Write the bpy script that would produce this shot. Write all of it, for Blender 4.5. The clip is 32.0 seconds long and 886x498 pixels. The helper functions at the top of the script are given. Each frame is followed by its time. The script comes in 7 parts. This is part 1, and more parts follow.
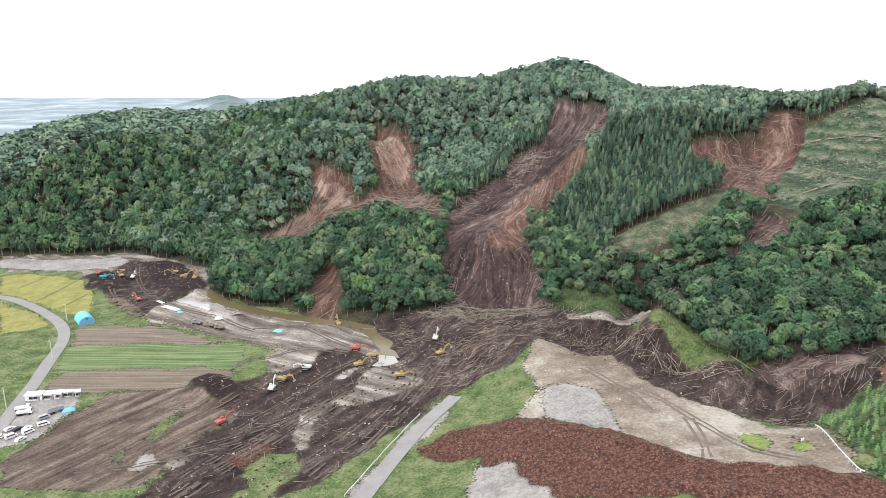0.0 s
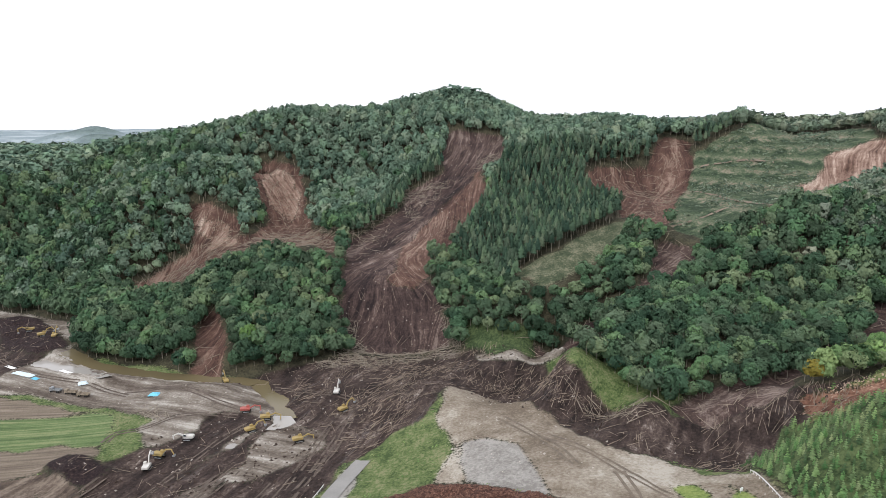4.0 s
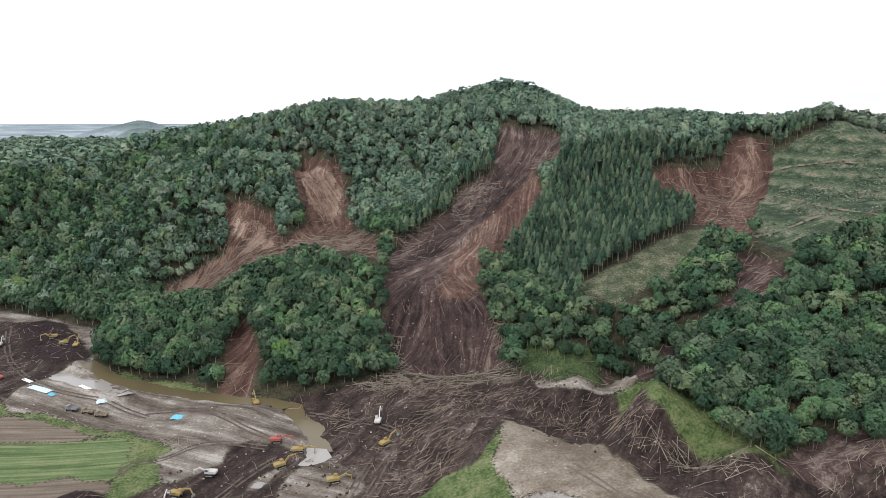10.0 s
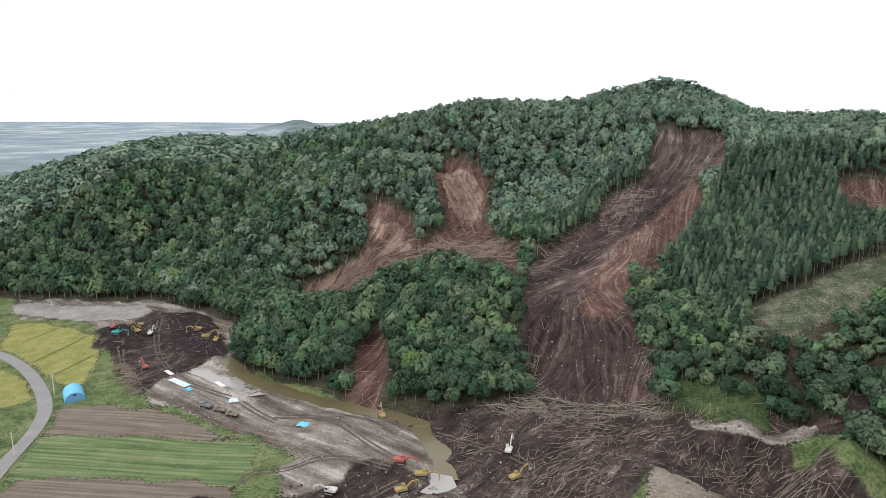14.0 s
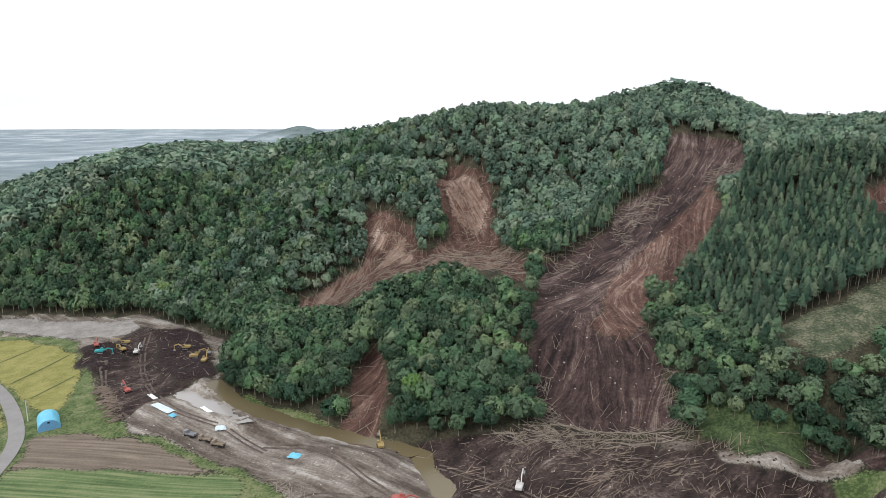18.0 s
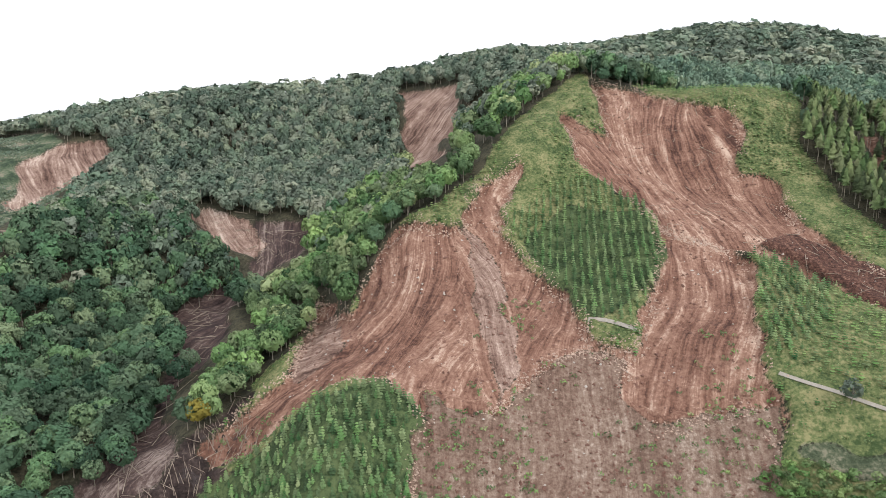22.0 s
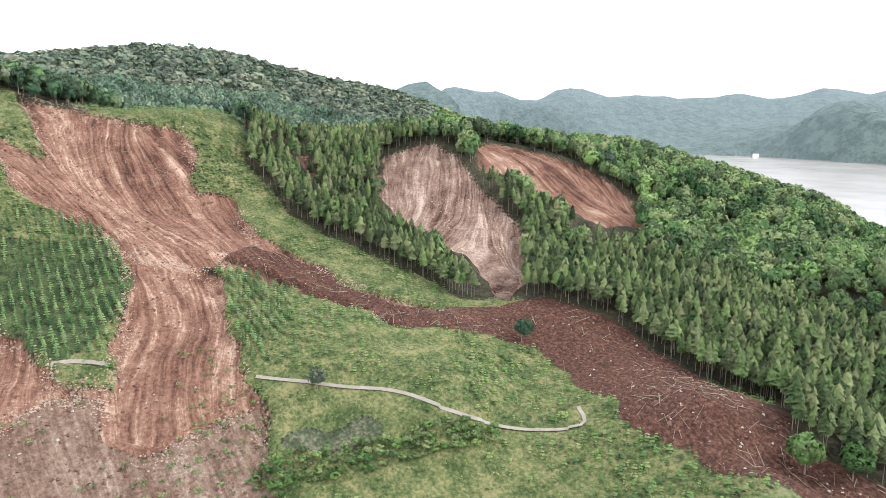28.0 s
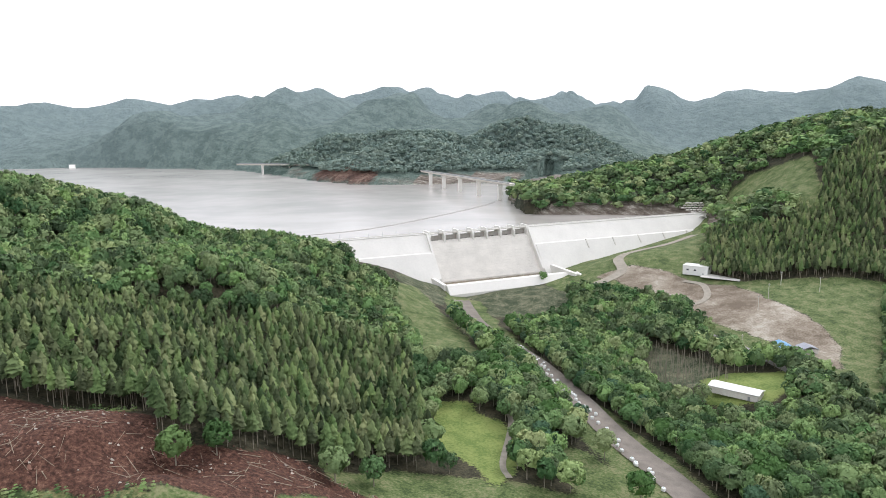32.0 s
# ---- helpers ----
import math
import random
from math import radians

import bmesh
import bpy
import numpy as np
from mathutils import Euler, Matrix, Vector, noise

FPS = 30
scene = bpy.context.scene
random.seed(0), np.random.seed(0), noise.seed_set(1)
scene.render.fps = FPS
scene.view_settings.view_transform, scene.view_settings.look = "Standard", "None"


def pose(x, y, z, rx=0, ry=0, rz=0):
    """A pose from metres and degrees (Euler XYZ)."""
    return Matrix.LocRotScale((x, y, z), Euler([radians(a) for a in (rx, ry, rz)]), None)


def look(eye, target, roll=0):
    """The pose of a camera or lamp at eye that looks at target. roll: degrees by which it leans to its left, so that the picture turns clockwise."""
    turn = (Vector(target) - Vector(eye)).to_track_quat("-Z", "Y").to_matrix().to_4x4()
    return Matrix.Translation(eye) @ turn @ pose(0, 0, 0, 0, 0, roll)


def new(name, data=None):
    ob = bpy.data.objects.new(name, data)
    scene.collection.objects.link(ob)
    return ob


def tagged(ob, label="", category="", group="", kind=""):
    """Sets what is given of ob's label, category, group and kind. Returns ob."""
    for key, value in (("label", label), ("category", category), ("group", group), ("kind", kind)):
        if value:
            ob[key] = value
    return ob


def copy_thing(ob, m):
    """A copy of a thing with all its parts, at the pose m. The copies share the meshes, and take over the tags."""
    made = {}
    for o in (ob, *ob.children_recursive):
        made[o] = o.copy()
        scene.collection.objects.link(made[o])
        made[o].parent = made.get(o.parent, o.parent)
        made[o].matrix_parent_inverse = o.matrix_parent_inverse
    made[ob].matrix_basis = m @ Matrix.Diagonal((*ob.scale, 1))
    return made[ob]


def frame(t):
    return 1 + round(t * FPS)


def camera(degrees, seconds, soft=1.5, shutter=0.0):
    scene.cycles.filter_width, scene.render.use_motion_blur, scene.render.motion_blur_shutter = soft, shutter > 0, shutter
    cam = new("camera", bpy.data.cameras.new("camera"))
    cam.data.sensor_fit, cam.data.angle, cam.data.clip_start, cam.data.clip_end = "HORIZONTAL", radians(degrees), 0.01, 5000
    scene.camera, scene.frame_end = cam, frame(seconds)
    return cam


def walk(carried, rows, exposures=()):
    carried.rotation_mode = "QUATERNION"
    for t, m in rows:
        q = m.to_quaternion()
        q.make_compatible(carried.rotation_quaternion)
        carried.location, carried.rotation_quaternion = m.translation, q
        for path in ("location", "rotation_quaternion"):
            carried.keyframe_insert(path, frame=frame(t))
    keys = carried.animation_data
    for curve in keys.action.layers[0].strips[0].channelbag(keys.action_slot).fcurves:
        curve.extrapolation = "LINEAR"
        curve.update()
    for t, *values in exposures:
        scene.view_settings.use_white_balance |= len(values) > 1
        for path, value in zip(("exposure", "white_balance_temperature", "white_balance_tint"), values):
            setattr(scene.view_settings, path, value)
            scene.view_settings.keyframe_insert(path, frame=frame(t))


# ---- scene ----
cam = camera(64.60, 32.0, 0.55)


def aim(eye, yaw, pitch, roll):
    """The camera's pose from its place, heading (to the left of +y), tilt and roll, in degrees."""
    a, b = radians(yaw), radians(pitch)
    ahead = Vector((-math.sin(a) * math.cos(b), math.cos(a) * math.cos(b), math.sin(b)))
    return look(eye, Vector(eye) + 100 * ahead, roll)


PATH = [
    (0, (-0.00, 0.00, 150.00), 0.000, -14.577, 0.080),
    (0.5, (-0.78, 3.65, 150.03), -1.121, -14.604, -0.007),
    (1, (-1.43, 7.39, 150.35), -1.732, -14.636, -0.095),
    (1.5, (-1.83, 11.17, 150.71), -1.793, -14.701, -0.026),
    (2, (-2.00, 15.05, 151.16), -1.925, -14.623, -0.050),
    (2.5, (-1.96, 19.17, 151.29), -2.143, -12.893, -0.123),
    (3, (-1.51, 23.06, 150.65), -3.891, -12.401, -0.072),
    (3.5, (-1.73, 26.77, 150.12), -8.211, -12.386, -0.135),
    (5.5, (-3.21, 41.08, 148.84), -9.452, -12.332, -0.127),
    (6, (-3.32, 44.73, 148.82), -9.296, -12.357, -0.051),
    (6.5, (-3.36, 48.56, 148.90), -8.356, -12.405, -0.041),
    (7, (-2.89, 52.38, 148.95), -7.583, -12.458, -0.022),
    (7.5, (-2.62, 56.12, 148.90), -7.085, -12.495, 0.023),
    (8, (-2.54, 59.83, 148.70), -6.850, -12.536, 0.043),
    (8.5, (-2.55, 63.29, 148.32), -6.787, -12.554, 0.044),
    (9, (-2.73, 66.90, 147.82), -6.804, -12.576, 0.022),
    (9.5, (-3.08, 70.80, 147.41), -6.560, -12.624, 0.052),
    (10, (-3.38, 74.41, 147.30), -5.595, -12.637, 0.060),
    (10.5, (-3.52, 77.64, 147.34), -3.751, -12.641, 0.089),
    (11, (-3.40, 80.87, 147.41), -1.954, -12.664, 0.058),
    (11.5, (-3.02, 84.31, 147.23), 1.099, -12.649, 0.076),
    (12, (-2.67, 87.80, 147.02), 2.547, -12.643, 0.053),
    (12.5, (-2.58, 91.25, 146.58), 3.677, -12.614, 0.047),
    (13, (-2.73, 94.60, 146.31), 4.531, -12.585, 0.065),
    (13.5, (-2.91, 98.02, 146.32), 5.374, -12.587, 0.065),
    (14, (-3.01, 101.56, 146.23), 6.120, -12.567, 0.059),
    (14.5, (-3.30, 105.17, 146.06), 6.770, -12.579, 0.052),
    (16.5, (-4.80, 119.35, 145.36), 7.063, -12.489, -0.042),
    (17, (-5.29, 122.68, 145.20), 7.081, -12.226, -0.141),
    (17.5, (-5.43, 125.22, 144.85), 7.196, -12.172, -0.215),
    (18, (-5.26, 127.48, 144.44), 6.477, -12.115, -0.257),
    (18.5, (-4.24, 128.83, 144.13), 5.510, -12.052, -0.428),
    (19, (-2.66, 129.76, 143.73), -1.449, -12.168, -0.594),
    (19.5, (-1.93, 130.20, 142.71), -14.827, -12.297, -0.638),
    (20, (-1.49, 130.63, 141.54), -27.290, -12.294, -0.495),
    (20.5, (-1.43, 130.87, 140.92), -39.507, -12.232, -0.212),
    (21, (-1.37, 130.93, 140.86), -52.137, -12.179, -0.081),
    (21.5, (-1.36, 130.91, 140.79), -63.597, -11.813, -0.413),
    (22, (-1.31, 130.90, 140.75), -74.911, -11.671, -0.552),
    (22.5, (-1.31, 130.92, 140.75), -85.816, -11.627, -0.379),
    (23, (-1.39, 131.00, 140.80), -87.743, -11.556, -0.221),
    (23.5, (-1.41, 131.00, 140.80), -87.648, -11.412, -0.006),
    (24, (-1.39, 130.97, 140.80), -87.831, -11.280, 0.180),
    (24.5, (-1.38, 130.97, 140.79), -89.724, -11.143, 0.308),
    (26.5, (-1.36, 130.95, 140.78), -103.979, -10.548, 0.614),
    (27, (-1.38, 130.95, 140.79), -108.063, -10.363, 0.494),
    (27.5, (-1.37, 130.95, 140.78), -112.411, -10.215, 0.537),
    (28, (-1.37, 130.95, 140.78), -117.378, -10.044, 0.496),
    (28.5, (-1.37, 130.94, 140.78), -123.019, -9.869, 0.389),
    (29, (-1.36, 130.94, 140.78), -128.981, -9.745, 0.267),
    (29.5, (-1.40, 130.92, 140.79), -137.154, -9.614, -0.003),
    (30, (-1.40, 130.91, 140.79), -147.771, -9.553, -0.341),
    (30.5, (-1.39, 130.89, 140.79), -159.037, -9.533, -0.808),
    (31, (-1.34, 130.99, 140.80), -165.925, -9.556, -0.937),
    (31.5, (-1.34, 130.98, 140.80), -165.806, -9.449, -0.722),
    (32, (-1.35, 130.97, 140.79), -168.847, -9.367, -0.666),
]
EXPOSURE = [(0, 0.6, 6250, 13), (2, 0.56, 6250, 13), (3, 0.4, 6250, 13), (3.6, 0.18, 6250, 13), (6, 0.04, 6250, 13), (19, 0.02, 6250, 13), (20, 0.0, 6250, 13), (21, 0.06, 6250, 13), (22, 0.34, 6250, 13), (23, 0.54, 6250, 13), (26.5, 0.58, 6250, 13), (28, 0.68, 6250, 13), (29, 0.7, 6250, 13), (30, 0.62, 6250, 13), (31, 0.46, 6250, 13), (32, 0.26, 6250, 13)]
walk(cam, [(t, aim(eye, yaw, pitch, roll)) for t, eye, yaw, pitch, roll in PATH], EXPOSURE)

# ---- light: bright overcast sky and a weak wide sun ----
world = bpy.data.worlds.new("sky")
scene.world = world
world.use_nodes = True
wn, wl = world.node_tree.nodes, world.node_tree.links
wn.clear()
SUN_UP, SUN_TURN = radians(42), radians(215)
sky = wn.new("ShaderNodeTexSky")
sky.sky_type, sky.sun_disc = "NISHITA", False
sky.sun_elevation, sky.sun_rotation = SUN_UP, SUN_TURN
where = wn.new("ShaderNodeTexCoord")
stretch = wn.new("ShaderNodeMapping")
stretch.inputs["Scale"].default_value = (1.2, 1.2, 9.0)
cloud = wn.new("ShaderNodeTexNoise")
cloud.inputs["Scale"].default_value, cloud.inputs["Detail"].default_value = 1.6, 5.0
ramp = wn.new("ShaderNodeValToRGB")
ramp.color_ramp.elements[0].position, ramp.color_ramp.elements[0].color = 0.32, (1.0, 1.02, 1.05, 1)
ramp.color_ramp.elements[1].position, ramp.color_ramp.elements[1].color = 0.58, (1.22, 1.23, 1.24, 1)
dim = wn.new("ShaderNodeMix")
dim.data_type = "RGBA"
dim.inputs["Factor"].default_value = 0.95
scale_sky = wn.new("ShaderNodeVectorMath")
scale_sky.operation = "SCALE"
scale_sky.inputs["Scale"].default_value = 0.1
back = wn.new("ShaderNodeBackground")
back.inputs["Strength"].default_value = 1.0
out = wn.new("ShaderNodeOutputWorld")
wl.new(where.outputs["Generated"], stretch.inputs["Vector"])
wl.new(stretch.outputs["Vector"], cloud.inputs["Vector"])
wl.new(cloud.outputs["Fac"], ramp.inputs["Fac"])
wl.new(sky.outputs["Color"], scale_sky.inputs[0])
wl.new(scale_sky.outputs["Vector"], dim.inputs[6])
wl.new(ramp.outputs["Color"], dim.inputs[7])
wl.new(dim.outputs[2], back.inputs["Color"])
wl.new(back.outputs["Background"], out.inputs["Surface"])
sun = new("sun", bpy.data.lights.new("sun", "SUN"))
sun.data.energy, sun.data.angle, sun.data.color = 1.3, radians(14), (1.0, 0.97, 0.92)
sun.rotation_euler = (radians(48), 0, radians(-35))


# ---- materials ----
def shader(name, rough=0.9, metal=0.0):
    """A node material and a short way to add and join nodes."""
    m = bpy.data.materials.new(name)
    m.use_nodes = True
    n, l = m.node_tree.nodes, m.node_tree.links
    b = n["Principled BSDF"]
    b.inputs["Roughness"].default_value, b.inputs["Metallic"].default_value = rough, metal
    b.inputs["Specular IOR Level"].default_value = 0.25
    return m, n, l, b


def noise_node(n, l, scale, detail=4.0, vector=None, rough=0.6):
    t = n.new("ShaderNodeTexNoise")
    t.inputs["Scale"].default_value, t.inputs["Detail"].default_value, t.inputs["Roughness"].default_value = scale, detail, rough
    if vector is not None:
        l.new(vector, t.inputs["Vector"])
    return t.outputs["Fac"]


def ramp_node(n, l, fac, stops):
    r = n.new("ShaderNodeValToRGB")
    e = r.color_ramp.elements
    while len(e) < len(stops):
        e.new(0.5)
    for el, (p, c) in zip(e, stops):
        el.position, el.color = p, (*c, 1)
    l.new(fac, r.inputs["Fac"])
    return r.outputs["Color"]


def mix_node(n, l, fac, a, b):
    x = n.new("ShaderNodeMix")
    x.data_type = "RGBA"
    for sock, v in ((x.inputs["Factor"], fac), (x.inputs[6], a), (x.inputs[7], b)):
        if isinstance(v, (int, float)):
            sock.default_value = v
        elif isinstance(v, tuple):
            sock.default_value = (*v, 1)
        else:
            l.new(v, sock)
    return x.outputs[2]


def math_node(n, l, op, a, b=0.0, c=0.0):
    x = n.new("ShaderNodeMath")
    x.operation = op
    for sock, v in zip(x.inputs, (a, b, c)):
        if isinstance(v, (int, float)):
            sock.default_value = v
        else:
            l.new(v, sock)
    return x.outputs[0]


def bump_node(n, l, b, height, strength, distance):
    x = n.new("ShaderNodeBump")
    x.inputs["Strength"].default_value, x.inputs["Distance"].default_value = strength, distance
    l.new(height, x.inputs["Height"])
    l.new(x.outputs["Normal"], b.inputs["Normal"])


def plain(name, colour, rough=0.8, metal=0.0, vary=0.25, scale=0.6):
    """A surface of one colour with grain and larger stains."""
    m, n, l, b = shader(name, rough, metal)
    at = n.new("ShaderNodeTexCoord").outputs["Object"]
    big, fine = noise_node(n, l, scale, 3, at), noise_node(n, l, scale * 12, 4, at)
    f = math_node(n, l, "MULTIPLY_ADD", fine, 0.4, math_node(n, l, "MULTIPLY", big, 0.6))
    lo, hi = tuple(c * (1 - vary) for c in colour), tuple(min(1, c * (1 + vary)) for c in colour)
    l.new(ramp_node(n, l, f, [(0.3, lo), (0.7, hi)]), b.inputs["Base Color"])
    bump_node(n, l, b, fine, 0.2, 0.03)
    return m


def leaves(name, dark, light, hint):
    """Foliage that lets some light through: tone varies from tree to tree, from clump to clump and within a clump."""
    m, n, l, b = shader(name, 0.75)
    b.inputs["Specular IOR Level"].default_value = 0.1
    geo = n.new("ShaderNodeNewGeometry")
    tint = n.new("ShaderNodeAttribute")
    tint.attribute_name = "tint"
    at = n.new("ShaderNodeTexCoord").outputs["Object"]
    clump = math_node(n, l, "MULTIPLY_ADD", geo.outputs["Random Per Island"], 0.12, math_node(n, l, "MULTIPLY", tint.outputs["Fac"], 0.74))
    sprays = noise_node(n, l, 1.3, 3, at, 0.7)
    clump = math_node(n, l, "ADD", clump, math_node(n, l, "MULTIPLY", math_node(n, l, "SUBTRACT", sprays, 0.46), 0.5))
    stand_tone = noise_node(n, l, 0.022, 3, at)
    clump = math_node(n, l, "ADD", clump, math_node(n, l, "MULTIPLY", math_node(n, l, "SUBTRACT", stand_tone, 0.5), 0.7))
    bump_node(n, l, b, sprays, 0.35, 0.4)
    colour = ramp_node(n, l, clump, [(0.08, dark), (0.58, light), (1.0, hint)])
    hue = n.new("ShaderNodeHueSaturation")
    turned = math_node(n, l, "FRACT", math_node(n, l, "MULTIPLY", tint.outputs["Fac"], 17.3))
    l.new(math_node(n, l, "MULTIPLY_ADD", turned, 0.05, 0.475), hue.inputs["Hue"])
    l.new(math_node(n, l, "MULTIPLY_ADD", turned, 0.24, 0.86), hue.inputs["Saturation"])
    l.new(colour, hue.inputs["Color"])
    l.new(hue.outputs["Color"], b.inputs["Base Color"])
    glow = n.new("ShaderNodeBsdfTranslucent")
    l.new(hue.outputs["Color"], glow.inputs["Color"])
    both = n.new("ShaderNodeMixShader")
    both.inputs["Fac"].default_value = 0.12
    l.new(b.outputs["BSDF"], both.inputs[1])
    l.new(glow.outputs["BSDF"], both.inputs[2])
    l.new(both.outputs["Shader"], n["Material Output"].inputs["Surface"])
    return m


LEAF = leaves("broadleaf", (0.036, 0.070, 0.041), (0.108, 0.182, 0.101), (0.228, 0.314, 0.150))
LEAF_BRIGHT = leaves("bright_broadleaf", (0.060, 0.105, 0.042), (0.150, 0.225, 0.082), (0.290, 0.340, 0.125))
LEAF_GREY = leaves("broadleaf_grey", (0.088, 0.125, 0.092), (0.204, 0.255, 0.182), (0.341, 0.358, 0.248))
NEEDLE = leaves("needles", (0.034, 0.067, 0.044), (0.097, 0.152, 0.094), (0.186, 0.255, 0.144))
# Stronger light on the southern woods put into the colour; also light green trees.
LEAF_LIT_GREEN = leaves("lit_green_broadleaf", (0.058, 0.107, 0.049), (0.209, 0.304, 0.130), (0.383, 0.476, 0.195))
# LEAF made paler and bluer: haze over the farther woods put into colour.
LEAF_HAZED = leaves("hazed_broadleaf", (0.086, 0.138, 0.098), (0.195, 0.282, 0.196), (0.315, 0.40, 0.255))
# Same needles, coloured brighter as if more strongly lit in the south.
NEEDLE_LIT = leaves("lit_needles", (0.045, 0.070, 0.031), (0.167, 0.224, 0.093), (0.316, 0.373, 0.156))
SAPLING = leaves("sapling", (0.075, 0.130, 0.050), (0.180, 0.270, 0.098), (0.300, 0.375, 0.140))
SAPLING_DARK = leaves("planted_sapling", (0.056, 0.106, 0.045), (0.168, 0.263, 0.106), (0.325, 0.414, 0.179))
BARK = plain("bark", (0.27, 0.24, 0.19))
DEADWOOD = plain("deadwood", (0.30, 0.25, 0.19), vary=0.4)
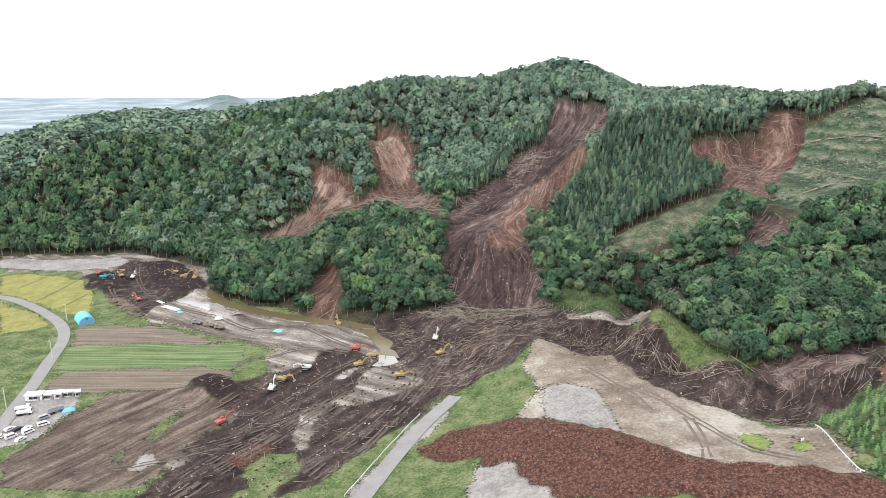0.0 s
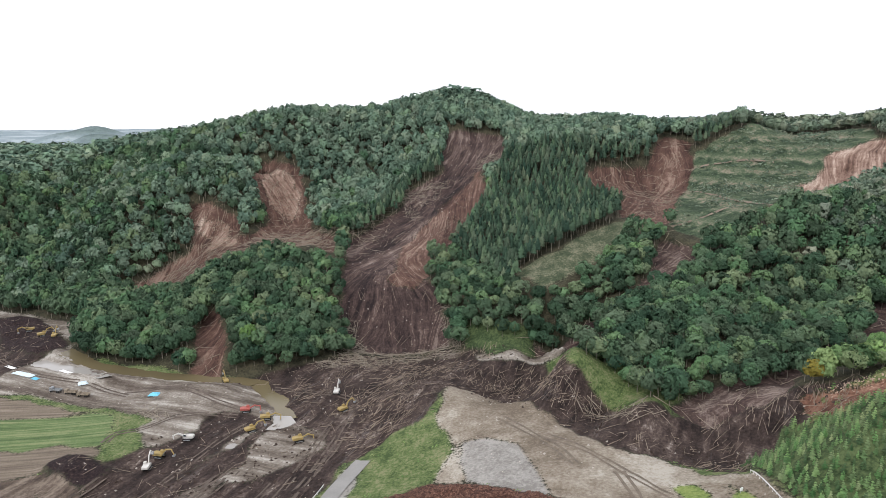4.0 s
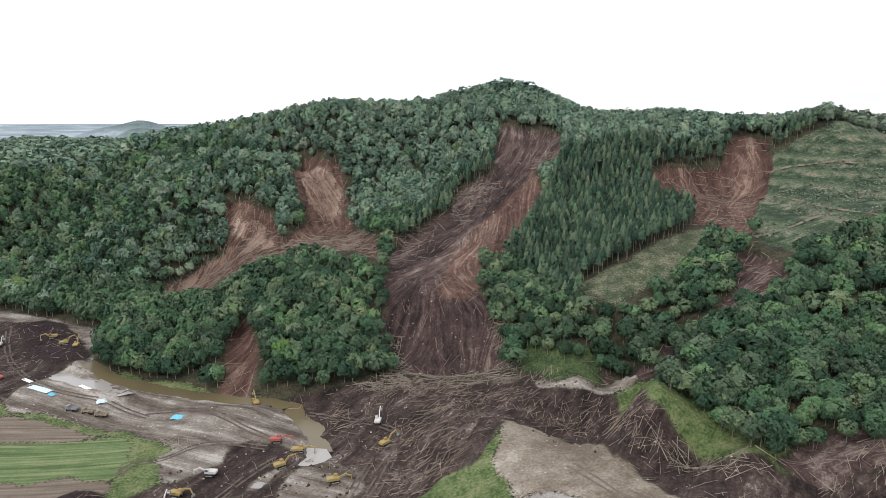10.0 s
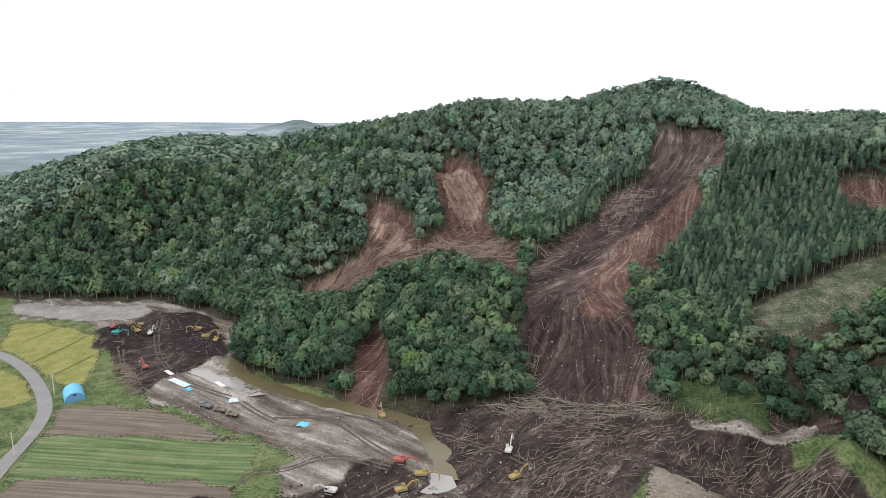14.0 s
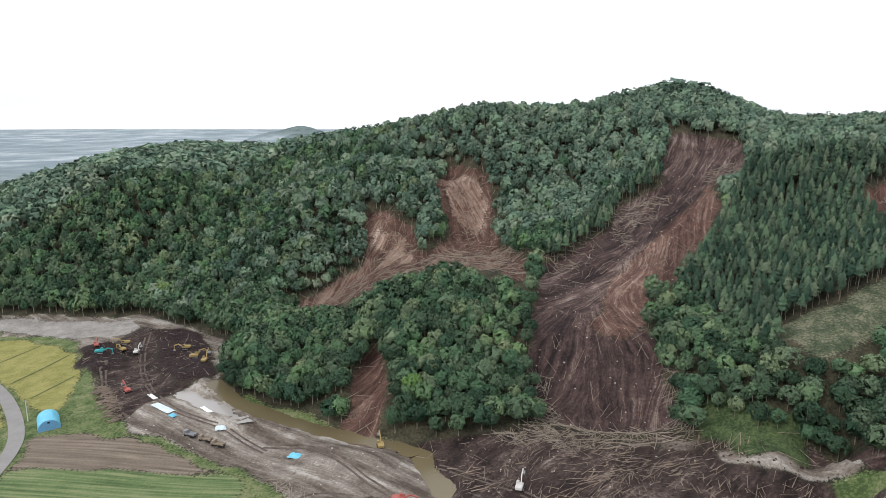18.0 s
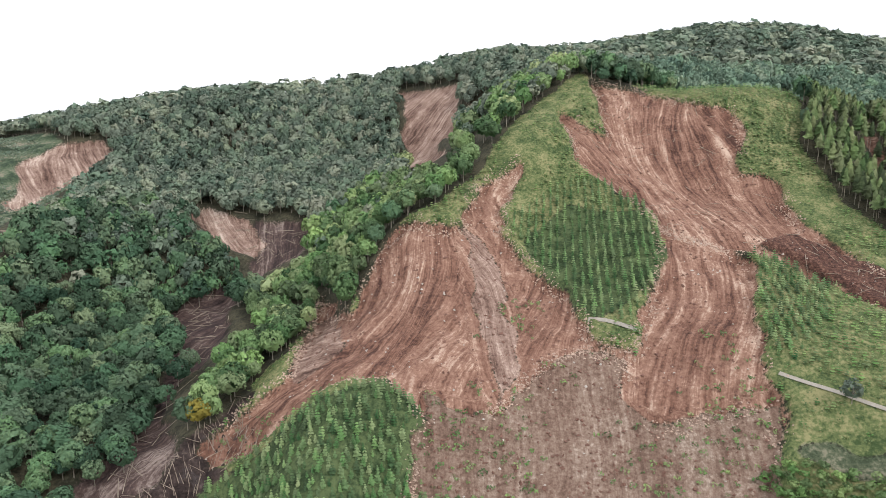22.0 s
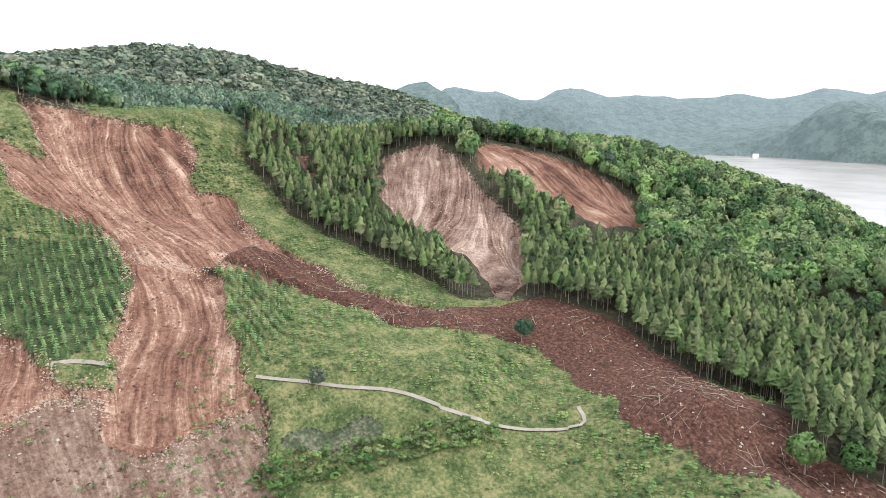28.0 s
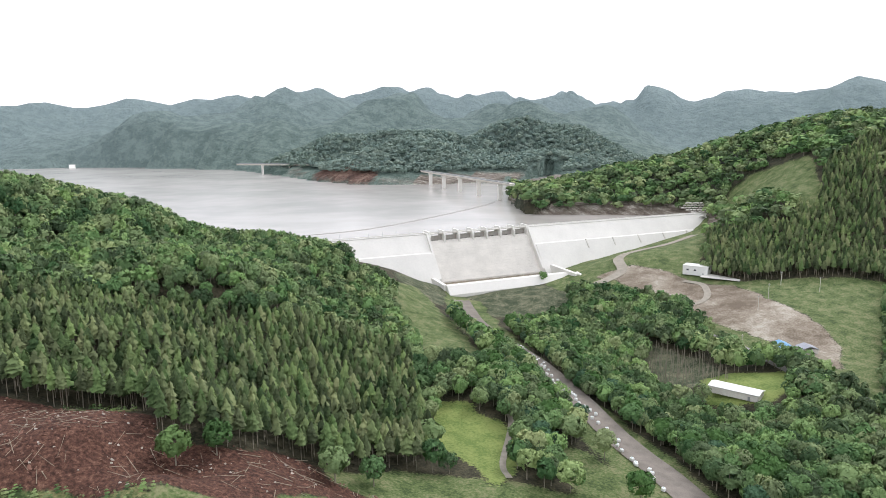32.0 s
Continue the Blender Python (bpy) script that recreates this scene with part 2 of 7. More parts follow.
# Crest, foot and floor lines of the land (x, y, height), by landform.
# Many points lie on camera sight lines, at distances chosen to fit the view.
LANDFORM = {
    'valley_floor': [(-300, 250, 0), (-217, 402, 0), (-107, 355, 0), (-200, 354, 0), (-170, 294, 0), (-98, 389, 0), (-188, 489, 0), (-258, 522, 0), (-264, 557, 0), (-344, 568, 0), (-23, 317, 1), (-1, 340, 4), (-100, 200, 0), (-200, 150, 0), (-300, 0, 0), (-60, 250, 0), (-60, 120, 0), (-124, 440, 1), (8, 303, 3), (-500, 300, 0), (-500, 560, 0), (-620, 640, 2), (-40, 370, 3), (20, 372, 6), (60, 372, 9), (-60, 20, 0), (-150, -100, 0), (-350, -300, 0), (-600, 0, 0)],
    'pad': [(50, 335, 15), (71, 247, 21), (94, 269, 20), (84, 294, 18), (121, 211, 28), (128, 181, 34), (55, 210, 19), (10, 250, 6), (100, 150, 34), (5, 190, 8), (60, 130, 24), (20, 100, 14), (0, 30, 6), (70, 60, 26), (40, 300, 13), (-12, 230, 3)],
    'creek': [(104, 377, 9), (108, 354, 11), (122, 332, 20), (131, 297, 23), (90, 330, 10), (110, 300, 13), (135, 265, 18), (160, 245, 24), (60, 350, 9), (118, 385, 10), (140, 395, 14)],
    'main_slope': [(-205, 669, 52), (-236, 627, 24), (-161, 566, 8), (-194, 539, 3), (-283, 802, 80), (-329, 667, 70), (-355, 621, 30), (-198, 599, 28), (-176, 648, 60), (-135, 588, 12), (-259, 591, 6), (-73, 703, 76), (-71, 735, 118), (-176, 749, 100)],
    'main_crest': [(-391, 967, 77), (-302, 894, 85), (-214, 796, 99), (-154, 769, 107), (-96, 739, 115), (-44, 734, 125), (9, 745, 127), (67, 771, 133), (142, 796, 146), (182, 761, 129), (205, 734, 117), (257, 716, 117), (299, 742, 114), (327, 627, 117), (348, 591, 126), (-100, 1000, 50), (150, 1080, 80), (420, 980, 70), (-400, 1150, 20), (-700, 1200, 5), (-900, 700, 0), (-700, 900, 10), (-1000, 1300, 0), (700, 900, 90), (100, 1400, 20), (600, 1300, 40)],
    'slides': [(-114, 640, 66), (-94, 582, 36), (-72, 681, 86), (-47, 628, 46), (-43, 663, 72), (111, 690, 120), (132, 691, 118), (101, 636, 90), (130, 630, 94), (108, 594, 78), (62, 561, 61), (41, 523, 48), (18, 524, 45), (8, 470, 35), (32, 463, 37), (57, 465, 34), (9, 427, 8), (31, 418, 7), (56, 415, 8), (63, 510, 50), (16, 664, 75), (4, 605, 49), (83, 679, 98), (-60, 577, 41), (-14, 565, 46)],
    'island': [(-150, 433, 5), (-122, 427, 0), (-74, 403, 11), (-41, 393, 4), (-4, 395, 5), (-102, 479, 16), (-70, 500, 31), (-34, 494, 35), (-9, 485, 32), (-83, 462, 21), (-131, 466, 13), (-38, 438, 15)],
    'conifer_spur': [(193, 612, 102), (120, 550, 65), (143, 523, 60), (184, 519, 64), (186, 475, 65), (140, 450, 53), (118, 426, 43), (125, 408, 37), (89, 465, 31), (73, 422, 22), (96, 396, 23), (130, 384, 31), (161, 398, 38), (257, 574, 79), (281, 596, 107), (229, 532, 74), (225, 489, 69), (78, 385, 11), (91, 377, 16), (112, 375, 19)],
    'terraces': [(305, 583, 103), (308, 546, 93), (251, 498, 73), (315, 505, 84), (201, 411, 52), (185, 398, 47), (229, 430, 65), (377, 509, 93), (406, 562, 109), (436, 564, 120)],
    'near_hill': [(286, 423, 80), (308, 407, 75), (327, 359, 61), (319, 335, 49), (219, 403, 60), (266, 341, 39), (212, 342, 35), (156, 356, 39), (202, 308, 30), (104, 326, 37), (122, 284, 28), (103, 310, 34), (146, 301, 22), (132, 330, 32)],
    'east_slope': [(504, 539, 134), (521, 465, 136), (563, 434, 141), (601, 348, 157), (581, 277, 164), (549, 233, 168), (471, 432, 96), (431, 340, 83), (482, 322, 100), (533, 297, 142), (478, 274, 109), (402, 520, 108), (370, 367, 72), (346, 329, 59), (271, 317, 45), (211, 297, 33), (160, 277, 32), (374, 268, 79), (320, 269, 63), (264, 270, 51), (202, 259, 43), (468, 651, 114), (431, 707, 116), (900, 450, 130), (1000, 200, 140), (800, 650, 100), (1200, 700, 90), (1300, 0, 110)],
    'red_ridge': [(550, 231, 173), (466, 180, 157), (437, 163, 159), (453, 107, 146), (436, 47, 145), (411, 51, 141), (428, 146, 153), (363, 140, 123), (343, 112, 107), (345, 84, 104), (392, 92, 137), (312, 68, 93), (367, 161, 133), (298, 114, 95), (282, 104, 86), (351, 174, 132), (314, 185, 105), (282, 162, 85), (261, 138, 77), (273, 120, 85), (234, 137, 69)],
    'red_slope': [(325, 182, 116), (301, 198, 104), (262, 190, 85), (269, 221, 92), (195, 167, 57), (215, 192, 66), (179, 152, 46), (159, 193, 43), (197, 128, 52), (206, 119, 59), (258, 95, 79), (205, 93, 61), (172, 105, 42), (249, 245, 58), (218, 251, 52), (175, 254, 38), (173, 212, 56), (152, 204, 47)],
    'hummock': [(209, 85, 64), (199, 69, 62), (174, 46, 58), (161, 65, 45), (211, 48, 69), (180, 29, 64), (268, 39, 77), (218, 10, 69), (307, 15, 89), (345, 35, 102), (896, 64, 211), (929, -60, 208), (856, -143, 185), (824, -228, 170), (208, 40, 66), (191, 5, 59), (166, 22, 54), (153, 3, 56), (184, 69, 53), (155, 46, 45), (120, -2, 50)],
    'south_spur': [(428, 36, 136), (303, 40, 88), (260, 18, 76), (264, -19, 71), (320, 6, 86), (374, -58, 131), (377, -26, 118), (329, -46, 102), (293, -58, 91), (265, -38, 78), (235, -28, 72), (378, -91, 131), (341, -129, 118), (293, -140, 96), (288, -123, 88), (315, -98, 99), (434, -58, 131), (386, -161, 122), (366, -208, 119), (326, -206, 102), (283, -256, 89), (242, -282, 63), (301, -160, 80), (273, -78, 73), (213, -93, 66), (161, -97, 60)],
    'channel': [(217, -37, 71), (174, -29, 61), (152, -33, 61), (124, -25, 58), (103, -21, 57), (194, -8, 59), (181, -179, 70), (115, -61, 52), (129, -27, 64), (88, -42, 47), (105, -26, 47), (226, -135, 65), (189, -163, 54), (140, -178, 41), (153, -72, 51), (114, -96, 38), (83, -131, 22), (70, -61, 31), (80, -168, 22)],
    'lake_spur': [(308, -236, 88), (257, -274, 75), (368, -290, 101), (238, -274, 61), (190, -254, 56), (175, -316, 57), (143, -316, 42), (135, -245, 32), (120, -333, 30), (225, -298, 56), (236, -316, 54), (222, -326, 54), (250, -332, 52), (266, -302, 74)],
    'dam_valley': [(44, -155, 15), (88, -259, 21), (57, -214, 21), (22, -103, 16), (69, -364, 4), (22, -268, 8), (-9, -189, 11), (-40, -128, 8), (-27, -268, -2), (-62, -204, -1), (-84, -147, 7), (8, -359, 1), (-80, -231, 11), (-129, -301, 12), (-89, -463, 22), (-122, -354, 18), (-48, -507, 32), (-182, -378, 22), (-157, -270, 13), (122, -436, 17), (240, -385, 53), (290, -360, 62), (200, -395, 44), (150, -420, 30), (60, -480, 11), (93, -458, 10), (125, -440, 12), (40, -500, 10), (70, -440, 8), (30, -470, 10), (100, -420, 8)],
    'west_hill': [(-168, -466, 37), (-142, -555, 51), (-214, -557, 85), (-202, -644, 95), (-280, -619, 117), (-287, -722, 146), (-197, -850, 123), (-53, -818, 88), (17, -729, 59), (66, -746, 64), (-146, -737, 79)],
    'lake_bed': [(311, -439, 36), (306, -553, 36), (214, -556, 36), (143, -656, 36), (350, -500, 30), (520, -500, 30), (300, -900, 30), (100, -900, 30), (500, -1000, 30), (-60, -1000, 32), (800, -900, 30), (1100, -1300, 40), (560, -330, 60), (-500, -900, 120), (-600, -500, 60), (-350, -500, 20)],
    'main_lee': [(-413, 1017, 61), (-320, 946, 69), (-229, 849, 83), (-166, 823, 91), (-104, 793, 99), (-47, 788, 109), (10, 800, 111), (72, 826, 117), (152, 850, 130), (196, 814, 113), (221, 787, 101), (277, 767, 101), (321, 793, 98), (355, 675, 101), (378, 637, 110)],
    'lee_of_dam': [(4, -525, 16), (-26, -550, 21), (-66, -581, 27), (-104, -613, 34), (-137, -644, 43)],
    'ridge_lee': [(510, 140, 143), (520, 90, 136), (510, 40, 130), (600, 150, 158), (620, 60, 158), (600, -30, 146), (500, -40, 122), (560, 190, 160), (480, 5, 126)],
}
# Ground cover and tree stands in plan.
COVER = [
    ('valley_open', 'grass', [(-900, -200), (-900, 520), (-560, 560), (-330, 560), (-255, 575), (-150, 480), (-120, 432), (-50, 398), (20, 405), (80, 385), (125, 350), (118, 325), (140, 280), (165, 235), (150, 190), (140, 120), (140, 0), (60, -100)]),
    ('toe_scrub', 'meadow', [(135, -60), (135, 262), (165, 250), (205, 258), (235, 240), (240, -20)]),
    ('river_flat', 'silt', [(-366, 560), (-263, 561), (-232, 542), (-190, 520), (-149, 500), (-155, 448), (-149, 436), (-136, 433), (-82, 402), (-59, 397), (-34, 391), (-22, 356), (-86, 353), (-119, 377), (-145, 387), (-174, 393), (-187, 405), (-204, 422), (-222, 441), (-253, 482), (-276, 513), (-301, 526), (-345, 531)]),
    ('mound_foot', 'wood', [(-161, 462), (-160, 479), (-147, 496), (-133, 541), (-83, 450), (-72, 402), (-81, 405), (-98, 422), (-136, 437), (-149, 438)]),
    ('forest_foot', 'wood', [(-367, 560), (-264, 563), (-233, 543), (-191, 522), (-149, 500), (-167, 551), (-279, 591), (-382, 581)]),
    ('river_bank', 'grass', [(-148, 437), (-135, 436), (-98, 421), (-79, 401), (-94, 409), (-127, 426), (-142, 431)]),
    ('upper_track', 'gravel', [(-365, 557), (-264, 551), (-241, 523), (-277, 520), (-356, 542)]),
    ('paddy', 'paddy', [(-346, 525), (-325, 526), (-281, 503), (-253, 475), (-234, 441), (-231, 414), (-250, 429), (-285, 457), (-315, 474)]),
    ('paddy', 'paddy', [(-340, 525), (-321, 523), (-296, 511), (-270, 493), (-253, 475), (-239, 451), (-220, 417), (-232, 415), (-248, 430), (-285, 456)]),
    ('paddy', 'paddy', [(-305, 457), (-269, 432), (-237, 398), (-248, 387), (-260, 385)]),
    ('tilled_strip', 'soil', [(-218, 390), (-178, 391), (-123, 370), (-203, 361)]),
    ('crop_field', 'crop', [(-206, 361), (-124, 369), (-112, 368), (-106, 333), (-195, 326)]),
    ('tilled_strip', 'soil', [(-192, 329), (-112, 334), (-105, 322), (-123, 308), (-190, 305)]),
    ('tilled_field', 'churned', [(-170, 239), (-161, 302), (-123, 308), (-94, 302), (-91, 281), (-107, 244), (-116, 228), (-140, 224), (-163, 227)]),
    ('car_park', 'gravel', [(-192, 288), (-196, 306), (-176, 308), (-168, 295), (-169, 261), (-182, 252), (-192, 267)]),
    ('silt_flat', 'silt', [(-187, 424), (-166, 441), (-140, 430), (-106, 410), (-75, 390), (-47, 382), (-30, 366), (-28, 338), (-52, 326), (-71, 333), (-101, 375), (-152, 391), (-183, 401)]),
    ('digging', 'mud', [(-265, 501), (-251, 511), (-251, 536), (-219, 529), (-185, 500), (-158, 452), (-176, 427), (-185, 419), (-183, 401), (-216, 431), (-231, 460), (-249, 472)]),
    ('debris_sheet', 'mud', [(-120, 314), (-91, 320), (-84, 340), (-69, 333), (-65, 353), (-41, 352), (-28, 338), (-30, 366), (-48, 388), (-62, 394), (-1, 407), (69, 396), (97, 371), (97, 309), (120, 297), (128, 267), (149, 253), (142, 230), (131, 247), (97, 264), (78, 302), (52, 342), (34, 314), (4, 304), (-16, 274), (-33, 252), (-47, 232), (-57, 219), (-112, 220), (-107, 244), (-88, 281), (-118, 308)]),
    ('debris_creek', 'mud', [(-1, 413), (61, 404), (103, 374), (99, 314), (116, 299), (130, 274), (151, 278), (167, 268), (196, 255), (178, 236), (162, 253), (136, 225), (111, 247), (90, 271), (82, 342), (50, 344), (31, 322), (5, 298), (-30, 379)]),
    ('green_bank', 'grass', [(-79, 216), (-73, 232), (-58, 250), (-57, 240), (-62, 216)]),
    ('green_bank', 'grass', [(-123, 259), (-122, 266), (-118, 273), (-117, 268), (-119, 259)]),
    ('green_bank', 'grass', [(-133, 247), (-130, 254), (-126, 256), (-125, 249), (-130, 244)]),
    ('red_patch', 'clod', [(-83, 250), (-79, 256), (-68, 258), (-67, 250), (-73, 243), (-80, 242)]),
    ('spoil_heap', 'spoil', [(-124, 317), (-119, 322), (-108, 321), (-98, 312), (-90, 308), (-96, 299), (-105, 295), (-118, 307)]),
    ('spoil_heap', 'spoil', [(-264, 493), (-264, 507), (-251, 510), (-230, 488), (-224, 466), (-228, 459), (-240, 463)]),
    ('spoil_heap', 'spoil', [(-228, 521), (-223, 531), (-205, 526), (-193, 509), (-160, 455), (-158, 444), (-177, 442), (-201, 472), (-215, 493)]),
    ('wet_silt', 'gravel', [(-125, 240), (-122, 249), (-116, 252), (-114, 246), (-119, 239)]),
    ('wet_channel', 'silt', [(-61, 256), (-61, 271), (-59, 288), (-49, 300), (-41, 311), (-29, 316), (-19, 327), (-15, 323), (-27, 314), (-37, 307), (-47, 298), (-53, 286), (-57, 271), (-55, 256)]),
    ('wet_channel', 'silt', [(-41, 295), (-26, 304), (-13, 318), (-9, 314), (-24, 302), (-39, 291)]),
    ('wet_channel', 'silt', [(-31, 352), (-26, 338), (-27, 316), (-34, 301), (-38, 303), (-33, 318), (-30, 338), (-37, 350)]),
    ('wet_channel', 'silt', [(-90, 271), (-81, 284), (-68, 303), (-54, 319), (-46, 338), (-42, 336), (-52, 317), (-64, 301), (-79, 282), (-86, 269)]),
    ('wet_channel', 'silt', [(-68, 236), (-62, 251), (-57, 267), (-48, 279), (-46, 277), (-53, 265), (-60, 251), (-64, 234)]),
    ('pad', 'tan', [(50, 340), (73, 327), (93, 268), (112, 243), (130, 222), (124, 183), (108, 194), (84, 207), (65, 230), (47, 246), (31, 260), (41, 282), (40, 312)]),
    ('pad_gravel', 'gravel', [(45, 286), (64, 273), (68, 242), (65, 230), (47, 246), (41, 265)]),
    ('pad_patch', 'lawn', [(104, 227), (114, 228), (112, 216), (106, 210), (103, 218)]),
    ('pad_patch', 'lawn', [(118, 222), (122, 220), (120, 204), (117, 207)]),
    ('pad_lower', 'gravel', [(14, 230), (22, 225), (36, 204), (36, 192), (3, 204), (9, 221)]),
    ('pad_road', 'gravel', [(2, 295), (8, 296), (-1, 270), (-18, 243), (-25, 218), (-36, 213), (-30, 231), (-15, 264)]),
    ('red_heap', 'clod', [(-10, 250), (4, 261), (27, 261), (62, 233), (84, 207), (115, 190), (125, 181), (126, 176), (121, 167), (36, 197), (24, 223), (14, 231), (4, 240)]),
    ('main_slide', 'dark', [(111, 690), (155, 683), (152, 640), (126, 615), (114, 571), (80, 517), (64, 478), (63, 436), (61, 409), (37, 414), (8, 419), (2, 447), (1, 484), (6, 529), (45, 563), (61, 621), (96, 634), (98, 674)]),
    ('slide_tongue', 'rust', [(128, 625), (114, 581), (82, 524), (63, 484), (36, 467), (49, 517), (87, 583)]),
    ('slide_tongue', 'rust', [(47, 518), (67, 541), (122, 599), (129, 608), (103, 545), (69, 513), (64, 487), (57, 473), (44, 458), (31, 465)]),
    ('scar', 'rust', [(-75, 709), (-52, 703), (-31, 683), (-26, 653), (-21, 616), (3, 542), (-2, 522), (-39, 565), (-70, 556), (-80, 573), (-55, 628), (-65, 647)]),
    ('scar', 'rust', [(-123, 640), (-105, 640), (-86, 625), (-76, 593), (-87, 564), (-106, 553), (-141, 568), (-161, 568), (-131, 597), (-114, 601), (-118, 620)]),
    ('scar', 'rust', [(-83, 463), (-74, 458), (-67, 427), (-66, 398), (-80, 399), (-85, 435)]),
    ('scar_fan', 'tanred', [(-116, 625), (-101, 625), (-78, 574), (-91, 571), (-106, 601)]),
    ('scar_fan', 'tanred', [(-63, 665), (-42, 675), (-36, 650), (-46, 636), (-57, 643)]),
    ('east_slide', 'rust', [(213, 589), (235, 578), (282, 587), (300, 584), (289, 567), (257, 526), (216, 462), (203, 467), (230, 556), (209, 574)]),
    ('terraces', 'terrace', [(302, 587), (344, 585), (467, 640), (437, 546), (395, 494), (318, 461), (276, 441), (227, 420), (214, 451), (238, 498), (288, 568)]),
    ('far_scar', 'tanred', [(558, 316), (544, 281), (509, 278), (408, 235), (460, 282), (505, 291)]),
    ('far_scar', 'tanred', [(500, 244), (484, 220), (447, 225), (458, 236)]),
    ('east_slide', 'dark', [(204, 445), (216, 425), (213, 407), (206, 403), (178, 389), (153, 374), (133, 364), (124, 363), (119, 364), (109, 368), (99, 376), (108, 393), (126, 375), (154, 400), (171, 402), (185, 418)]),
    ('near_hill_wood', 'wood', [(222, 419), (260, 426), (310, 440), (355, 433), (354, 397), (341, 363), (329, 335), (319, 329), (304, 342), (280, 347), (243, 314), (215, 305), (194, 295), (169, 284), (163, 291), (153, 292), (133, 287), (130, 300), (124, 311), (127, 338), (125, 350), (124, 364), (135, 367), (163, 384), (194, 400), (209, 407)]),
    ('spur_wood', 'wood', [(64, 500), (57, 461), (62, 435), (70, 413), (88, 395), (107, 390), (123, 370), (152, 396), (167, 396), (195, 433), (196, 456), (178, 449), (165, 433), (150, 427), (140, 418), (126, 412), (113, 412), (103, 419), (97, 472), (81, 490)]),
    ('green_bank', 'scrub', [(70, 424), (66, 404), (82, 381), (98, 375), (110, 394), (90, 401)]),
    ('green_bank', 'grass', [(122, 364), (113, 361), (101, 310), (111, 306), (118, 285), (133, 284), (145, 293), (140, 307), (128, 317), (130, 338)]),
    ('spur_clearing', 'pale', [(186, 478), (205, 477), (179, 452), (167, 440), (150, 432), (141, 424), (117, 415), (106, 437), (109, 448), (130, 450), (149, 458), (168, 469)]),
    ('creek_silt', 'silt', [(27, 406), (31, 393), (35, 402), (44, 397), (52, 398), (63, 392), (87, 372), (99, 368), (112, 361), (116, 365), (108, 377), (82, 382), (62, 397), (44, 405)]),
    ('ravine', 'dark', [(286, 351), (307, 345), (325, 333), (299, 319), (255, 300), (225, 301), (198, 288), (173, 265), (153, 268), (134, 276), (132, 282), (150, 294), (175, 292), (203, 300), (226, 307), (252, 321)]),
    ('pocket', 'tanred', [(375, 401), (398, 395), (383, 366), (378, 347), (363, 334), (344, 332), (347, 351), (352, 370)]),
    ('pocket', 'dark', [(382, 356), (391, 327), (371, 313), (353, 309), (327, 321), (336, 333), (360, 335)]),
    ('east_scar', 'tanred', [(393, 537), (429, 535), (447, 515), (436, 499), (408, 496), (365, 489), (323, 474), (317, 481), (355, 509)]),
    ('scar', 'rust', [(-75, 668), (-71, 713), (-56, 707), (-32, 685), (-26, 664), (-27, 640), (-20, 613), (-2, 558), (-3, 538), (-34, 549), (-61, 586), (-64, 618), (-56, 630), (-66, 647)]),
    ('scar', 'rust', [(-124, 641), (-103, 641), (-86, 626), (-75, 604), (-69, 591), (-81, 558), (-101, 579), (-117, 576), (-143, 582), (-161, 576), (-134, 599), (-111, 600), (-119, 622)]),
    ('east_slide', 'rust', [(194, 490), (221, 477), (288, 579), (308, 598), (287, 620), (261, 593), (221, 596), (205, 590), (204, 562), (223, 543)]),
    ('scar', 'tanred', [(-67, 664), (-55, 696), (-37, 680), (-32, 657), (-38, 631), (-47, 635), (-60, 654)]),
    ('scar', 'tanred', [(-115, 628), (-99, 625), (-81, 600), (-81, 586), (-98, 588), (-105, 605)]),
    ('slide_dark', 'dark', [(3, 539), (32, 567), (53, 588), (61, 565), (47, 539), (33, 495), (22, 476), (8, 491)]),
    ('slide_bowl', 'dark', [(2, 487), (16, 475), (29, 459), (35, 451), (32, 435), (29, 424), (8, 427), (2, 451)]),
    ('slide_dark', 'dark', [(35, 451), (46, 461), (61, 462), (63, 442), (60, 418), (30, 424)]),
    ('wet_channel', 'silt', [(-45, 318), (-33, 339), (-16, 334), (-9, 321), (-20, 309), (-30, 301), (-39, 293), (-47, 295)]),
    ('wet_channel', 'silt', [(-64, 289), (-56, 294), (-50, 293), (-57, 276), (-57, 259), (-62, 263), (-60, 280)]),
    ('wet_channel', 'silt', [(-34, 352), (-32, 365), (-26, 347), (-28, 327), (-34, 328)]),
    ('wet_silt', 'silt', [(-121, 279), (-121, 294), (-119, 300), (-115, 285)]),
    ('wet_silt', 'silt', [(-111, 241), (-107, 248), (-100, 249), (-100, 240)]),
    ('wet_silt', 'silt', [(-95, 345), (-86, 358), (-76, 353), (-73, 331), (-87, 325)]),
    ('red_patch', 'clod', [(-84, 245), (-80, 257), (-72, 264), (-67, 256), (-72, 242), (-78, 237)]),
    ('green_bank', 'grass', [(-78, 233), (-70, 252), (-60, 252), (-56, 243), (-63, 231)]),
    ('green_bank', 'grass', [(-44, 231), (-34, 242), (-26, 249), (-22, 245), (-28, 227)]),
    ('green_bank', 'grass', [(-134, 242), (-129, 251), (-125, 253), (-128, 242)]),
    ('green_bank', 'grass', [(-126, 262), (-121, 279), (-114, 282), (-117, 268)]),
    ('upper_meadow', 'meadow', [(433, 163), (384, 184), (284, 209), (276, 221), (252, 232), (241, 235), (269, 261), (206, 247), (173, 259), (170, 245), (160, 182), (221, 127), (274, 116), (288, 95), (294, 119), (337, 156), (375, 169), (369, 144), (424, 155)]),
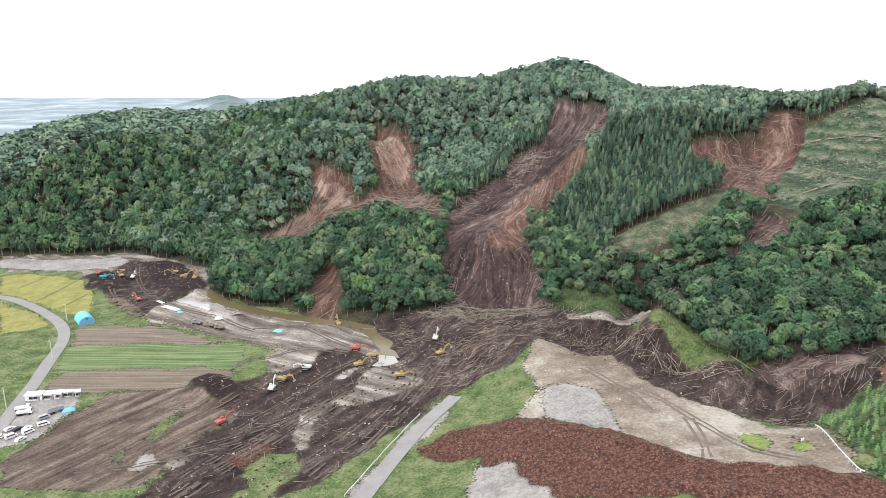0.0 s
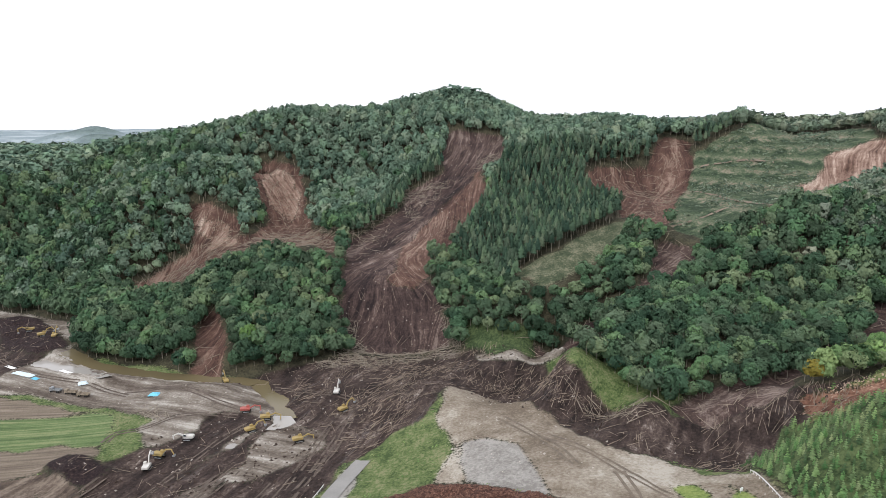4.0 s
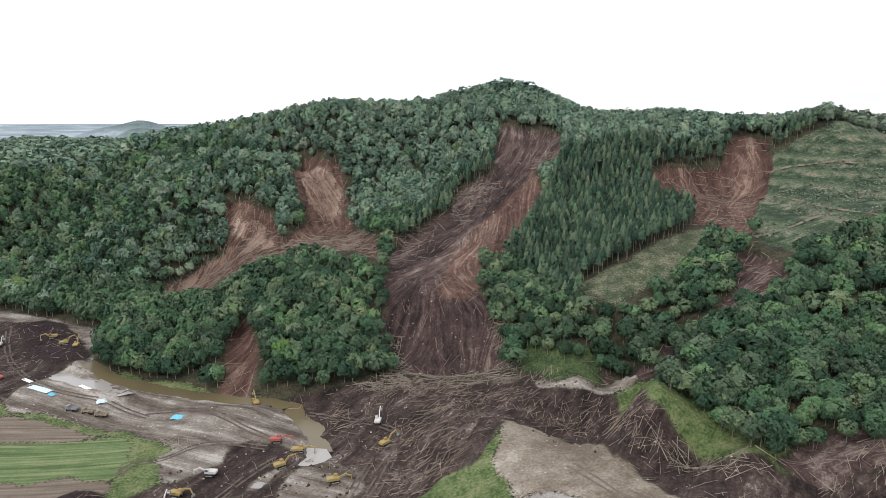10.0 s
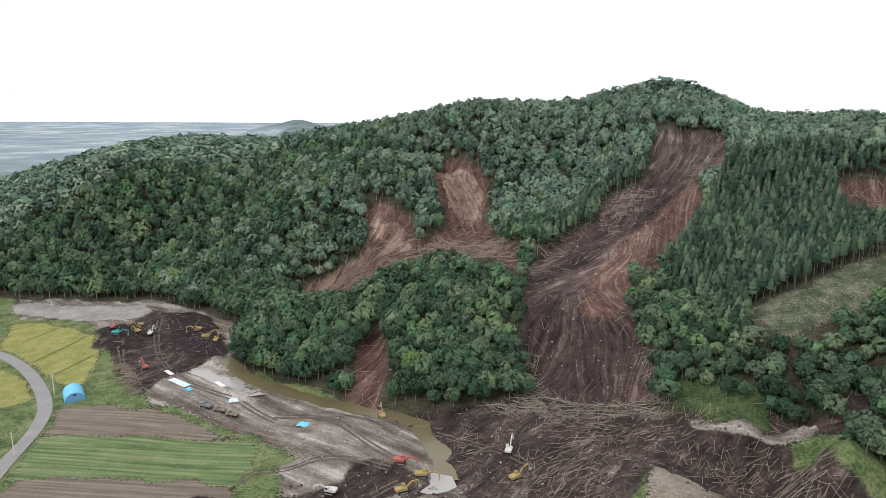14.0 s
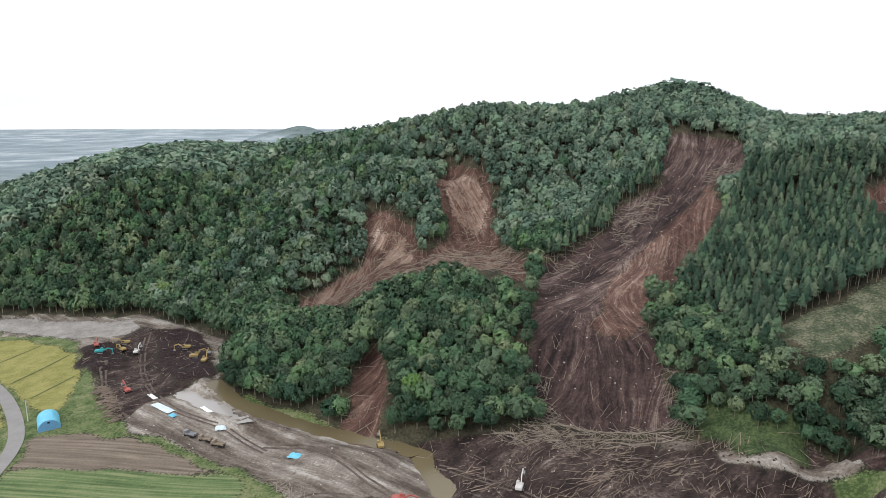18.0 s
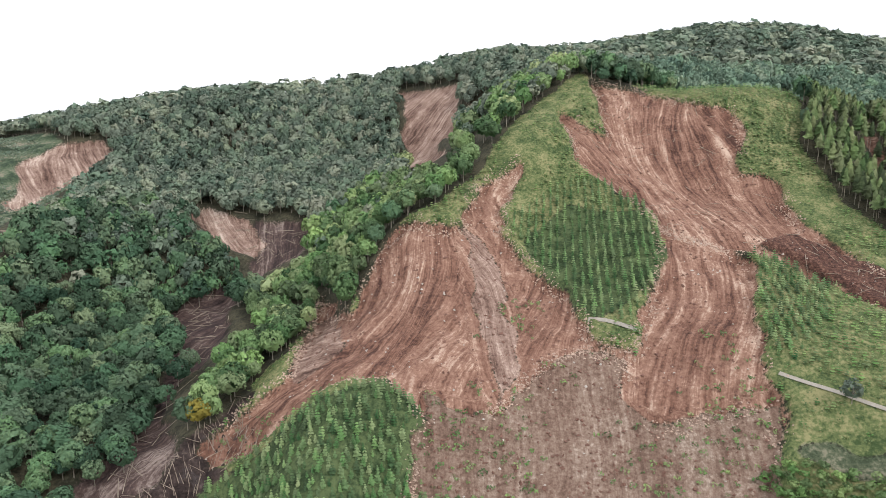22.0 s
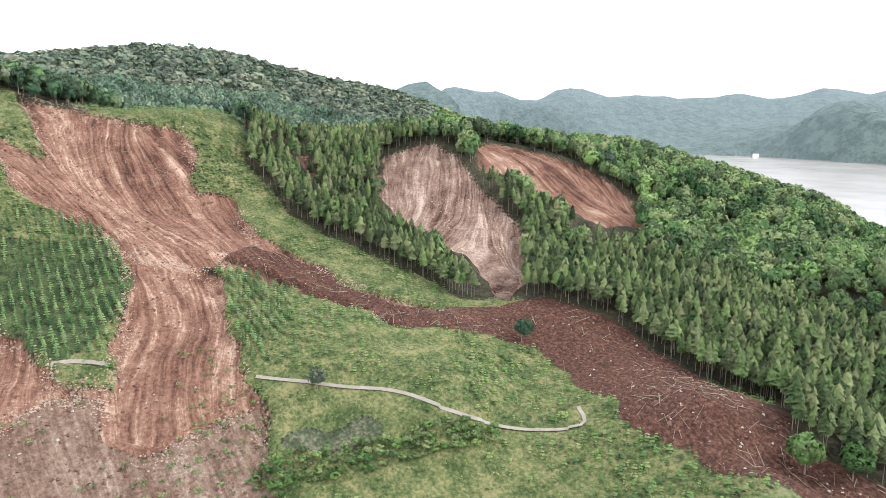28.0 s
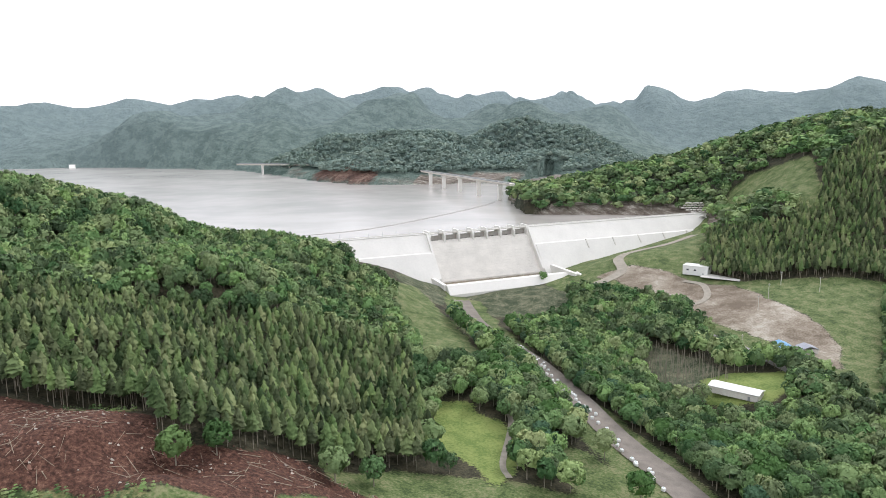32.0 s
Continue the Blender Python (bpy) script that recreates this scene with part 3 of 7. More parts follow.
    ('right_meadow', 'meadow', [(428, 132), (592, 16), (359, 54), (342, 49), (296, 31), (253, 3), (232, -10), (224, -5), (246, 26), (290, 49), (354, 83)]),
    ('hummock_meadow', 'meadow', [(291, 87), (273, 62), (224, 33), (206, 1), (193, -10), (168, -3), (141, -6), (118, -15), (106, -33), (93, -19), (176, 106), (208, 100)]),
    ('meadow_strip', 'meadow', [(397, 73), (608, 15), (386, 52), (357, 47), (308, 31), (280, 9), (259, -3), (241, 6), (262, 37), (309, 64), (347, 69), (363, 81)]),
    ('thicket', 'scrub', [(140, 240), (165, 252), (178, 214), (188, 196), (188, 188), (171, 186), (150, 183), (128, 178), (132, 220)]),
    ('planted', 'scrub', [(303, 158), (297, 126), (272, 118), (245, 126), (234, 138), (247, 152), (280, 172)]),
    ('red_slide', 'red', [(326, 182), (312, 198), (275, 197), (268, 205), (274, 220), (269, 227), (252, 232), (237, 231), (269, 261), (205, 242), (194, 249), (173, 259), (171, 252), (175, 237), (185, 216), (188, 199), (183, 188), (157, 184), (162, 98), (195, 88), (217, 89), (275, 86), (288, 95), (294, 119), (270, 119), (242, 123), (221, 127), (225, 141), (249, 150), (273, 175), (283, 183), (305, 184)]),
    ('slide_bowl', 'rust', [(350, 81), (349, 67), (311, 63), (290, 79), (297, 94), (327, 105)]),
    ('slide_debris', 'grit', [(191, 189), (188, 176), (193, 166), (213, 155), (222, 144), (219, 130), (202, 131), (195, 119), (199, 102), (205, 89), (162, 94), (157, 184)]),
    ('slide_streak', 'tanred', [(275, 197), (273, 188), (244, 173), (208, 165), (195, 168), (211, 175), (247, 187)]),
    ('slide_streak', 'tanred', [(253, 258), (252, 246), (214, 224), (203, 231), (203, 239)]),
    ('upper_slide', 'red', [(424, 155), (420, 132), (407, 109), (395, 82), (380, 78), (354, 82), (350, 67), (313, 63), (290, 49), (246, 26), (224, -5), (210, 2), (224, 34), (259, 57), (280, 81), (288, 95), (294, 119), (315, 134), (337, 156), (375, 169), (369, 144)]),
    ('south_channel', 'clod', [(229, -15), (226, -30), (204, -49), (180, -45), (153, -47), (125, -47), (110, -38), (99, -40), (99, -16), (119, -16), (142, -7), (169, -8), (198, -13), (208, 0), (224, 33), (273, 62), (293, 84), (303, 68), (283, 44), (237, 28)]),
    ('south_channel', 'clod', [(184, -43), (154, -45), (125, -48), (113, -39), (88, -69), (58, -70), (84, -18), (100, -15), (145, -3)]),
    ('south_scar', 'tanred', [(385, -27), (376, -59), (363, -63), (327, -61), (295, -67), (282, -60), (236, -27), (248, -26), (267, -36), (298, -29), (331, -20), (354, -15)]),
    ('south_scar', 'red', [(377, -88), (387, -108), (359, -124), (343, -152), (326, -165), (282, -135), (289, -120), (312, -107), (340, -95)]),
    ('south_scar', 'red', [(564, -5), (543, -10), (379, 14), (368, 17), (372, 22)]),
    ('south_scar', 'red', [(380, -88), (368, -121), (356, -142), (340, -160), (317, -168), (284, -129), (299, -119), (322, -110), (335, -96), (346, -73)]),
    ('south_scar', 'tanred', [(380, -24), (375, -55), (357, -64), (326, -63), (295, -67), (256, -42), (252, -30), (267, -28), (307, -25), (336, -13), (354, -14)]),
    ('south_scar', 'tanred', [(389, -28), (379, -57), (359, -65), (330, -66), (300, -71), (263, -47), (259, -35), (274, -33), (318, -31), (343, -16), (362, -17)]),
    ('far_scar', 'tanred', [(579, 329), (551, 277), (552, 266), (522, 257), (478, 251), (482, 280), (503, 301), (521, 295)]),
    ('far_scar', 'tanred', [(506, 247), (502, 224), (485, 225), (479, 236), (480, 246)]),
    ('dam_basin', 'pale', [(144, -455), (58, -552), (10, -520), (60, -430), (98, -402)]),
    ('dam_apron', 'pale', [(147, -401), (114, -469), (10, -471), (4, -411), (59, -387), (87, -394), (111, -344)]),
    ('south_scar', 'tanred', [(311, -29), (297, -48), (282, -60), (230, -24), (238, -20), (267, -30)]),
    ('south_channel', 'clod', [(199, -53), (182, -48), (169, -51), (151, -51), (127, -53), (115, -40), (104, -49), (101, -53), (88, -71), (78, -70), (59, -71), (76, -32), (95, -33), (117, -27), (132, -12), (154, -8)]),
    ('headland_bank', 'silt', [(508, -1173), (502, -1291), (427, -1213), (301, -1166), (296, -1154)]),
    ('dry_patch', 'pale', [(186, 86), (189, 80), (185, 64), (179, 57), (173, 60), (178, 73), (182, 85)]),
    ('corridor', 'grass', [(136, -362), (121, -388), (88, -334), (65, -287), (43, -226), (50, -209), (63, -216), (79, -213), (112, -286)]),
    ('river_verge', 'grass', [(110, -430), (76, -424), (36, -321), (-4, -218), (-32, -172), (-62, -112), (-30, -108), (3, -177), (38, -260), (77, -320)]),
    ('verge_grass', 'grass', [(12, -149), (-6, -145), (-29, -120), (-30, -112), (-8, -103), (4, -125)]),
    ('lawn', 'lawn', [(64, -166), (48, -175), (25, -156), (20, -119), (27, -96), (36, -112), (57, -137)]),
    ('works', 'grass', [(29, -469), (31, -601), (14, -627), (-47, -655), (-138, -677), (-135, -656), (-101, -470), (9, -443)]),
    ('works', 'grass', [(22, -520), (-28, -492), (-107, -664), (-132, -659), (-99, -460), (-132, -434), (-176, -434), (-225, -430), (-140, -205), (-128, -232), (-114, -278), (-91, -282), (-74, -400), (9, -443)]),
    ('works', 'tan', [(-76, -452), (-120, -432), (-149, -364), (-155, -317), (-142, -263), (-130, -284), (-114, -320), (-87, -356), (-67, -408)]),
    ('works', 'tan', [(-14, -474), (-47, -483), (-78, -473), (-93, -449), (-69, -421), (-36, -455)]),
    ('hill_clearing', 'grass', [(-156, -687), (-183, -707), (-234, -649), (-219, -567), (-200, -522), (-157, -657)]),
    ('dead_stand', 'pale', [(-48, -328), (-76, -288), (-82, -238), (-49, -247), (-41, -291)]),
    ('roof_yard', 'lawn', [(-68, -256), (-113, -255), (-105, -224), (-88, -215), (-65, -222)]),
    ('far_slide', 'rust', [(420, -1150), (560, -1270), (575, -1340), (480, -1345), (400, -1250), (380, -1160)]),
]
STANDS = [
    ('spur_conifers', 'conifer', [(148, 624), (196, 622), (277, 599), (276, 576), (180, 453), (111, 414), (67, 460), (62, 477), (105, 539), (123, 580)]),
    ('ridge_conifers', 'conifer', [(337, 593), (330, 569), (273, 598)]),
    ('slide_edge_conifers', 'conifer', [(46, 615), (102, 667), (96, 605), (43, 533), (3, 543)]),
    ('meadow_conifers', 'conifer', [(594, 8), (356, -59), (366, -43), (371, -17), (343, -6), (309, -10), (243, -21), (209, -3), (221, 16), (294, 41), (372, 52)]),
    ('scar_conifers', 'conifer', [(349, -56), (293, -100), (283, -86), (278, -55), (306, -52)]),
    ('south_conifers', 'conifer', [(276, -55), (282, -107), (221, -138), (153, -145), (83, -26), (90, -12), (114, -31), (163, -28), (191, -37), (213, -14)]),
    ('south_conifers', 'conifer', [(265, -117), (203, -162), (156, -165), (125, -217), (86, -210), (58, -138), (45, -62), (64, -28), (81, -26), (113, -35), (164, -17)]),
    ('west_conifers', 'conifer', [(-116, -545), (-179, -514), (-230, -600), (-304, -663), (-211, -397), (-166, -401), (-97, -424)]),
]
LOG_MATS = [
    (176, [(50, 624), (80, 629), (100, 618), (93, 605), (67, 584), (61, 557), (53, 569)]),
    (67, [(119, 636), (144, 648), (143, 626), (123, 620)]),
    (218, [(-74, 582), (-54, 615), (-26, 615), (-2, 545), (-4, 526), (-33, 542), (-62, 550)]),
    (126, [(-153, 581), (-134, 605), (-89, 578), (-105, 565), (-142, 571)]),
    (100, [(-2, 445), (7, 447), (15, 415), (5, 407), (-3, 424)]),
    (273, [(-16, 404), (16, 417), (63, 414), (69, 401), (26, 396), (-13, 393)]),
    (67, [(63, 459), (68, 443), (69, 405), (61, 412)]),
    (46, [(-195, 519), (-153, 503), (-151, 474), (-174, 484)]),
    (176, [(92, 361), (97, 315), (127, 276), (116, 271), (96, 300)]),
    (58, [(3, 538), (23, 577), (46, 595), (48, 542), (23, 511)]),
    (37, [(-102, 366), (-98, 372), (-88, 365), (-82, 353), (-91, 353)]),
]
LOG_PILE = [(-219, 437), (-220, 446), (-204, 432), (-187, 410), (-184, 402), (-188, 401), (-201, 416)]
# Tree-free gaps that keep the camera's view of slides and clearings open.
VIEW_GAPS = [
    [(109, 678), (148, 657), (147, 620), (122, 597), (110, 554), (78, 501), (62, 464), (61, 425), (58, 391), (35, 395), (8, 400), (2, 438), (1, 466), (6, 505), (43, 540), (58, 595), (93, 615), (95, 660)],
    [(124, 606), (110, 563), (79, 507), (61, 469), (35, 456), (46, 494), (84, 561)],
    [(45, 497), (63, 522), (117, 582), (124, 591), (99, 527), (66, 498), (61, 473), (55, 460), (43, 449), (30, 455)],
    [(0, 465), (14, 462), (30, 451), (33, 437), (31, 421), (17, 406), (7, 410), (2, 439)],
    [(34, 446), (40, 452), (59, 447), (60, 420), (61, 400), (38, 404), (30, 408), (35, 432)],
    [(40, 576), (40, 513), (28, 471), (17, 458), (5, 469), (2, 504), (21, 545)],
    [(35, 458), (40, 477), (44, 476), (41, 462), (35, 452)],
    [(-70, 663), (-50, 684), (-30, 671), (-26, 643), (-20, 568), (2, 517), (-2, 500), (-36, 530), (-66, 524), (-77, 548), (-54, 610), (-64, 637)],
    [(-121, 631), (-103, 630), (-84, 612), (-73, 568), (-83, 537), (-98, 515), (-127, 513), (-154, 544), (-128, 586), (-111, 587), (-117, 611)],
    [(-80, 446), (-72, 442), (-64, 409), (-64, 385), (-77, 385), (-81, 414)],
    [(-113, 612), (-98, 610), (-72, 536), (-84, 534), (-100, 575)],
    [(-62, 650), (-41, 658), (-35, 635), (-44, 614), (-55, 628)],
    [(206, 574), (224, 554), (278, 579), (294, 572), (282, 554), (239, 493), (205, 442), (193, 447), (215, 523), (202, 556)],
    [(204, 447), (205, 426), (205, 395), (193, 378), (175, 373), (154, 341), (140, 331), (102, 306), (98, 358), (111, 365), (133, 346), (167, 370), (191, 413)],
    [(186, 449), (196, 438), (167, 428), (134, 412), (112, 405), (105, 417), (132, 428), (157, 439)],
    [(295, 576), (336, 573), (408, 566), (416, 523), (382, 479), (289, 422), (262, 421), (216, 402), (205, 434), (221, 467), (281, 556)],
    [(389, 513), (430, 502), (426, 485), (370, 473), (280, 426), (262, 426), (336, 484)],
    [(285, 348), (292, 317), (251, 282), (223, 280), (177, 266), (162, 266), (139, 277), (119, 270), (149, 281), (190, 286), (235, 300), (271, 340)],
    [(352, 385), (366, 365), (359, 336), (368, 312), (328, 294), (304, 304), (329, 341), (335, 364)],
    [(527, 306), (518, 274), (490, 272), (324, 214), (397, 261), (486, 285)],
    [(447, 232), (379, 201), (350, 205), (353, 212)],
    [(405, 161), (347, 179), (269, 205), (261, 216), (234, 225), (216, 224), (250, 252), (187, 237), (166, 255), (163, 240), (151, 179), (210, 128), (259, 116), (268, 97), (278, 120), (324, 155), (348, 166), (349, 143), (399, 154)],
    [(398, 132), (397, 54), (345, 57), (324, 54), (278, 37), (226, 16), (214, 1), (208, 4), (225, 35), (271, 54), (338, 86)],
    [(271, 90), (249, 67), (209, 40), (190, 11), (174, 4), (156, 7), (134, 1), (110, -4), (90, -9), (87, -8), (166, 107), (198, 101)],
    [(383, 75), (404, 54), (372, 55), (341, 51), (289, 37), (255, 20), (228, 13), (219, 18), (237, 46), (289, 69), (330, 72), (350, 82)],
    [(316, 180), (292, 194), (263, 195), (257, 202), (260, 216), (256, 222), (234, 225), (214, 221), (250, 252), (187, 232), (180, 240), (166, 255), (165, 248), (165, 231), (171, 210), (178, 195), (175, 185), (148, 181), (152, 100), (186, 90), (205, 91), (253, 90), (268, 97), (278, 120), (255, 120), (228, 124), (210, 128), (213, 140), (232, 149), (259, 172), (270, 181), (289, 181)],
    [(332, 84), (333, 70), (291, 68), (270, 83), (279, 96), (303, 107)],
    [(181, 187), (179, 173), (184, 165), (201, 154), (210, 144), (208, 130), (193, 131), (185, 120), (190, 103), (195, 90), (152, 96), (148, 181)],
    [(258, 193), (254, 184), (222, 170), (192, 163), (182, 166), (194, 171), (227, 183)],
    [(248, 120), (242, 111), (217, 109), (191, 115), (190, 122), (210, 124)],
    [(205, 234), (208, 226), (186, 212), (176, 218), (178, 226)],
    [(399, 154), (395, 132), (388, 110), (381, 84), (368, 79), (339, 84), (334, 70), (294, 67), (271, 54), (225, 35), (208, 4), (195, 12), (209, 41), (236, 63), (259, 85), (268, 97), (278, 120), (299, 134), (324, 155), (348, 166), (349, 143)],
    [(213, -6), (212, -20), (190, -37), (161, -27), (130, -20), (117, -34), (93, -13), (86, -17), (92, -7), (110, -5), (134, 0), (155, 3), (183, -2), (192, 10), (209, 40), (249, 67), (273, 87), (284, 72), (261, 51), (219, 35)],
    [(167, -27), (131, -19), (116, -35), (96, -14), (77, -44), (52, -48), (79, -8), (94, -6), (137, 4)],
    [(362, -17), (357, -49), (346, -54), (305, -49), (274, -52), (257, -43), (213, -11), (218, -7), (239, -19), (280, -19), (307, -9), (336, -7)],
    [(354, -75), (353, -88), (339, -110), (320, -133), (291, -133), (272, -126), (279, -112), (302, -99), (328, -88)],
    [(395, 36), (389, 30), (363, 19), (352, 22), (356, 27)],
    [(132, -348), (106, -424), (10, -444), (4, -386), (55, -347), (79, -347), (103, -310)],
    [(290, -18), (278, -37), (257, -43), (209, -10), (212, -4), (234, -10)],
    [(179, 87), (176, 71), (169, 62), (165, 66), (170, 80), (174, 88)],
    [(60, -148), (45, -157), (23, -135), (18, -99), (25, -78), (33, -93), (52, -116)],
    [(-45, -305), (-71, -257), (-78, -222), (-47, -225), (-39, -265)],
    [(-64, -233), (-106, -229), (-100, -207), (-84, -201), (-63, -208)],
    [(-74, 662), (-71, 710), (-55, 704), (-32, 682), (-26, 661), (-27, 636), (-20, 606), (-2, 550), (-3, 516), (-33, 535), (-59, 575), (-63, 612), (-55, 626), (-65, 643)],
    [(-74, 658), (-67, 674), (-55, 698), (-32, 676), (-26, 656), (-27, 630), (-19, 588), (-2, 538), (-3, 506), (-32, 523), (-57, 549), (-62, 607), (-55, 618), (-65, 638)],
    [(-73, 653), (-66, 667), (-54, 688), (-32, 672), (-26, 651), (-26, 621), (-18, 565), (-2, 514), (-3, 498), (-31, 513), (-55, 534), (-61, 592), (-54, 613), (-64, 634)],
    [(-123, 638), (-102, 638), (-85, 621), (-74, 597), (-67, 577), (-80, 546), (-97, 556), (-109, 540), (-137, 559), (-160, 572), (-133, 596), (-110, 597), (-118, 618)],
    [(-122, 635), (-102, 635), (-85, 617), (-73, 591), (-64, 551), (-77, 533), (-94, 542), (-105, 522), (-130, 534), (-155, 558), (-133, 593), (-108, 589), (-117, 615)],
    [(-121, 631), (-101, 630), (-84, 610), (-72, 584), (-62, 536), (-75, 519), (-91, 529), (-102, 506), (-124, 510), (-151, 545), (-132, 590), (-107, 581), (-116, 612)],
    [(-82, 463), (-71, 449), (-66, 430), (-66, 398), (-83, 402), (-85, 432)],
    [(-82, 459), (-70, 443), (-65, 423), (-65, 393), (-81, 397), (-83, 421)],
    [(-80, 449), (-69, 436), (-63, 412), (-63, 382), (-78, 383), (-82, 417)],
    [(181, 469), (197, 464), (175, 445), (164, 435), (147, 426), (139, 420), (116, 412), (103, 429), (127, 443), (163, 460)],
    [(176, 459), (191, 454), (171, 437), (161, 429), (145, 423), (137, 415), (114, 408), (100, 421), (123, 434), (159, 451)],
    [(188, 480), (217, 471), (285, 575), (302, 593), (280, 607), (258, 588), (217, 589), (203, 581), (200, 555), (220, 537)],
    [(182, 468), (205, 453), (281, 569), (299, 588), (275, 599), (256, 584), (215, 583), (199, 572), (195, 544), (213, 524)],
    [(195, -49), (179, -45), (165, -46), (144, -44), (124, -48), (112, -37), (101, -43), (99, -49), (86, -67), (76, -65), (56, -60), (94, -32), (152, -6)],
    [(193, -47), (175, -41), (159, -40), (134, -31), (121, -44), (109, -32), (96, -35), (96, -45), (82, -59), (67, -43), (53, -50), (86, -17), (148, -2)],
    [(187, -42), (167, -33), (144, -24), (129, -25), (118, -40), (94, -10), (86, -19), (89, -32), (73, -37), (64, -34), (50, -41), (83, -12), (142, 2)],
    [(364, -79), (392, -120), (363, -118), (351, -138), (338, -158), (289, -141), (280, -125), (291, -113), (313, -104), (330, -92), (341, -70)],
    [(380, -24), (375, -55), (357, -64), (326, -63), (295, -67), (256, -42), (252, -30), (267, -28), (307, -25), (336, -13), (354, -14)],
    [(355, -74), (377, -110), (350, -109), (339, -129), (330, -152), (280, -133), (274, -120), (285, -108), (307, -99), (322, -87), (335, -66)],
    [(373, -22), (371, -53), (351, -61), (323, -61), (289, -63), (239, -31), (232, -18), (258, -23), (295, -19), (329, -10), (345, -10)],
    [(564, 324), (541, 274), (542, 263), (515, 255), (464, 248), (344, 218), (473, 278), (497, 299), (515, 294)],
    [(549, 319), (531, 272), (530, 261), (505, 253), (419, 236), (322, 213), (424, 263), (490, 296), (508, 291)],
]
# Woods outlined to fit the camera's view, up to the slides' edges.
VIEW_WOODS = [
    [(218, 413), (254, 419), (295, 426), (340, 421), (345, 390), (335, 359), (326, 332), (318, 328), (299, 339), (275, 343), (243, 314), (210, 300), (183, 286), (163, 278), (160, 289), (149, 288), (128, 281), (125, 294), (121, 307), (112, 314), (104, 314), (120, 357), (131, 361), (158, 377), (184, 387), (202, 397)],
    [(63, 492), (56, 457), (61, 431), (70, 410), (87, 391), (106, 388), (121, 367), (152, 396), (167, 396), (193, 430), (193, 451), (175, 444), (163, 429), (148, 423), (138, 416), (125, 409), (112, 409), (101, 415), (96, 468), (80, 486)],
    [(225, -273), (208, -278), (214, -320), (203, -345), (185, -378), (163, -404), (142, -392), (122, -340), (126, -292), (150, -270)],
]
# Hills far off: x, y, height, breadth.
FAR_HILLS = [
    [(1192, -2291, 283, 230), (1056, -2569, 335, 240), (647, -2283, 262, 230), (383, -2289, 255, 210), (140, -2165, 251, 140), (517, -1801, 176, 130), (1395, -2062, 219, 170), (1749, -2181, 232, 190), (-45, -2469, 225, 150), (636, -1659, 144, 110), (196, -1809, 173, 120), (947, -1909, 167, 130), (381, -1628, 149, 110), (41, -1769, 146, 110)],  # beyond the water
    [(2155, -2366, 232, 230), (1928, -2545, 207, 230), (1800, -2633, 326, 230), (1540, -2786, 303, 230), (1204, -2940, 343, 230), (865, -3053, 323, 230), (715, -3090, 302, 230), (459, -3136, 326, 230), (279, -3157, 283, 230), (127, -3166, 354, 230), (-293, -3156, 310, 230), (-637, -3107, 295, 230), (-847, -3058, 304, 230), (-1058, -2995, 328, 230)],  # south
    [(1409, -1685, 155, 200), (1220, -1817, 184, 200), (1033, -1923, 167, 200), (760, -2039, 163, 200), (481, -2117, 184, 200), (230, -2157, 185, 200), (51, -2168, 175, 200), (-90, -2167, 89, 200), (459, -1401, 70, 120), (372, -1424, 114, 120), (247, -1449, 68, 120), (83, -1466, 88, 120)],  # mid
    [(2824, -1370, 270, 220), (2750, -1502, 267, 220), (2557, -1791, 292, 220), (2435, -1943, 236, 220), (2292, -2100, 258, 220), (2096, -2285, 246, 220), (1973, -2512, 172, 230), (1809, -2628, 198, 230), (1698, -2697, 200, 230), (1480, -1058, 187, 150), (1405, -1146, 156, 150), (2293, -1091, 286, 320)],  # east
    [(-790, 2476, 62, 120), (-604, 2219, 59, 120), (-452, 2255, 77, 120), (-2139, 3730, -50, 260), (-1927, 3843, -37, 260), (-1674, 3960, -49, 260), (592, 1377, 71, 160), (654, 1349, 74, 160), (720, 1315, 88, 160)],  # west
]


# ---- the land ----
FLOW = np.array([p for line in LANDFORM.values() for p in line], float)


def plate(r2):
    return np.where(r2 > 0, 0.5 * r2 * np.log(np.maximum(r2, 1e-12)), 0.0)


def land_weights():
    at, n = FLOW[:, :2] / 100, len(FLOW)
    k = plate(((at[:, None] - at[None]) ** 2).sum(-1)) + 0.004 * np.eye(n)
    q = np.c_[np.ones(n), at]
    return np.linalg.solve(np.block([[k, q], [q.T, np.zeros((3, 3))]]), np.r_[FLOW[:, 2], 0, 0, 0])


WEIGHTS = land_weights()
HUB = np.array([0.0, 100.0])


def lattice(x, y, seed):
    """Smooth value noise, -1 to 1, with one cell a unit."""
    i, j = np.floor(x).astype(np.int64), np.floor(y).astype(np.int64)
    u, v = x - i, y - j
    u, v = u * u * (3 - 2 * u), v * v * (3 - 2 * v)

    def corner(a, b):
        h = (a * 374761393 + b * 668265263 + seed * 1442695041) & 0x7FFFFFFF
        h = ((h ^ (h >> 13)) * 1274126177) & 0x7FFFFFFF
        return ((h ^ (h >> 16)) & 0xFFFF) / 32767.5 - 1

    low = corner(i, j) * (1 - u) + corner(i + 1, j) * u
    high = corner(i, j + 1) * (1 - u) + corner(i + 1, j + 1) * u
    return low * (1 - v) + high * v


def rough(x, y, size, seed, octaves=3):
    total, amp = 0.0, 1.0
    for k in range(octaves):
        total = total + amp * lattice(x / size, y / size, seed + k)
        size, amp = size / 2.1, amp * 0.5
    return total


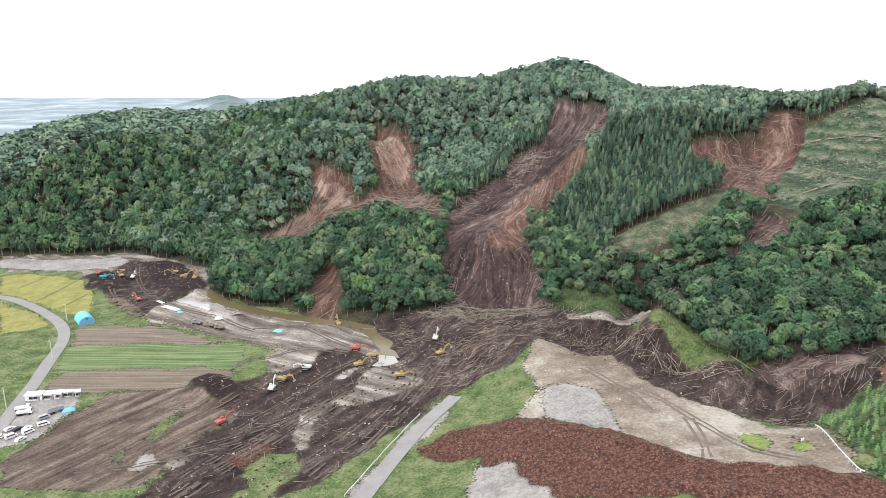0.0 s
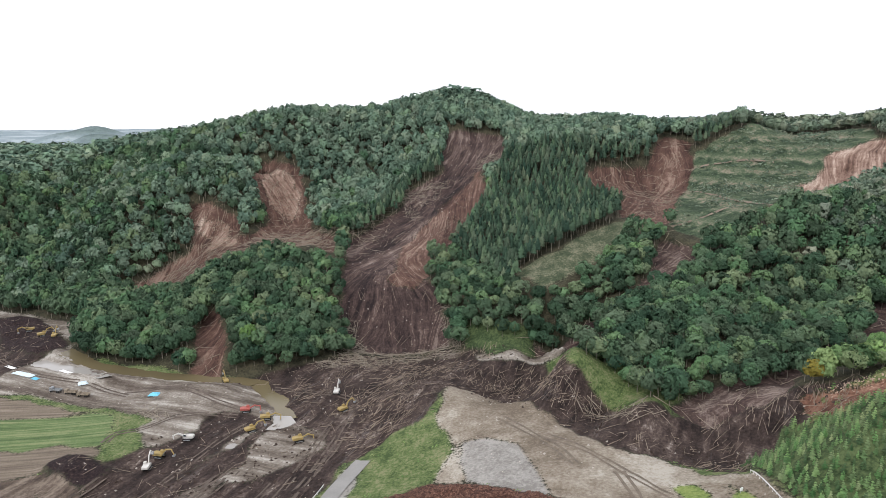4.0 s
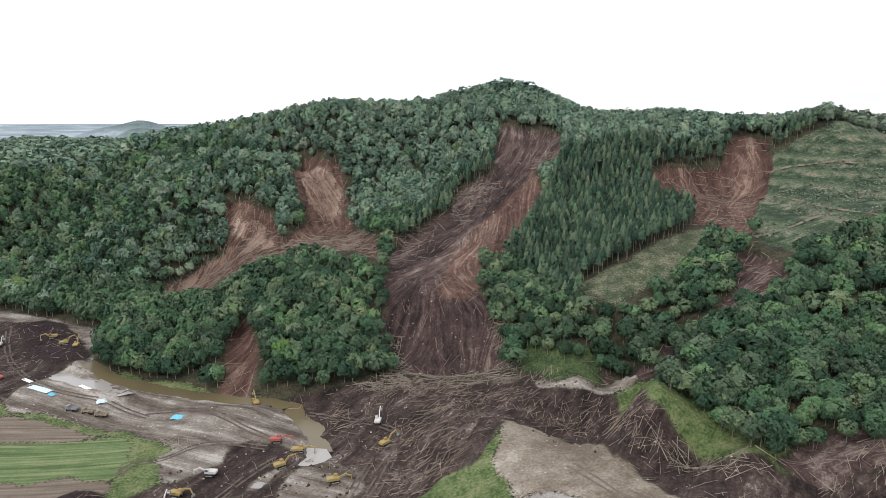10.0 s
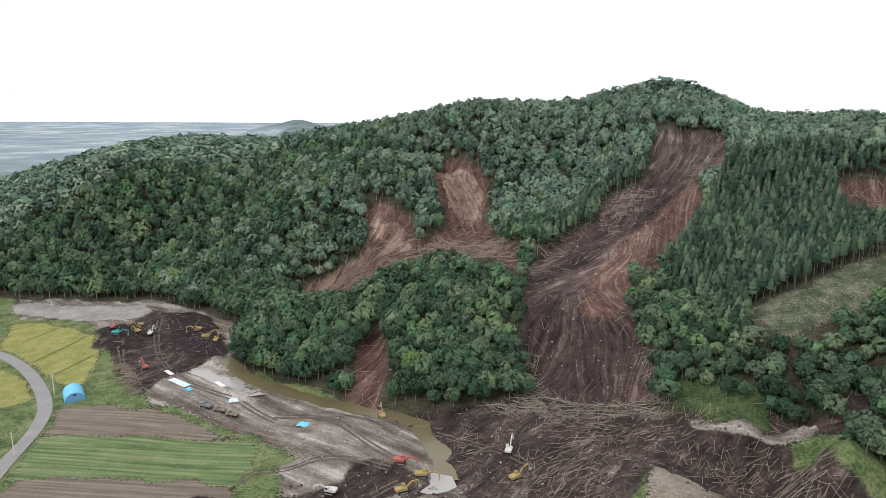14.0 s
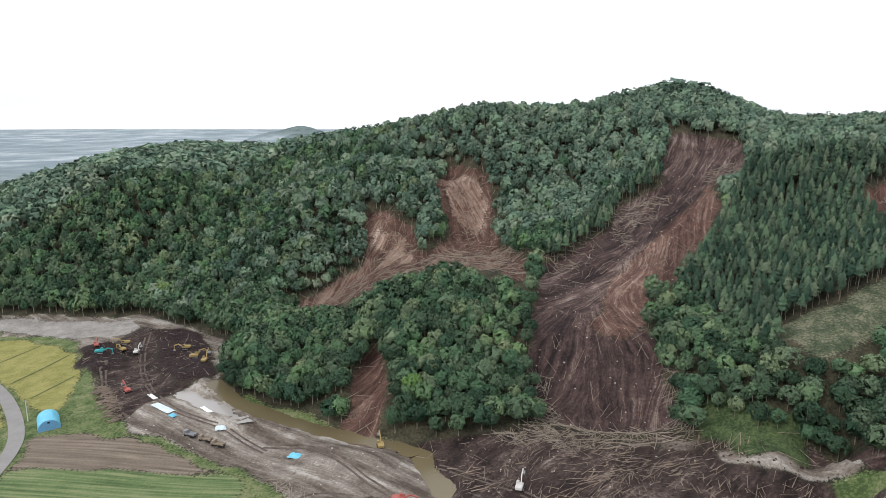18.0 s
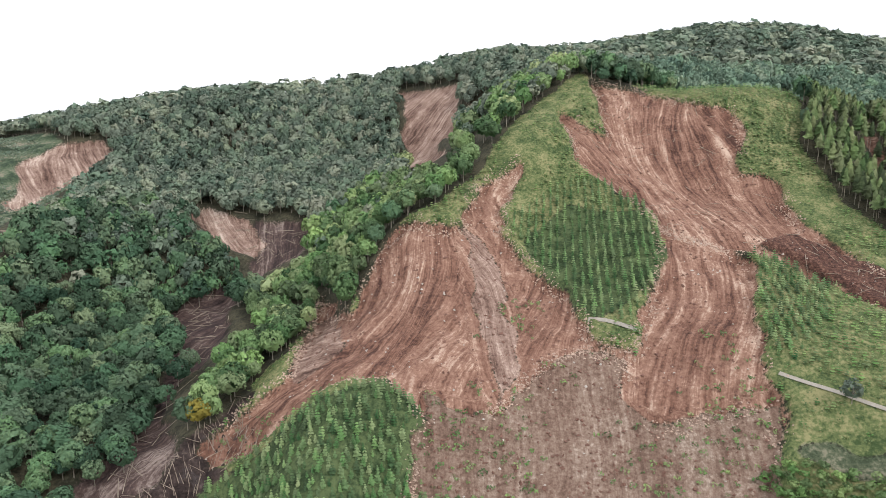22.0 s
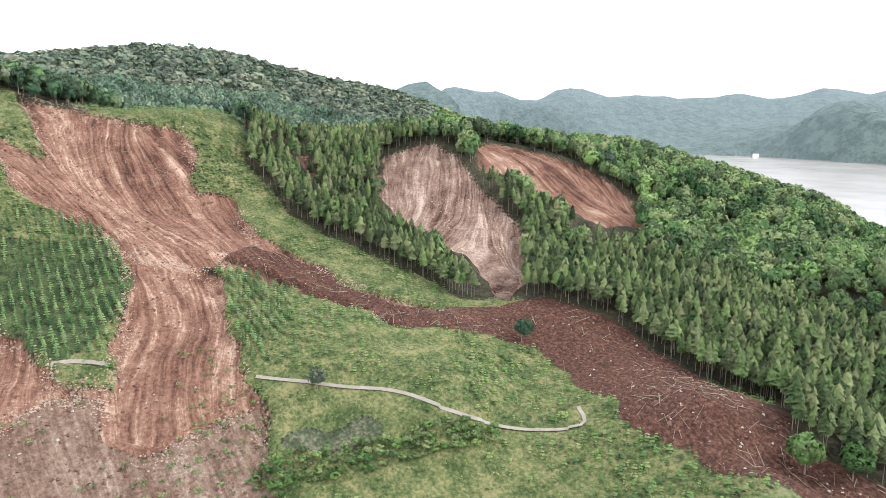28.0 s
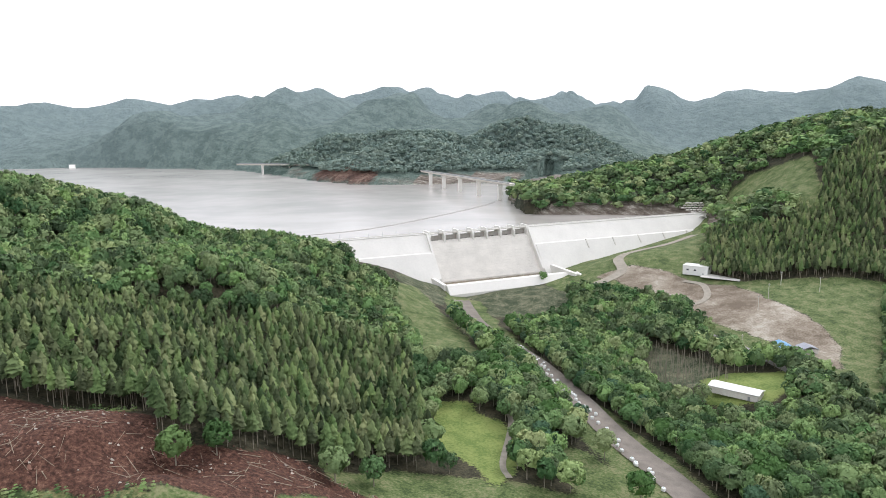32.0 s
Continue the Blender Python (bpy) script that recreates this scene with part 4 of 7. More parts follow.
def bare_height(x, y):
    """The land without its fine relief: near landforms, far hills and plains."""
    x, y = np.asarray(x, float), np.asarray(y, float)
    q, near = np.stack([x.ravel(), y.ravel()], 1) / 100, np.zeros(x.size)
    at = FLOW[:, :2] / 100
    for s in range(0, len(q), 20000):
        c = q[s : s + 20000]
        near[s : s + 20000] = plate(((c[:, None] - at[None]) ** 2).sum(-1)) @ WEIGHTS[: len(at)] + WEIGHTS[-3] + c @ WEIGHTS[-2:]
    near = near.reshape(x.shape)
    away = np.hypot(x - HUB[0], y - HUB[1])
    south = np.clip((200 - y) / 600, 0, 1)
    plain_level = -8 - np.clip((away - 1200) / 3500, 0, 1) * 50
    level = plain_level * (1 - south) + south * (44 + np.clip((away - 2500) / 2500, 0, 1) * 60)
    swell = np.zeros_like(x)
    for group in FAR_HILLS:
        for bx, by, h, s in group:
            swell += np.maximum(h - level, 5) ** 5 * np.exp(-5 * ((x - bx) ** 2 + (y - by) ** 2) / (2 * s * s))
    swell = swell**0.2
    spurs = 1.12 - np.sqrt(rough(x, y, 430, 5, 4) ** 2 + 0.02)
    relief = 0.66 + 0.48 * spurs
    far = level + swell * relief
    k = np.clip((away - 1050) / 300, 0, 1)
    k = k * k * (3 - 2 * k)
    z = np.clip(near, -30, 260) * (1 - k) + far * k
    wet = inside(x, y, LAKE)
    upstream = (y < -690) & (x > -400 - 0.4 * (y + 690))
    z = np.where(wet & (away > 640), np.minimum(z, 39), z)
    bank = 47 + np.clip(6 + 6 * rough(x, y, 120, 90), 1, 12)
    return np.where(~wet & upstream, np.maximum(z, bank), z)


LAKE = [(300, -385), (-151, -686), (20, -640), (62, -700), (98, -860), (120, -1100), (60, -1250), (20, -1420), (75, -1440), (127, -1215), (267, -1165), (405, -1145), (543, -1266), (700, -1450), (947, -1736), (1300, -1850), (1600, -1861), (1770, -1762), (2600, -1500), (2600, -1000), (1200, -900), (700, -600), (480, -430), (390, -470)]
LAKE_LEVEL = 46.0


def inside(x, y, poly):
    """Which points lie in a polygon of the plan."""
    hit = np.zeros(np.shape(x), bool)
    for (ax, ay), (bx, by) in zip(poly, poly[1:] + poly[:1]):
        if ay != by:
            hit ^= ((ay > y) != (by > y)) & (x < (bx - ax) * (y - ay) / (by - ay) + ax)
    return hit


KINDS = ["grass", "meadow", "terrace", "pale", "lawn", "crop", "paddy", "soil", "gravel", "silt", "tan", "mud", "dark", "rust", "red", "tanred", "grit", "churned", "spoil", "scrub", "clod"]
BARE = {"soil", "gravel", "silt", "tan", "mud", "dark", "rust", "red", "tanred", "grit", "churned", "spoil", "clod"}


def cover(x, y, wander=3.0):
    """The ground cover at points of the plan: 0 is woodland floor, else 1 + the place in KINDS. Borders wander a little."""
    wx = x + wander * rough(x, y, 14, 31)
    wy = y + wander * rough(x, y, 14, 47)
    kind = np.zeros(np.shape(x), int)
    for _, what, poly in COVER:
        kind[inside(wx, wy, poly)] = 0 if what == "wood" else 1 + KINDS.index(what)
    return kind


def axis(lo, a, b, hi, step, grow):
    mid = list(np.arange(a, b + 0.1, step))
    s, v = step, mid[-1]
    while v < hi:
        s *= grow
        v += s
        mid.append(v)
    s, v = step, mid[0]
    while v > lo:
        s *= grow
        v -= s
        mid.insert(0, v)
    return np.array(mid)


def refined(a, lo, hi):
    """One more line between each pair of lines of the sheet in a stretch of it."""
    cut = a[(a >= lo) & (a <= hi)]
    return np.unique(np.concatenate([a, cut[:-1] + np.diff(cut) / 2]))


gx, gy = axis(-4700, -380, 560, 4700, 3.0, 1.05), axis(-4700, -480, 760, 4700, 3.0, 1.05)
gx, gy = refined(gx, 148, 330), refined(gy, -60, 262)
GX, GY = np.meshgrid(gx, gy)
GZ = bare_height(GX, GY)
GK = cover(GX, GY)
shore = (GY < -640) & (GZ > 40) & (GZ < 58) & (np.hypot(GX, GY) > 650) & (GX > -420 - 0.4 * (GY + 690)) & (GK == 0)
GK[shore] = 1 + KINDS.index("silt")
near_hub = np.clip(1.6 - np.hypot(GX - 60, GY - 150) / 900, 0, 1)
slope_y, slope_x = np.gradient(GZ, gy, gx)


def soften(a, times=2):
    for _ in range(times):
        a = (np.roll(a, 1, 0) + 2 * a + np.roll(a, -1, 0)) / 4
        a = (np.roll(a, 1, 1) + 2 * a + np.roll(a, -1, 1)) / 4
    return a


fall_y, fall_x = np.gradient(soften(GZ, 14), gy, gx)


def fall_line(px, py, sign, steps, grain=None):
    """Where points come to on the fall line, up (1) or down (-1); or the sum of a grain along the way."""
    total = 0.0
    for _ in range(steps):
        a, b = np.clip(np.searchsorted(gy, py), 0, len(gy) - 1), np.clip(np.searchsorted(gx, px), 0, len(gx) - 1)
        n = np.hypot(fall_x[a, b], fall_y[a, b]) + 1e-6
        px, py = px + sign * fall_x[a, b] / n * 1.5, py + sign * fall_y[a, b] / n * 1.5
        if grain is not None:
            total = total + grain[a, b]
    return (px, py) if grain is None else total


def combed(seed, steps, blur):
    """Noise drawn out along the fall line, as sliding earth leaves it."""
    grain = soften(np.random.default_rng(seed).uniform(-1, 1, GX.shape), blur)
    total = fall_line(GX, GY, 1, steps, grain) + fall_line(GX, GY, -1, steps, grain)
    return total / total.std()


FLUTE = 0.6 * combed(5, 16, 0) + 0.7 * combed(6, 20, 4)
# Each slide's own axes: across and down its slope.
ACROSS, DOWN = np.zeros(GX.shape), np.zeros(GX.shape)
for _, what, poly in COVER:
    if what in ("dark", "rust", "red", "tanred", "grit"):
        hit_mask = inside(GX, GY, poly)
        if hit_mask.any():
            dx, dy = slope_x[hit_mask].mean(), slope_y[hit_mask].mean()
            size = math.hypot(dx, dy) + 1e-6
            near_mask = soften(hit_mask * 1.0, 2) > 0.01
            ends = [(fall_line(GX[near_mask], GY[near_mask], sign, 24)) for sign in (1, -1)]
            ACROSS[near_mask] = sum((ex * -dy + ey * dx) / size for ex, ey in ends) / 2
            DOWN[near_mask] = ((GX * dx + GY * dy) / size)[near_mask]


def relief(x, y, z, k):
    """Fine relief by ground cover: gullies and blocks on slides, ruts on mud, tussocks elsewhere."""
    out = 0.5 * rough(x, y, 22, 11)
    slid = np.isin(k, [1 + KINDS.index(w) for w in ("dark", "rust", "red", "tanred", "grit")])
    out = out + soften(slid * 1.0, 1) * (0.36 * FLUTE - 3.8)
    torn = np.isin(k, [1 + KINDS.index(w) for w in ("mud", "dark", "rust", "red", "tanred")])
    ridged = 1 - np.abs(rough(x, y, 17, 3))
    out = out + torn * (0.9 * ridged + 0.8 * rough(x, y, 6, 17, 2) - 1.0)
    benches = np.isin(k, [1 + KINDS.index("terrace")])
    return out + benches * 0.7 * np.sin(z * 0.8 + 6.0 * rough(x, y, 9, 23, 1))


flat = np.isin(GK, [1 + KINDS.index(w) for w in ("paddy", "crop", "gravel", "silt", "lawn", "soil")])
GZ = GZ + near_hub * relief(GX, GY, GZ, GK) * np.where(flat, 0.15, 1.0)
for heap_name, rise in (("red_heap", 2.0), ("spoil_heap", 2.6)):
    for heap in [p for n, _, p in COVER if n == heap_name]:
        GZ = GZ + soften(inside(GX, GY, heap) * 1.0, 1) * (rise + 1.4 * rough(GX, GY, 7, 77))
GZ = GZ + soften(inside(GX, GY, LOG_PILE) * 1.0, 1) * 1.6
RIVER = [(-158, 443), (-144, 432), (-130, 425), (-111, 416), (-89, 407), (-71, 401), (-56, 397), (-45, 391), (-42, 382), (-35, 370), (-31, 358), (-27, 345)]
PONDS = [[(-176, 433), (-169, 440), (-158, 434), (-149, 428), (-137, 419), (-124, 409), (-130, 406), (-148, 416), (-165, 425)], [(-35, 350), (-26, 348), (-23, 340), (-30, 333), (-41, 336), (-34, 342)], [(-58, 322), (-50, 327), (-44, 325), (-48, 320)]]
bed, stage = np.full(GX.shape, 1e9), np.zeros(GX.shape)
calm = soften(GZ, 10)


def calm_at(x, y):
    return float(calm[np.searchsorted(gy, y), np.searchsorted(gx, x)])


RIVER_Z = [calm_at(*q) for q in RIVER]
for k in range(1, len(RIVER_Z)):
    RIVER_Z[k] = min(RIVER_Z[k], RIVER_Z[k - 1])
for (ax, ay), (bx, by), za, zb in zip(RIVER, RIVER[1:], RIVER_Z, RIVER_Z[1:]):
    k = np.clip(((GX - ax) * (bx - ax) + (GY - ay) * (by - ay)) / ((bx - ax) ** 2 + (by - ay) ** 2), 0, 1)
    d = np.hypot(GX - ax - k * (bx - ax), GY - ay - k * (by - ay))
    stage = np.where(d < bed, za + k * (zb - za), stage)
    bed = np.minimum(bed, d)
verge = np.clip(1.6 - bed / 12, 0, 1)
GZ = GZ * (1 - verge) + verge * (stage + 0.15 + 0.25 * rough(GX, GY, 8, 93))
POND_LEVEL = []
for q in PONDS:
    spot = inside(GX, GY, q)
    level_ = float(np.percentile(GZ[spot], 40))
    POND_LEVEL.append(level_ - 0.55)
    ring = np.clip(soften(spot * 1.0, 5) * 3, 0, 1) * (bed > 7)
    GZ = GZ * (1 - ring) + ring * (level_ + 0.1 + 0.22 * rough(GX, GY, 6, 91))
    GZ = GZ - 1.1 * soften(spot * 1.0, 1)
GZ = GZ - 1.7 * np.clip(1.35 - (bed + 1.2 * rough(GX, GY, 9, 95)) / 4.6, 0, 1)


def ground_z(x, y):
    """Height of the finished sheet, between its corners."""
    x, y = np.asarray(x, float), np.asarray(y, float)
    i = np.clip(np.searchsorted(gx, x) - 1, 0, len(gx) - 2)
    j = np.clip(np.searchsorted(gy, y) - 1, 0, len(gy) - 2)
    u, v = (x - gx[i]) / (gx[i + 1] - gx[i]), (y - gy[j]) / (gy[j + 1] - gy[j])
    return GZ[j, i] * (1 - u) * (1 - v) + GZ[j, i + 1] * u * (1 - v) + GZ[j + 1, i] * (1 - u) * v + GZ[j + 1, i + 1] * u * v


def quick_mesh(name, verts, faces, smooth=False):
    """A mesh from arrays; faces all with the same number of corners."""
    me = bpy.data.meshes.new(name)
    verts, faces = np.asarray(verts, np.float32), np.asarray(faces, np.int32)
    me.vertices.add(len(verts))
    me.vertices.foreach_set("co", verts.ravel())
    me.loops.add(faces.size)
    me.loops.foreach_set("vertex_index", faces.ravel())
    me.polygons.add(len(faces))
    me.polygons.foreach_set("loop_start", np.arange(0, faces.size, faces.shape[1], dtype=np.int32))
    me.polygons.foreach_set("use_smooth", np.full(len(faces), smooth))
    me.update(calc_edges=True)
    return me


def ground_material():
    m, n, l, b = shader("ground_cover", 0.95)
    at = n.new("ShaderNodeTexCoord").outputs["Object"]
    big, mid, fine = noise_node(n, l, 0.02, 5, at), noise_node(n, l, 0.12, 5, at), noise_node(n, l, 0.9, 5, at)
    mixed = math_node(n, l, "MULTIPLY_ADD", mid, 0.5, math_node(n, l, "MULTIPLY", fine, 0.5))
    broad = math_node(n, l, "MULTIPLY_ADD", big, 0.5, math_node(n, l, "MULTIPLY", mixed, 0.5))
    flute = n.new("ShaderNodeAttribute")
    flute.attribute_name = "flute"
    axes = []
    for attr in ("across", "down"):
        a = n.new("ShaderNodeAttribute")
        a.attribute_name = attr
        axes.append(a.outputs["Fac"])
    bend = math_node(n, l, "MULTIPLY_ADD", math_node(n, l, "SUBTRACT", mid, 0.5), 2.0, math_node(n, l, "MULTIPLY", math_node(n, l, "SUBTRACT", big, 0.5), 6.0))
    comb = n.new("ShaderNodeCombineXYZ")
    l.new(math_node(n, l, "ADD", axes[0], bend), comb.inputs[0])
    l.new(math_node(n, l, "MULTIPLY", axes[1], 0.045), comb.inputs[1])
    rake = noise_node(n, l, 0.55, 7, comb.outputs[0], 0.72)
    wide_rake = noise_node(n, l, 0.06, 3, comb.outputs[0], 0.6)
    rakes = math_node(n, l, "MULTIPLY_ADD", rake, 0.68, math_node(n, l, "MULTIPLY", wide_rake, 0.32))
    clotted = math_node(n, l, "MULTIPLY_ADD", noise_node(n, l, 0.8, 6, at, 0.75), 0.6, math_node(n, l, "MULTIPLY", rakes, 0.4))
    streak = math_node(n, l, "MULTIPLY_ADD", rakes, 0.56, math_node(n, l, "MULTIPLY_ADD", mixed, 0.30, math_node(n, l, "MULTIPLY", flute.outputs["Fac"], 0.14)))
    scree = math_node(n, l, "MULTIPLY_ADD", clotted, 0.45, math_node(n, l, "MULTIPLY_ADD", streak, 0.3, math_node(n, l, "MULTIPLY", broad, 0.25)))
    rows_map = n.new("ShaderNodeMapping")
    rows_map.inputs["Scale"].default_value = (0.03, 1.0, 1.0)
    l.new(at, rows_map.inputs["Vector"])
    drills = noise_node(n, l, 0.55, 3, rows_map.outputs["Vector"])
    drilled = math_node(n, l, "MULTIPLY_ADD", drills, 0.7, math_node(n, l, "MULTIPLY", mixed, 0.3))
    ruts_map = n.new("ShaderNodeMapping")
    ruts_map.vector_type = "TEXTURE"
    ruts_map.inputs["Rotation"].default_value = (0, 0, 1.0)
    ruts_map.inputs["Scale"].default_value = (11.0, 1.0, 1.0)
    l.new(at, ruts_map.inputs["Vector"])
    ruts = noise_node(n, l, 0.22, 6, ruts_map.outputs["Vector"], 0.68)
    churn = math_node(n, l, "MULTIPLY_ADD", ruts, 0.6, math_node(n, l, "MULTIPLY", mixed, 0.4))
    muddle = math_node(n, l, "MULTIPLY_ADD", churn, 0.6, math_node(n, l, "MULTIPLY", broad, 0.4))
    flow_map = n.new("ShaderNodeMapping")
    flow_map.vector_type = "TEXTURE"
    flow_map.inputs["Rotation"].default_value = (0, 0, -0.5)
    flow_map.inputs["Scale"].default_value = (9.0, 1.0, 1.0)
    l.new(at, flow_map.inputs["Vector"])
    laid = math_node(n, l, "MULTIPLY_ADD", noise_node(n, l, 0.16, 6, flow_map.outputs["Vector"], 0.66), 0.6, math_node(n, l, "MULTIPLY", mixed, 0.4))
    high = n.new("ShaderNodeSeparateXYZ")
    l.new(at, high.inputs[0])
    wave = math_node(n, l, "SINE", math_node(n, l, "MULTIPLY_ADD", mid, 7.0, math_node(n, l, "MULTIPLY", high.outputs[2], 0.8)))
    bench = math_node(n, l, "MULTIPLY_ADD", wave, 0.06, mixed)
    tones = {
        "grass": (mixed, [(0.40, (0.050, 0.080, 0.026)), (0.5, (0.115, 0.155, 0.056)), (0.60, (0.21, 0.215, 0.11))]),
        "meadow": (mixed, [(0.40, (0.046, 0.074, 0.025)), (0.5, (0.122, 0.148, 0.056)), (0.60, (0.25, 0.235, 0.11))]),
        "terrace": (bench, [(0.40, (0.026, 0.044, 0.024)), (0.5, (0.075, 0.106, 0.058)), (0.57, (0.13, 0.145, 0.092)), (0.61, (0.23, 0.20, 0.145))]),
        "pale": (mixed, [(0.41, (0.042, 0.058, 0.030)), (0.5, (0.086, 0.101, 0.058)), (0.59, (0.19, 0.180, 0.120))]),
        "lawn": (mixed, [(0.42, (0.13, 0.19, 0.05)), (0.58, (0.24, 0.29, 0.09))]),
        "crop": (drilled, [(0.40, (0.075, 0.118, 0.045)), (0.5, (0.135, 0.19, 0.075)), (0.60, (0.22, 0.245, 0.12))]),
        "paddy": (mixed, [(0.42, (0.205, 0.205, 0.060)), (0.58, (0.31, 0.29, 0.10))]),
        "soil": (drilled, [(0.34, (0.115, 0.088, 0.066)), (0.5, (0.18, 0.145, 0.11)), (0.66, (0.27, 0.225, 0.175))]),
        "gravel": (mixed, [(0.42, (0.22, 0.205, 0.185)), (0.58, (0.36, 0.34, 0.31))]),
        "silt": (laid, [(0.40, (0.085, 0.066, 0.052)), (0.48, (0.17, 0.142, 0.116)), (0.54, (0.255, 0.225, 0.19)), (0.60, (0.42, 0.39, 0.345))]),
        "tan": (broad, [(0.42, (0.15, 0.118, 0.086)), (0.48, (0.235, 0.195, 0.15)), (0.53, (0.31, 0.27, 0.215)), (0.59, (0.44, 0.40, 0.34))]),
        "mud": (muddle, [(0.42, (0.015, 0.010, 0.009)), (0.49, (0.042, 0.029, 0.025)), (0.54, (0.080, 0.057, 0.048)), (0.58, (0.15, 0.118, 0.100)), (0.62, (0.36, 0.315, 0.28))]),
        "dark": (streak, [(0.43, (0.018, 0.012, 0.012)), (0.48, (0.048, 0.031, 0.028)), (0.53, (0.094, 0.062, 0.053)), (0.59, (0.26, 0.205, 0.175))]),
        "rust": (streak, [(0.42, (0.036, 0.019, 0.015)), (0.48, (0.084, 0.046, 0.036)), (0.53, (0.135, 0.078, 0.059)), (0.59, (0.29, 0.205, 0.160))]),
        "red": (streak, [(0.42, (0.060, 0.028, 0.020)), (0.47, (0.160, 0.080, 0.054)), (0.53, (0.28, 0.160, 0.112)), (0.585, (0.50, 0.365, 0.275))]),
        "grit": (scree, [(0.42, (0.080, 0.045, 0.032)), (0.49, (0.165, 0.105, 0.076)), (0.54, (0.25, 0.180, 0.136)), (0.60, (0.42, 0.345, 0.275))]),
        "churned": (churn, [(0.40, (0.040, 0.029, 0.023)), (0.5, (0.115, 0.086, 0.066)), (0.60, (0.23, 0.185, 0.145))]),
        "spoil": (clotted, [(0.42, (0.011, 0.007, 0.008)), (0.52, (0.028, 0.017, 0.017)), (0.62, (0.085, 0.058, 0.052))]),
        "clod": (clotted, [(0.42, (0.034, 0.016, 0.012)), (0.50, (0.085, 0.040, 0.028)), (0.56, (0.150, 0.076, 0.053)), (0.64, (0.27, 0.165, 0.120))]),
        "scrub": (mixed, [(0.42, (0.030, 0.052, 0.020)), (0.58, (0.10, 0.135, 0.055))]),
        "tanred": (streak, [(0.42, (0.060, 0.032, 0.023)), (0.47, (0.165, 0.100, 0.075)), (0.53, (0.31, 0.213, 0.166)), (0.59, (0.54, 0.43, 0.35))]),
    }
    colour = ramp_node(n, l, mixed, [(0.42, (0.026, 0.027, 0.016)), (0.58, (0.080, 0.072, 0.044))])
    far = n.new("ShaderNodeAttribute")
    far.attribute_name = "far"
    # Paler, bluer woods tone: haze over the far hills put into colour.
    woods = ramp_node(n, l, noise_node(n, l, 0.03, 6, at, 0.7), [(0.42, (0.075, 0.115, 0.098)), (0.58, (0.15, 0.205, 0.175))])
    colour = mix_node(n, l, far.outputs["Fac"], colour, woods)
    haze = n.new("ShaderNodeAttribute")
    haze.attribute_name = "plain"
    # Haze painted in: colour turns blue-grey with distance from the hub.
    far_haze = n.new("ShaderNodeAttribute")
    far_haze.attribute_name = "distant"
    colour = mix_node(n, l, far_haze.outputs["Fac"], colour, (0.29, 0.365, 0.395))
    # Field tones lightened to pale blue, haze painted over the far plain.
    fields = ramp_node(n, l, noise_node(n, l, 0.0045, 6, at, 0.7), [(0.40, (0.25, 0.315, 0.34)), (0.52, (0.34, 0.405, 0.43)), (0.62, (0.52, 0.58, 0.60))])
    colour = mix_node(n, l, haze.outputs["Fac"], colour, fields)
    for kind in KINDS:
        a = n.new("ShaderNodeAttribute")
        a.attribute_name = kind
        fac, stops = tones[kind]
        edge = math_node(n, l, "MULTIPLY_ADD", math_node(n, l, "SUBTRACT", fine, 0.5), 1.2, a.outputs["Fac"])
        step = n.new("ShaderNodeMapRange")
        step.inputs["From Min"].default_value, step.inputs["From Max"].default_value = 0.38, 0.62
        l.new(edge, step.inputs["Value"])
        colour = mix_node(n, l, step.outputs["Result"], colour, ramp_node(n, l, fac, stops))
    l.new(colour, b.inputs["Base Color"])
    wet = n.new("ShaderNodeAttribute")
    wet.attribute_name = "mud"
    pools = n.new("ShaderNodeMapRange")
    pools.inputs["From Min"].default_value, pools.inputs["From Max"].default_value = 0.60, 0.64
    pools.inputs["To Min"].default_value, pools.inputs["To Max"].default_value = 0.0, 0.8
    l.new(noise_node(n, l, 0.09, 4, ruts_map.outputs["Vector"], 0.6), pools.inputs["Value"])
    l.new(math_node(n, l, "SUBTRACT", 0.95, math_node(n, l, "MULTIPLY", pools.outputs["Result"], wet.outputs["Fac"])), b.inputs["Roughness"])
    canopy = math_node(n, l, "MULTIPLY", noise_node(n, l, 0.028, 5, at, 0.7), math_node(n, l, "MULTIPLY", far.outputs["Fac"], 28.0))
    bump_node(n, l, b, math_node(n, l, "MULTIPLY_ADD", mixed, 1.2, canopy), 0.9, 1.0)
    return m


rows_n, cols_n = GX.shape
index = np.arange(rows_n * cols_n).reshape(rows_n, cols_n)
quads = np.stack([index[:-1, :-1], index[:-1, 1:], index[1:, 1:], index[1:, :-1]], -1).reshape(-1, 4)
sheet = quick_mesh("ground", np.stack([GX, GY, GZ], -1).reshape(-1, 3), quads, True)
for n_kind, kind_name in enumerate(KINDS):
    sheet.attributes.new(kind_name, "FLOAT", "POINT").data.foreach_set("value", soften((GK == 1 + n_kind) * 1.0, 1).astype(np.float32).ravel())
away = np.hypot(GX - HUB[0], GY - HUB[1])
sheet.attributes.new("flute", "FLOAT", "POINT").data.foreach_set("value", np.clip(0.5 + 0.17 * FLUTE, 0, 1).astype(np.float32).ravel())
# distant: how strongly the painted haze colour covers the land.
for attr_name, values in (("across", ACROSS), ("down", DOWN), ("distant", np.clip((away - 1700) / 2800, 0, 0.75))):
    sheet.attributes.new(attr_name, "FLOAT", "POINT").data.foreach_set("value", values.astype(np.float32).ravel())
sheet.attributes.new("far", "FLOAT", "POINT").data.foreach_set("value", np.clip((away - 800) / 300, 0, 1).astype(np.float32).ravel())
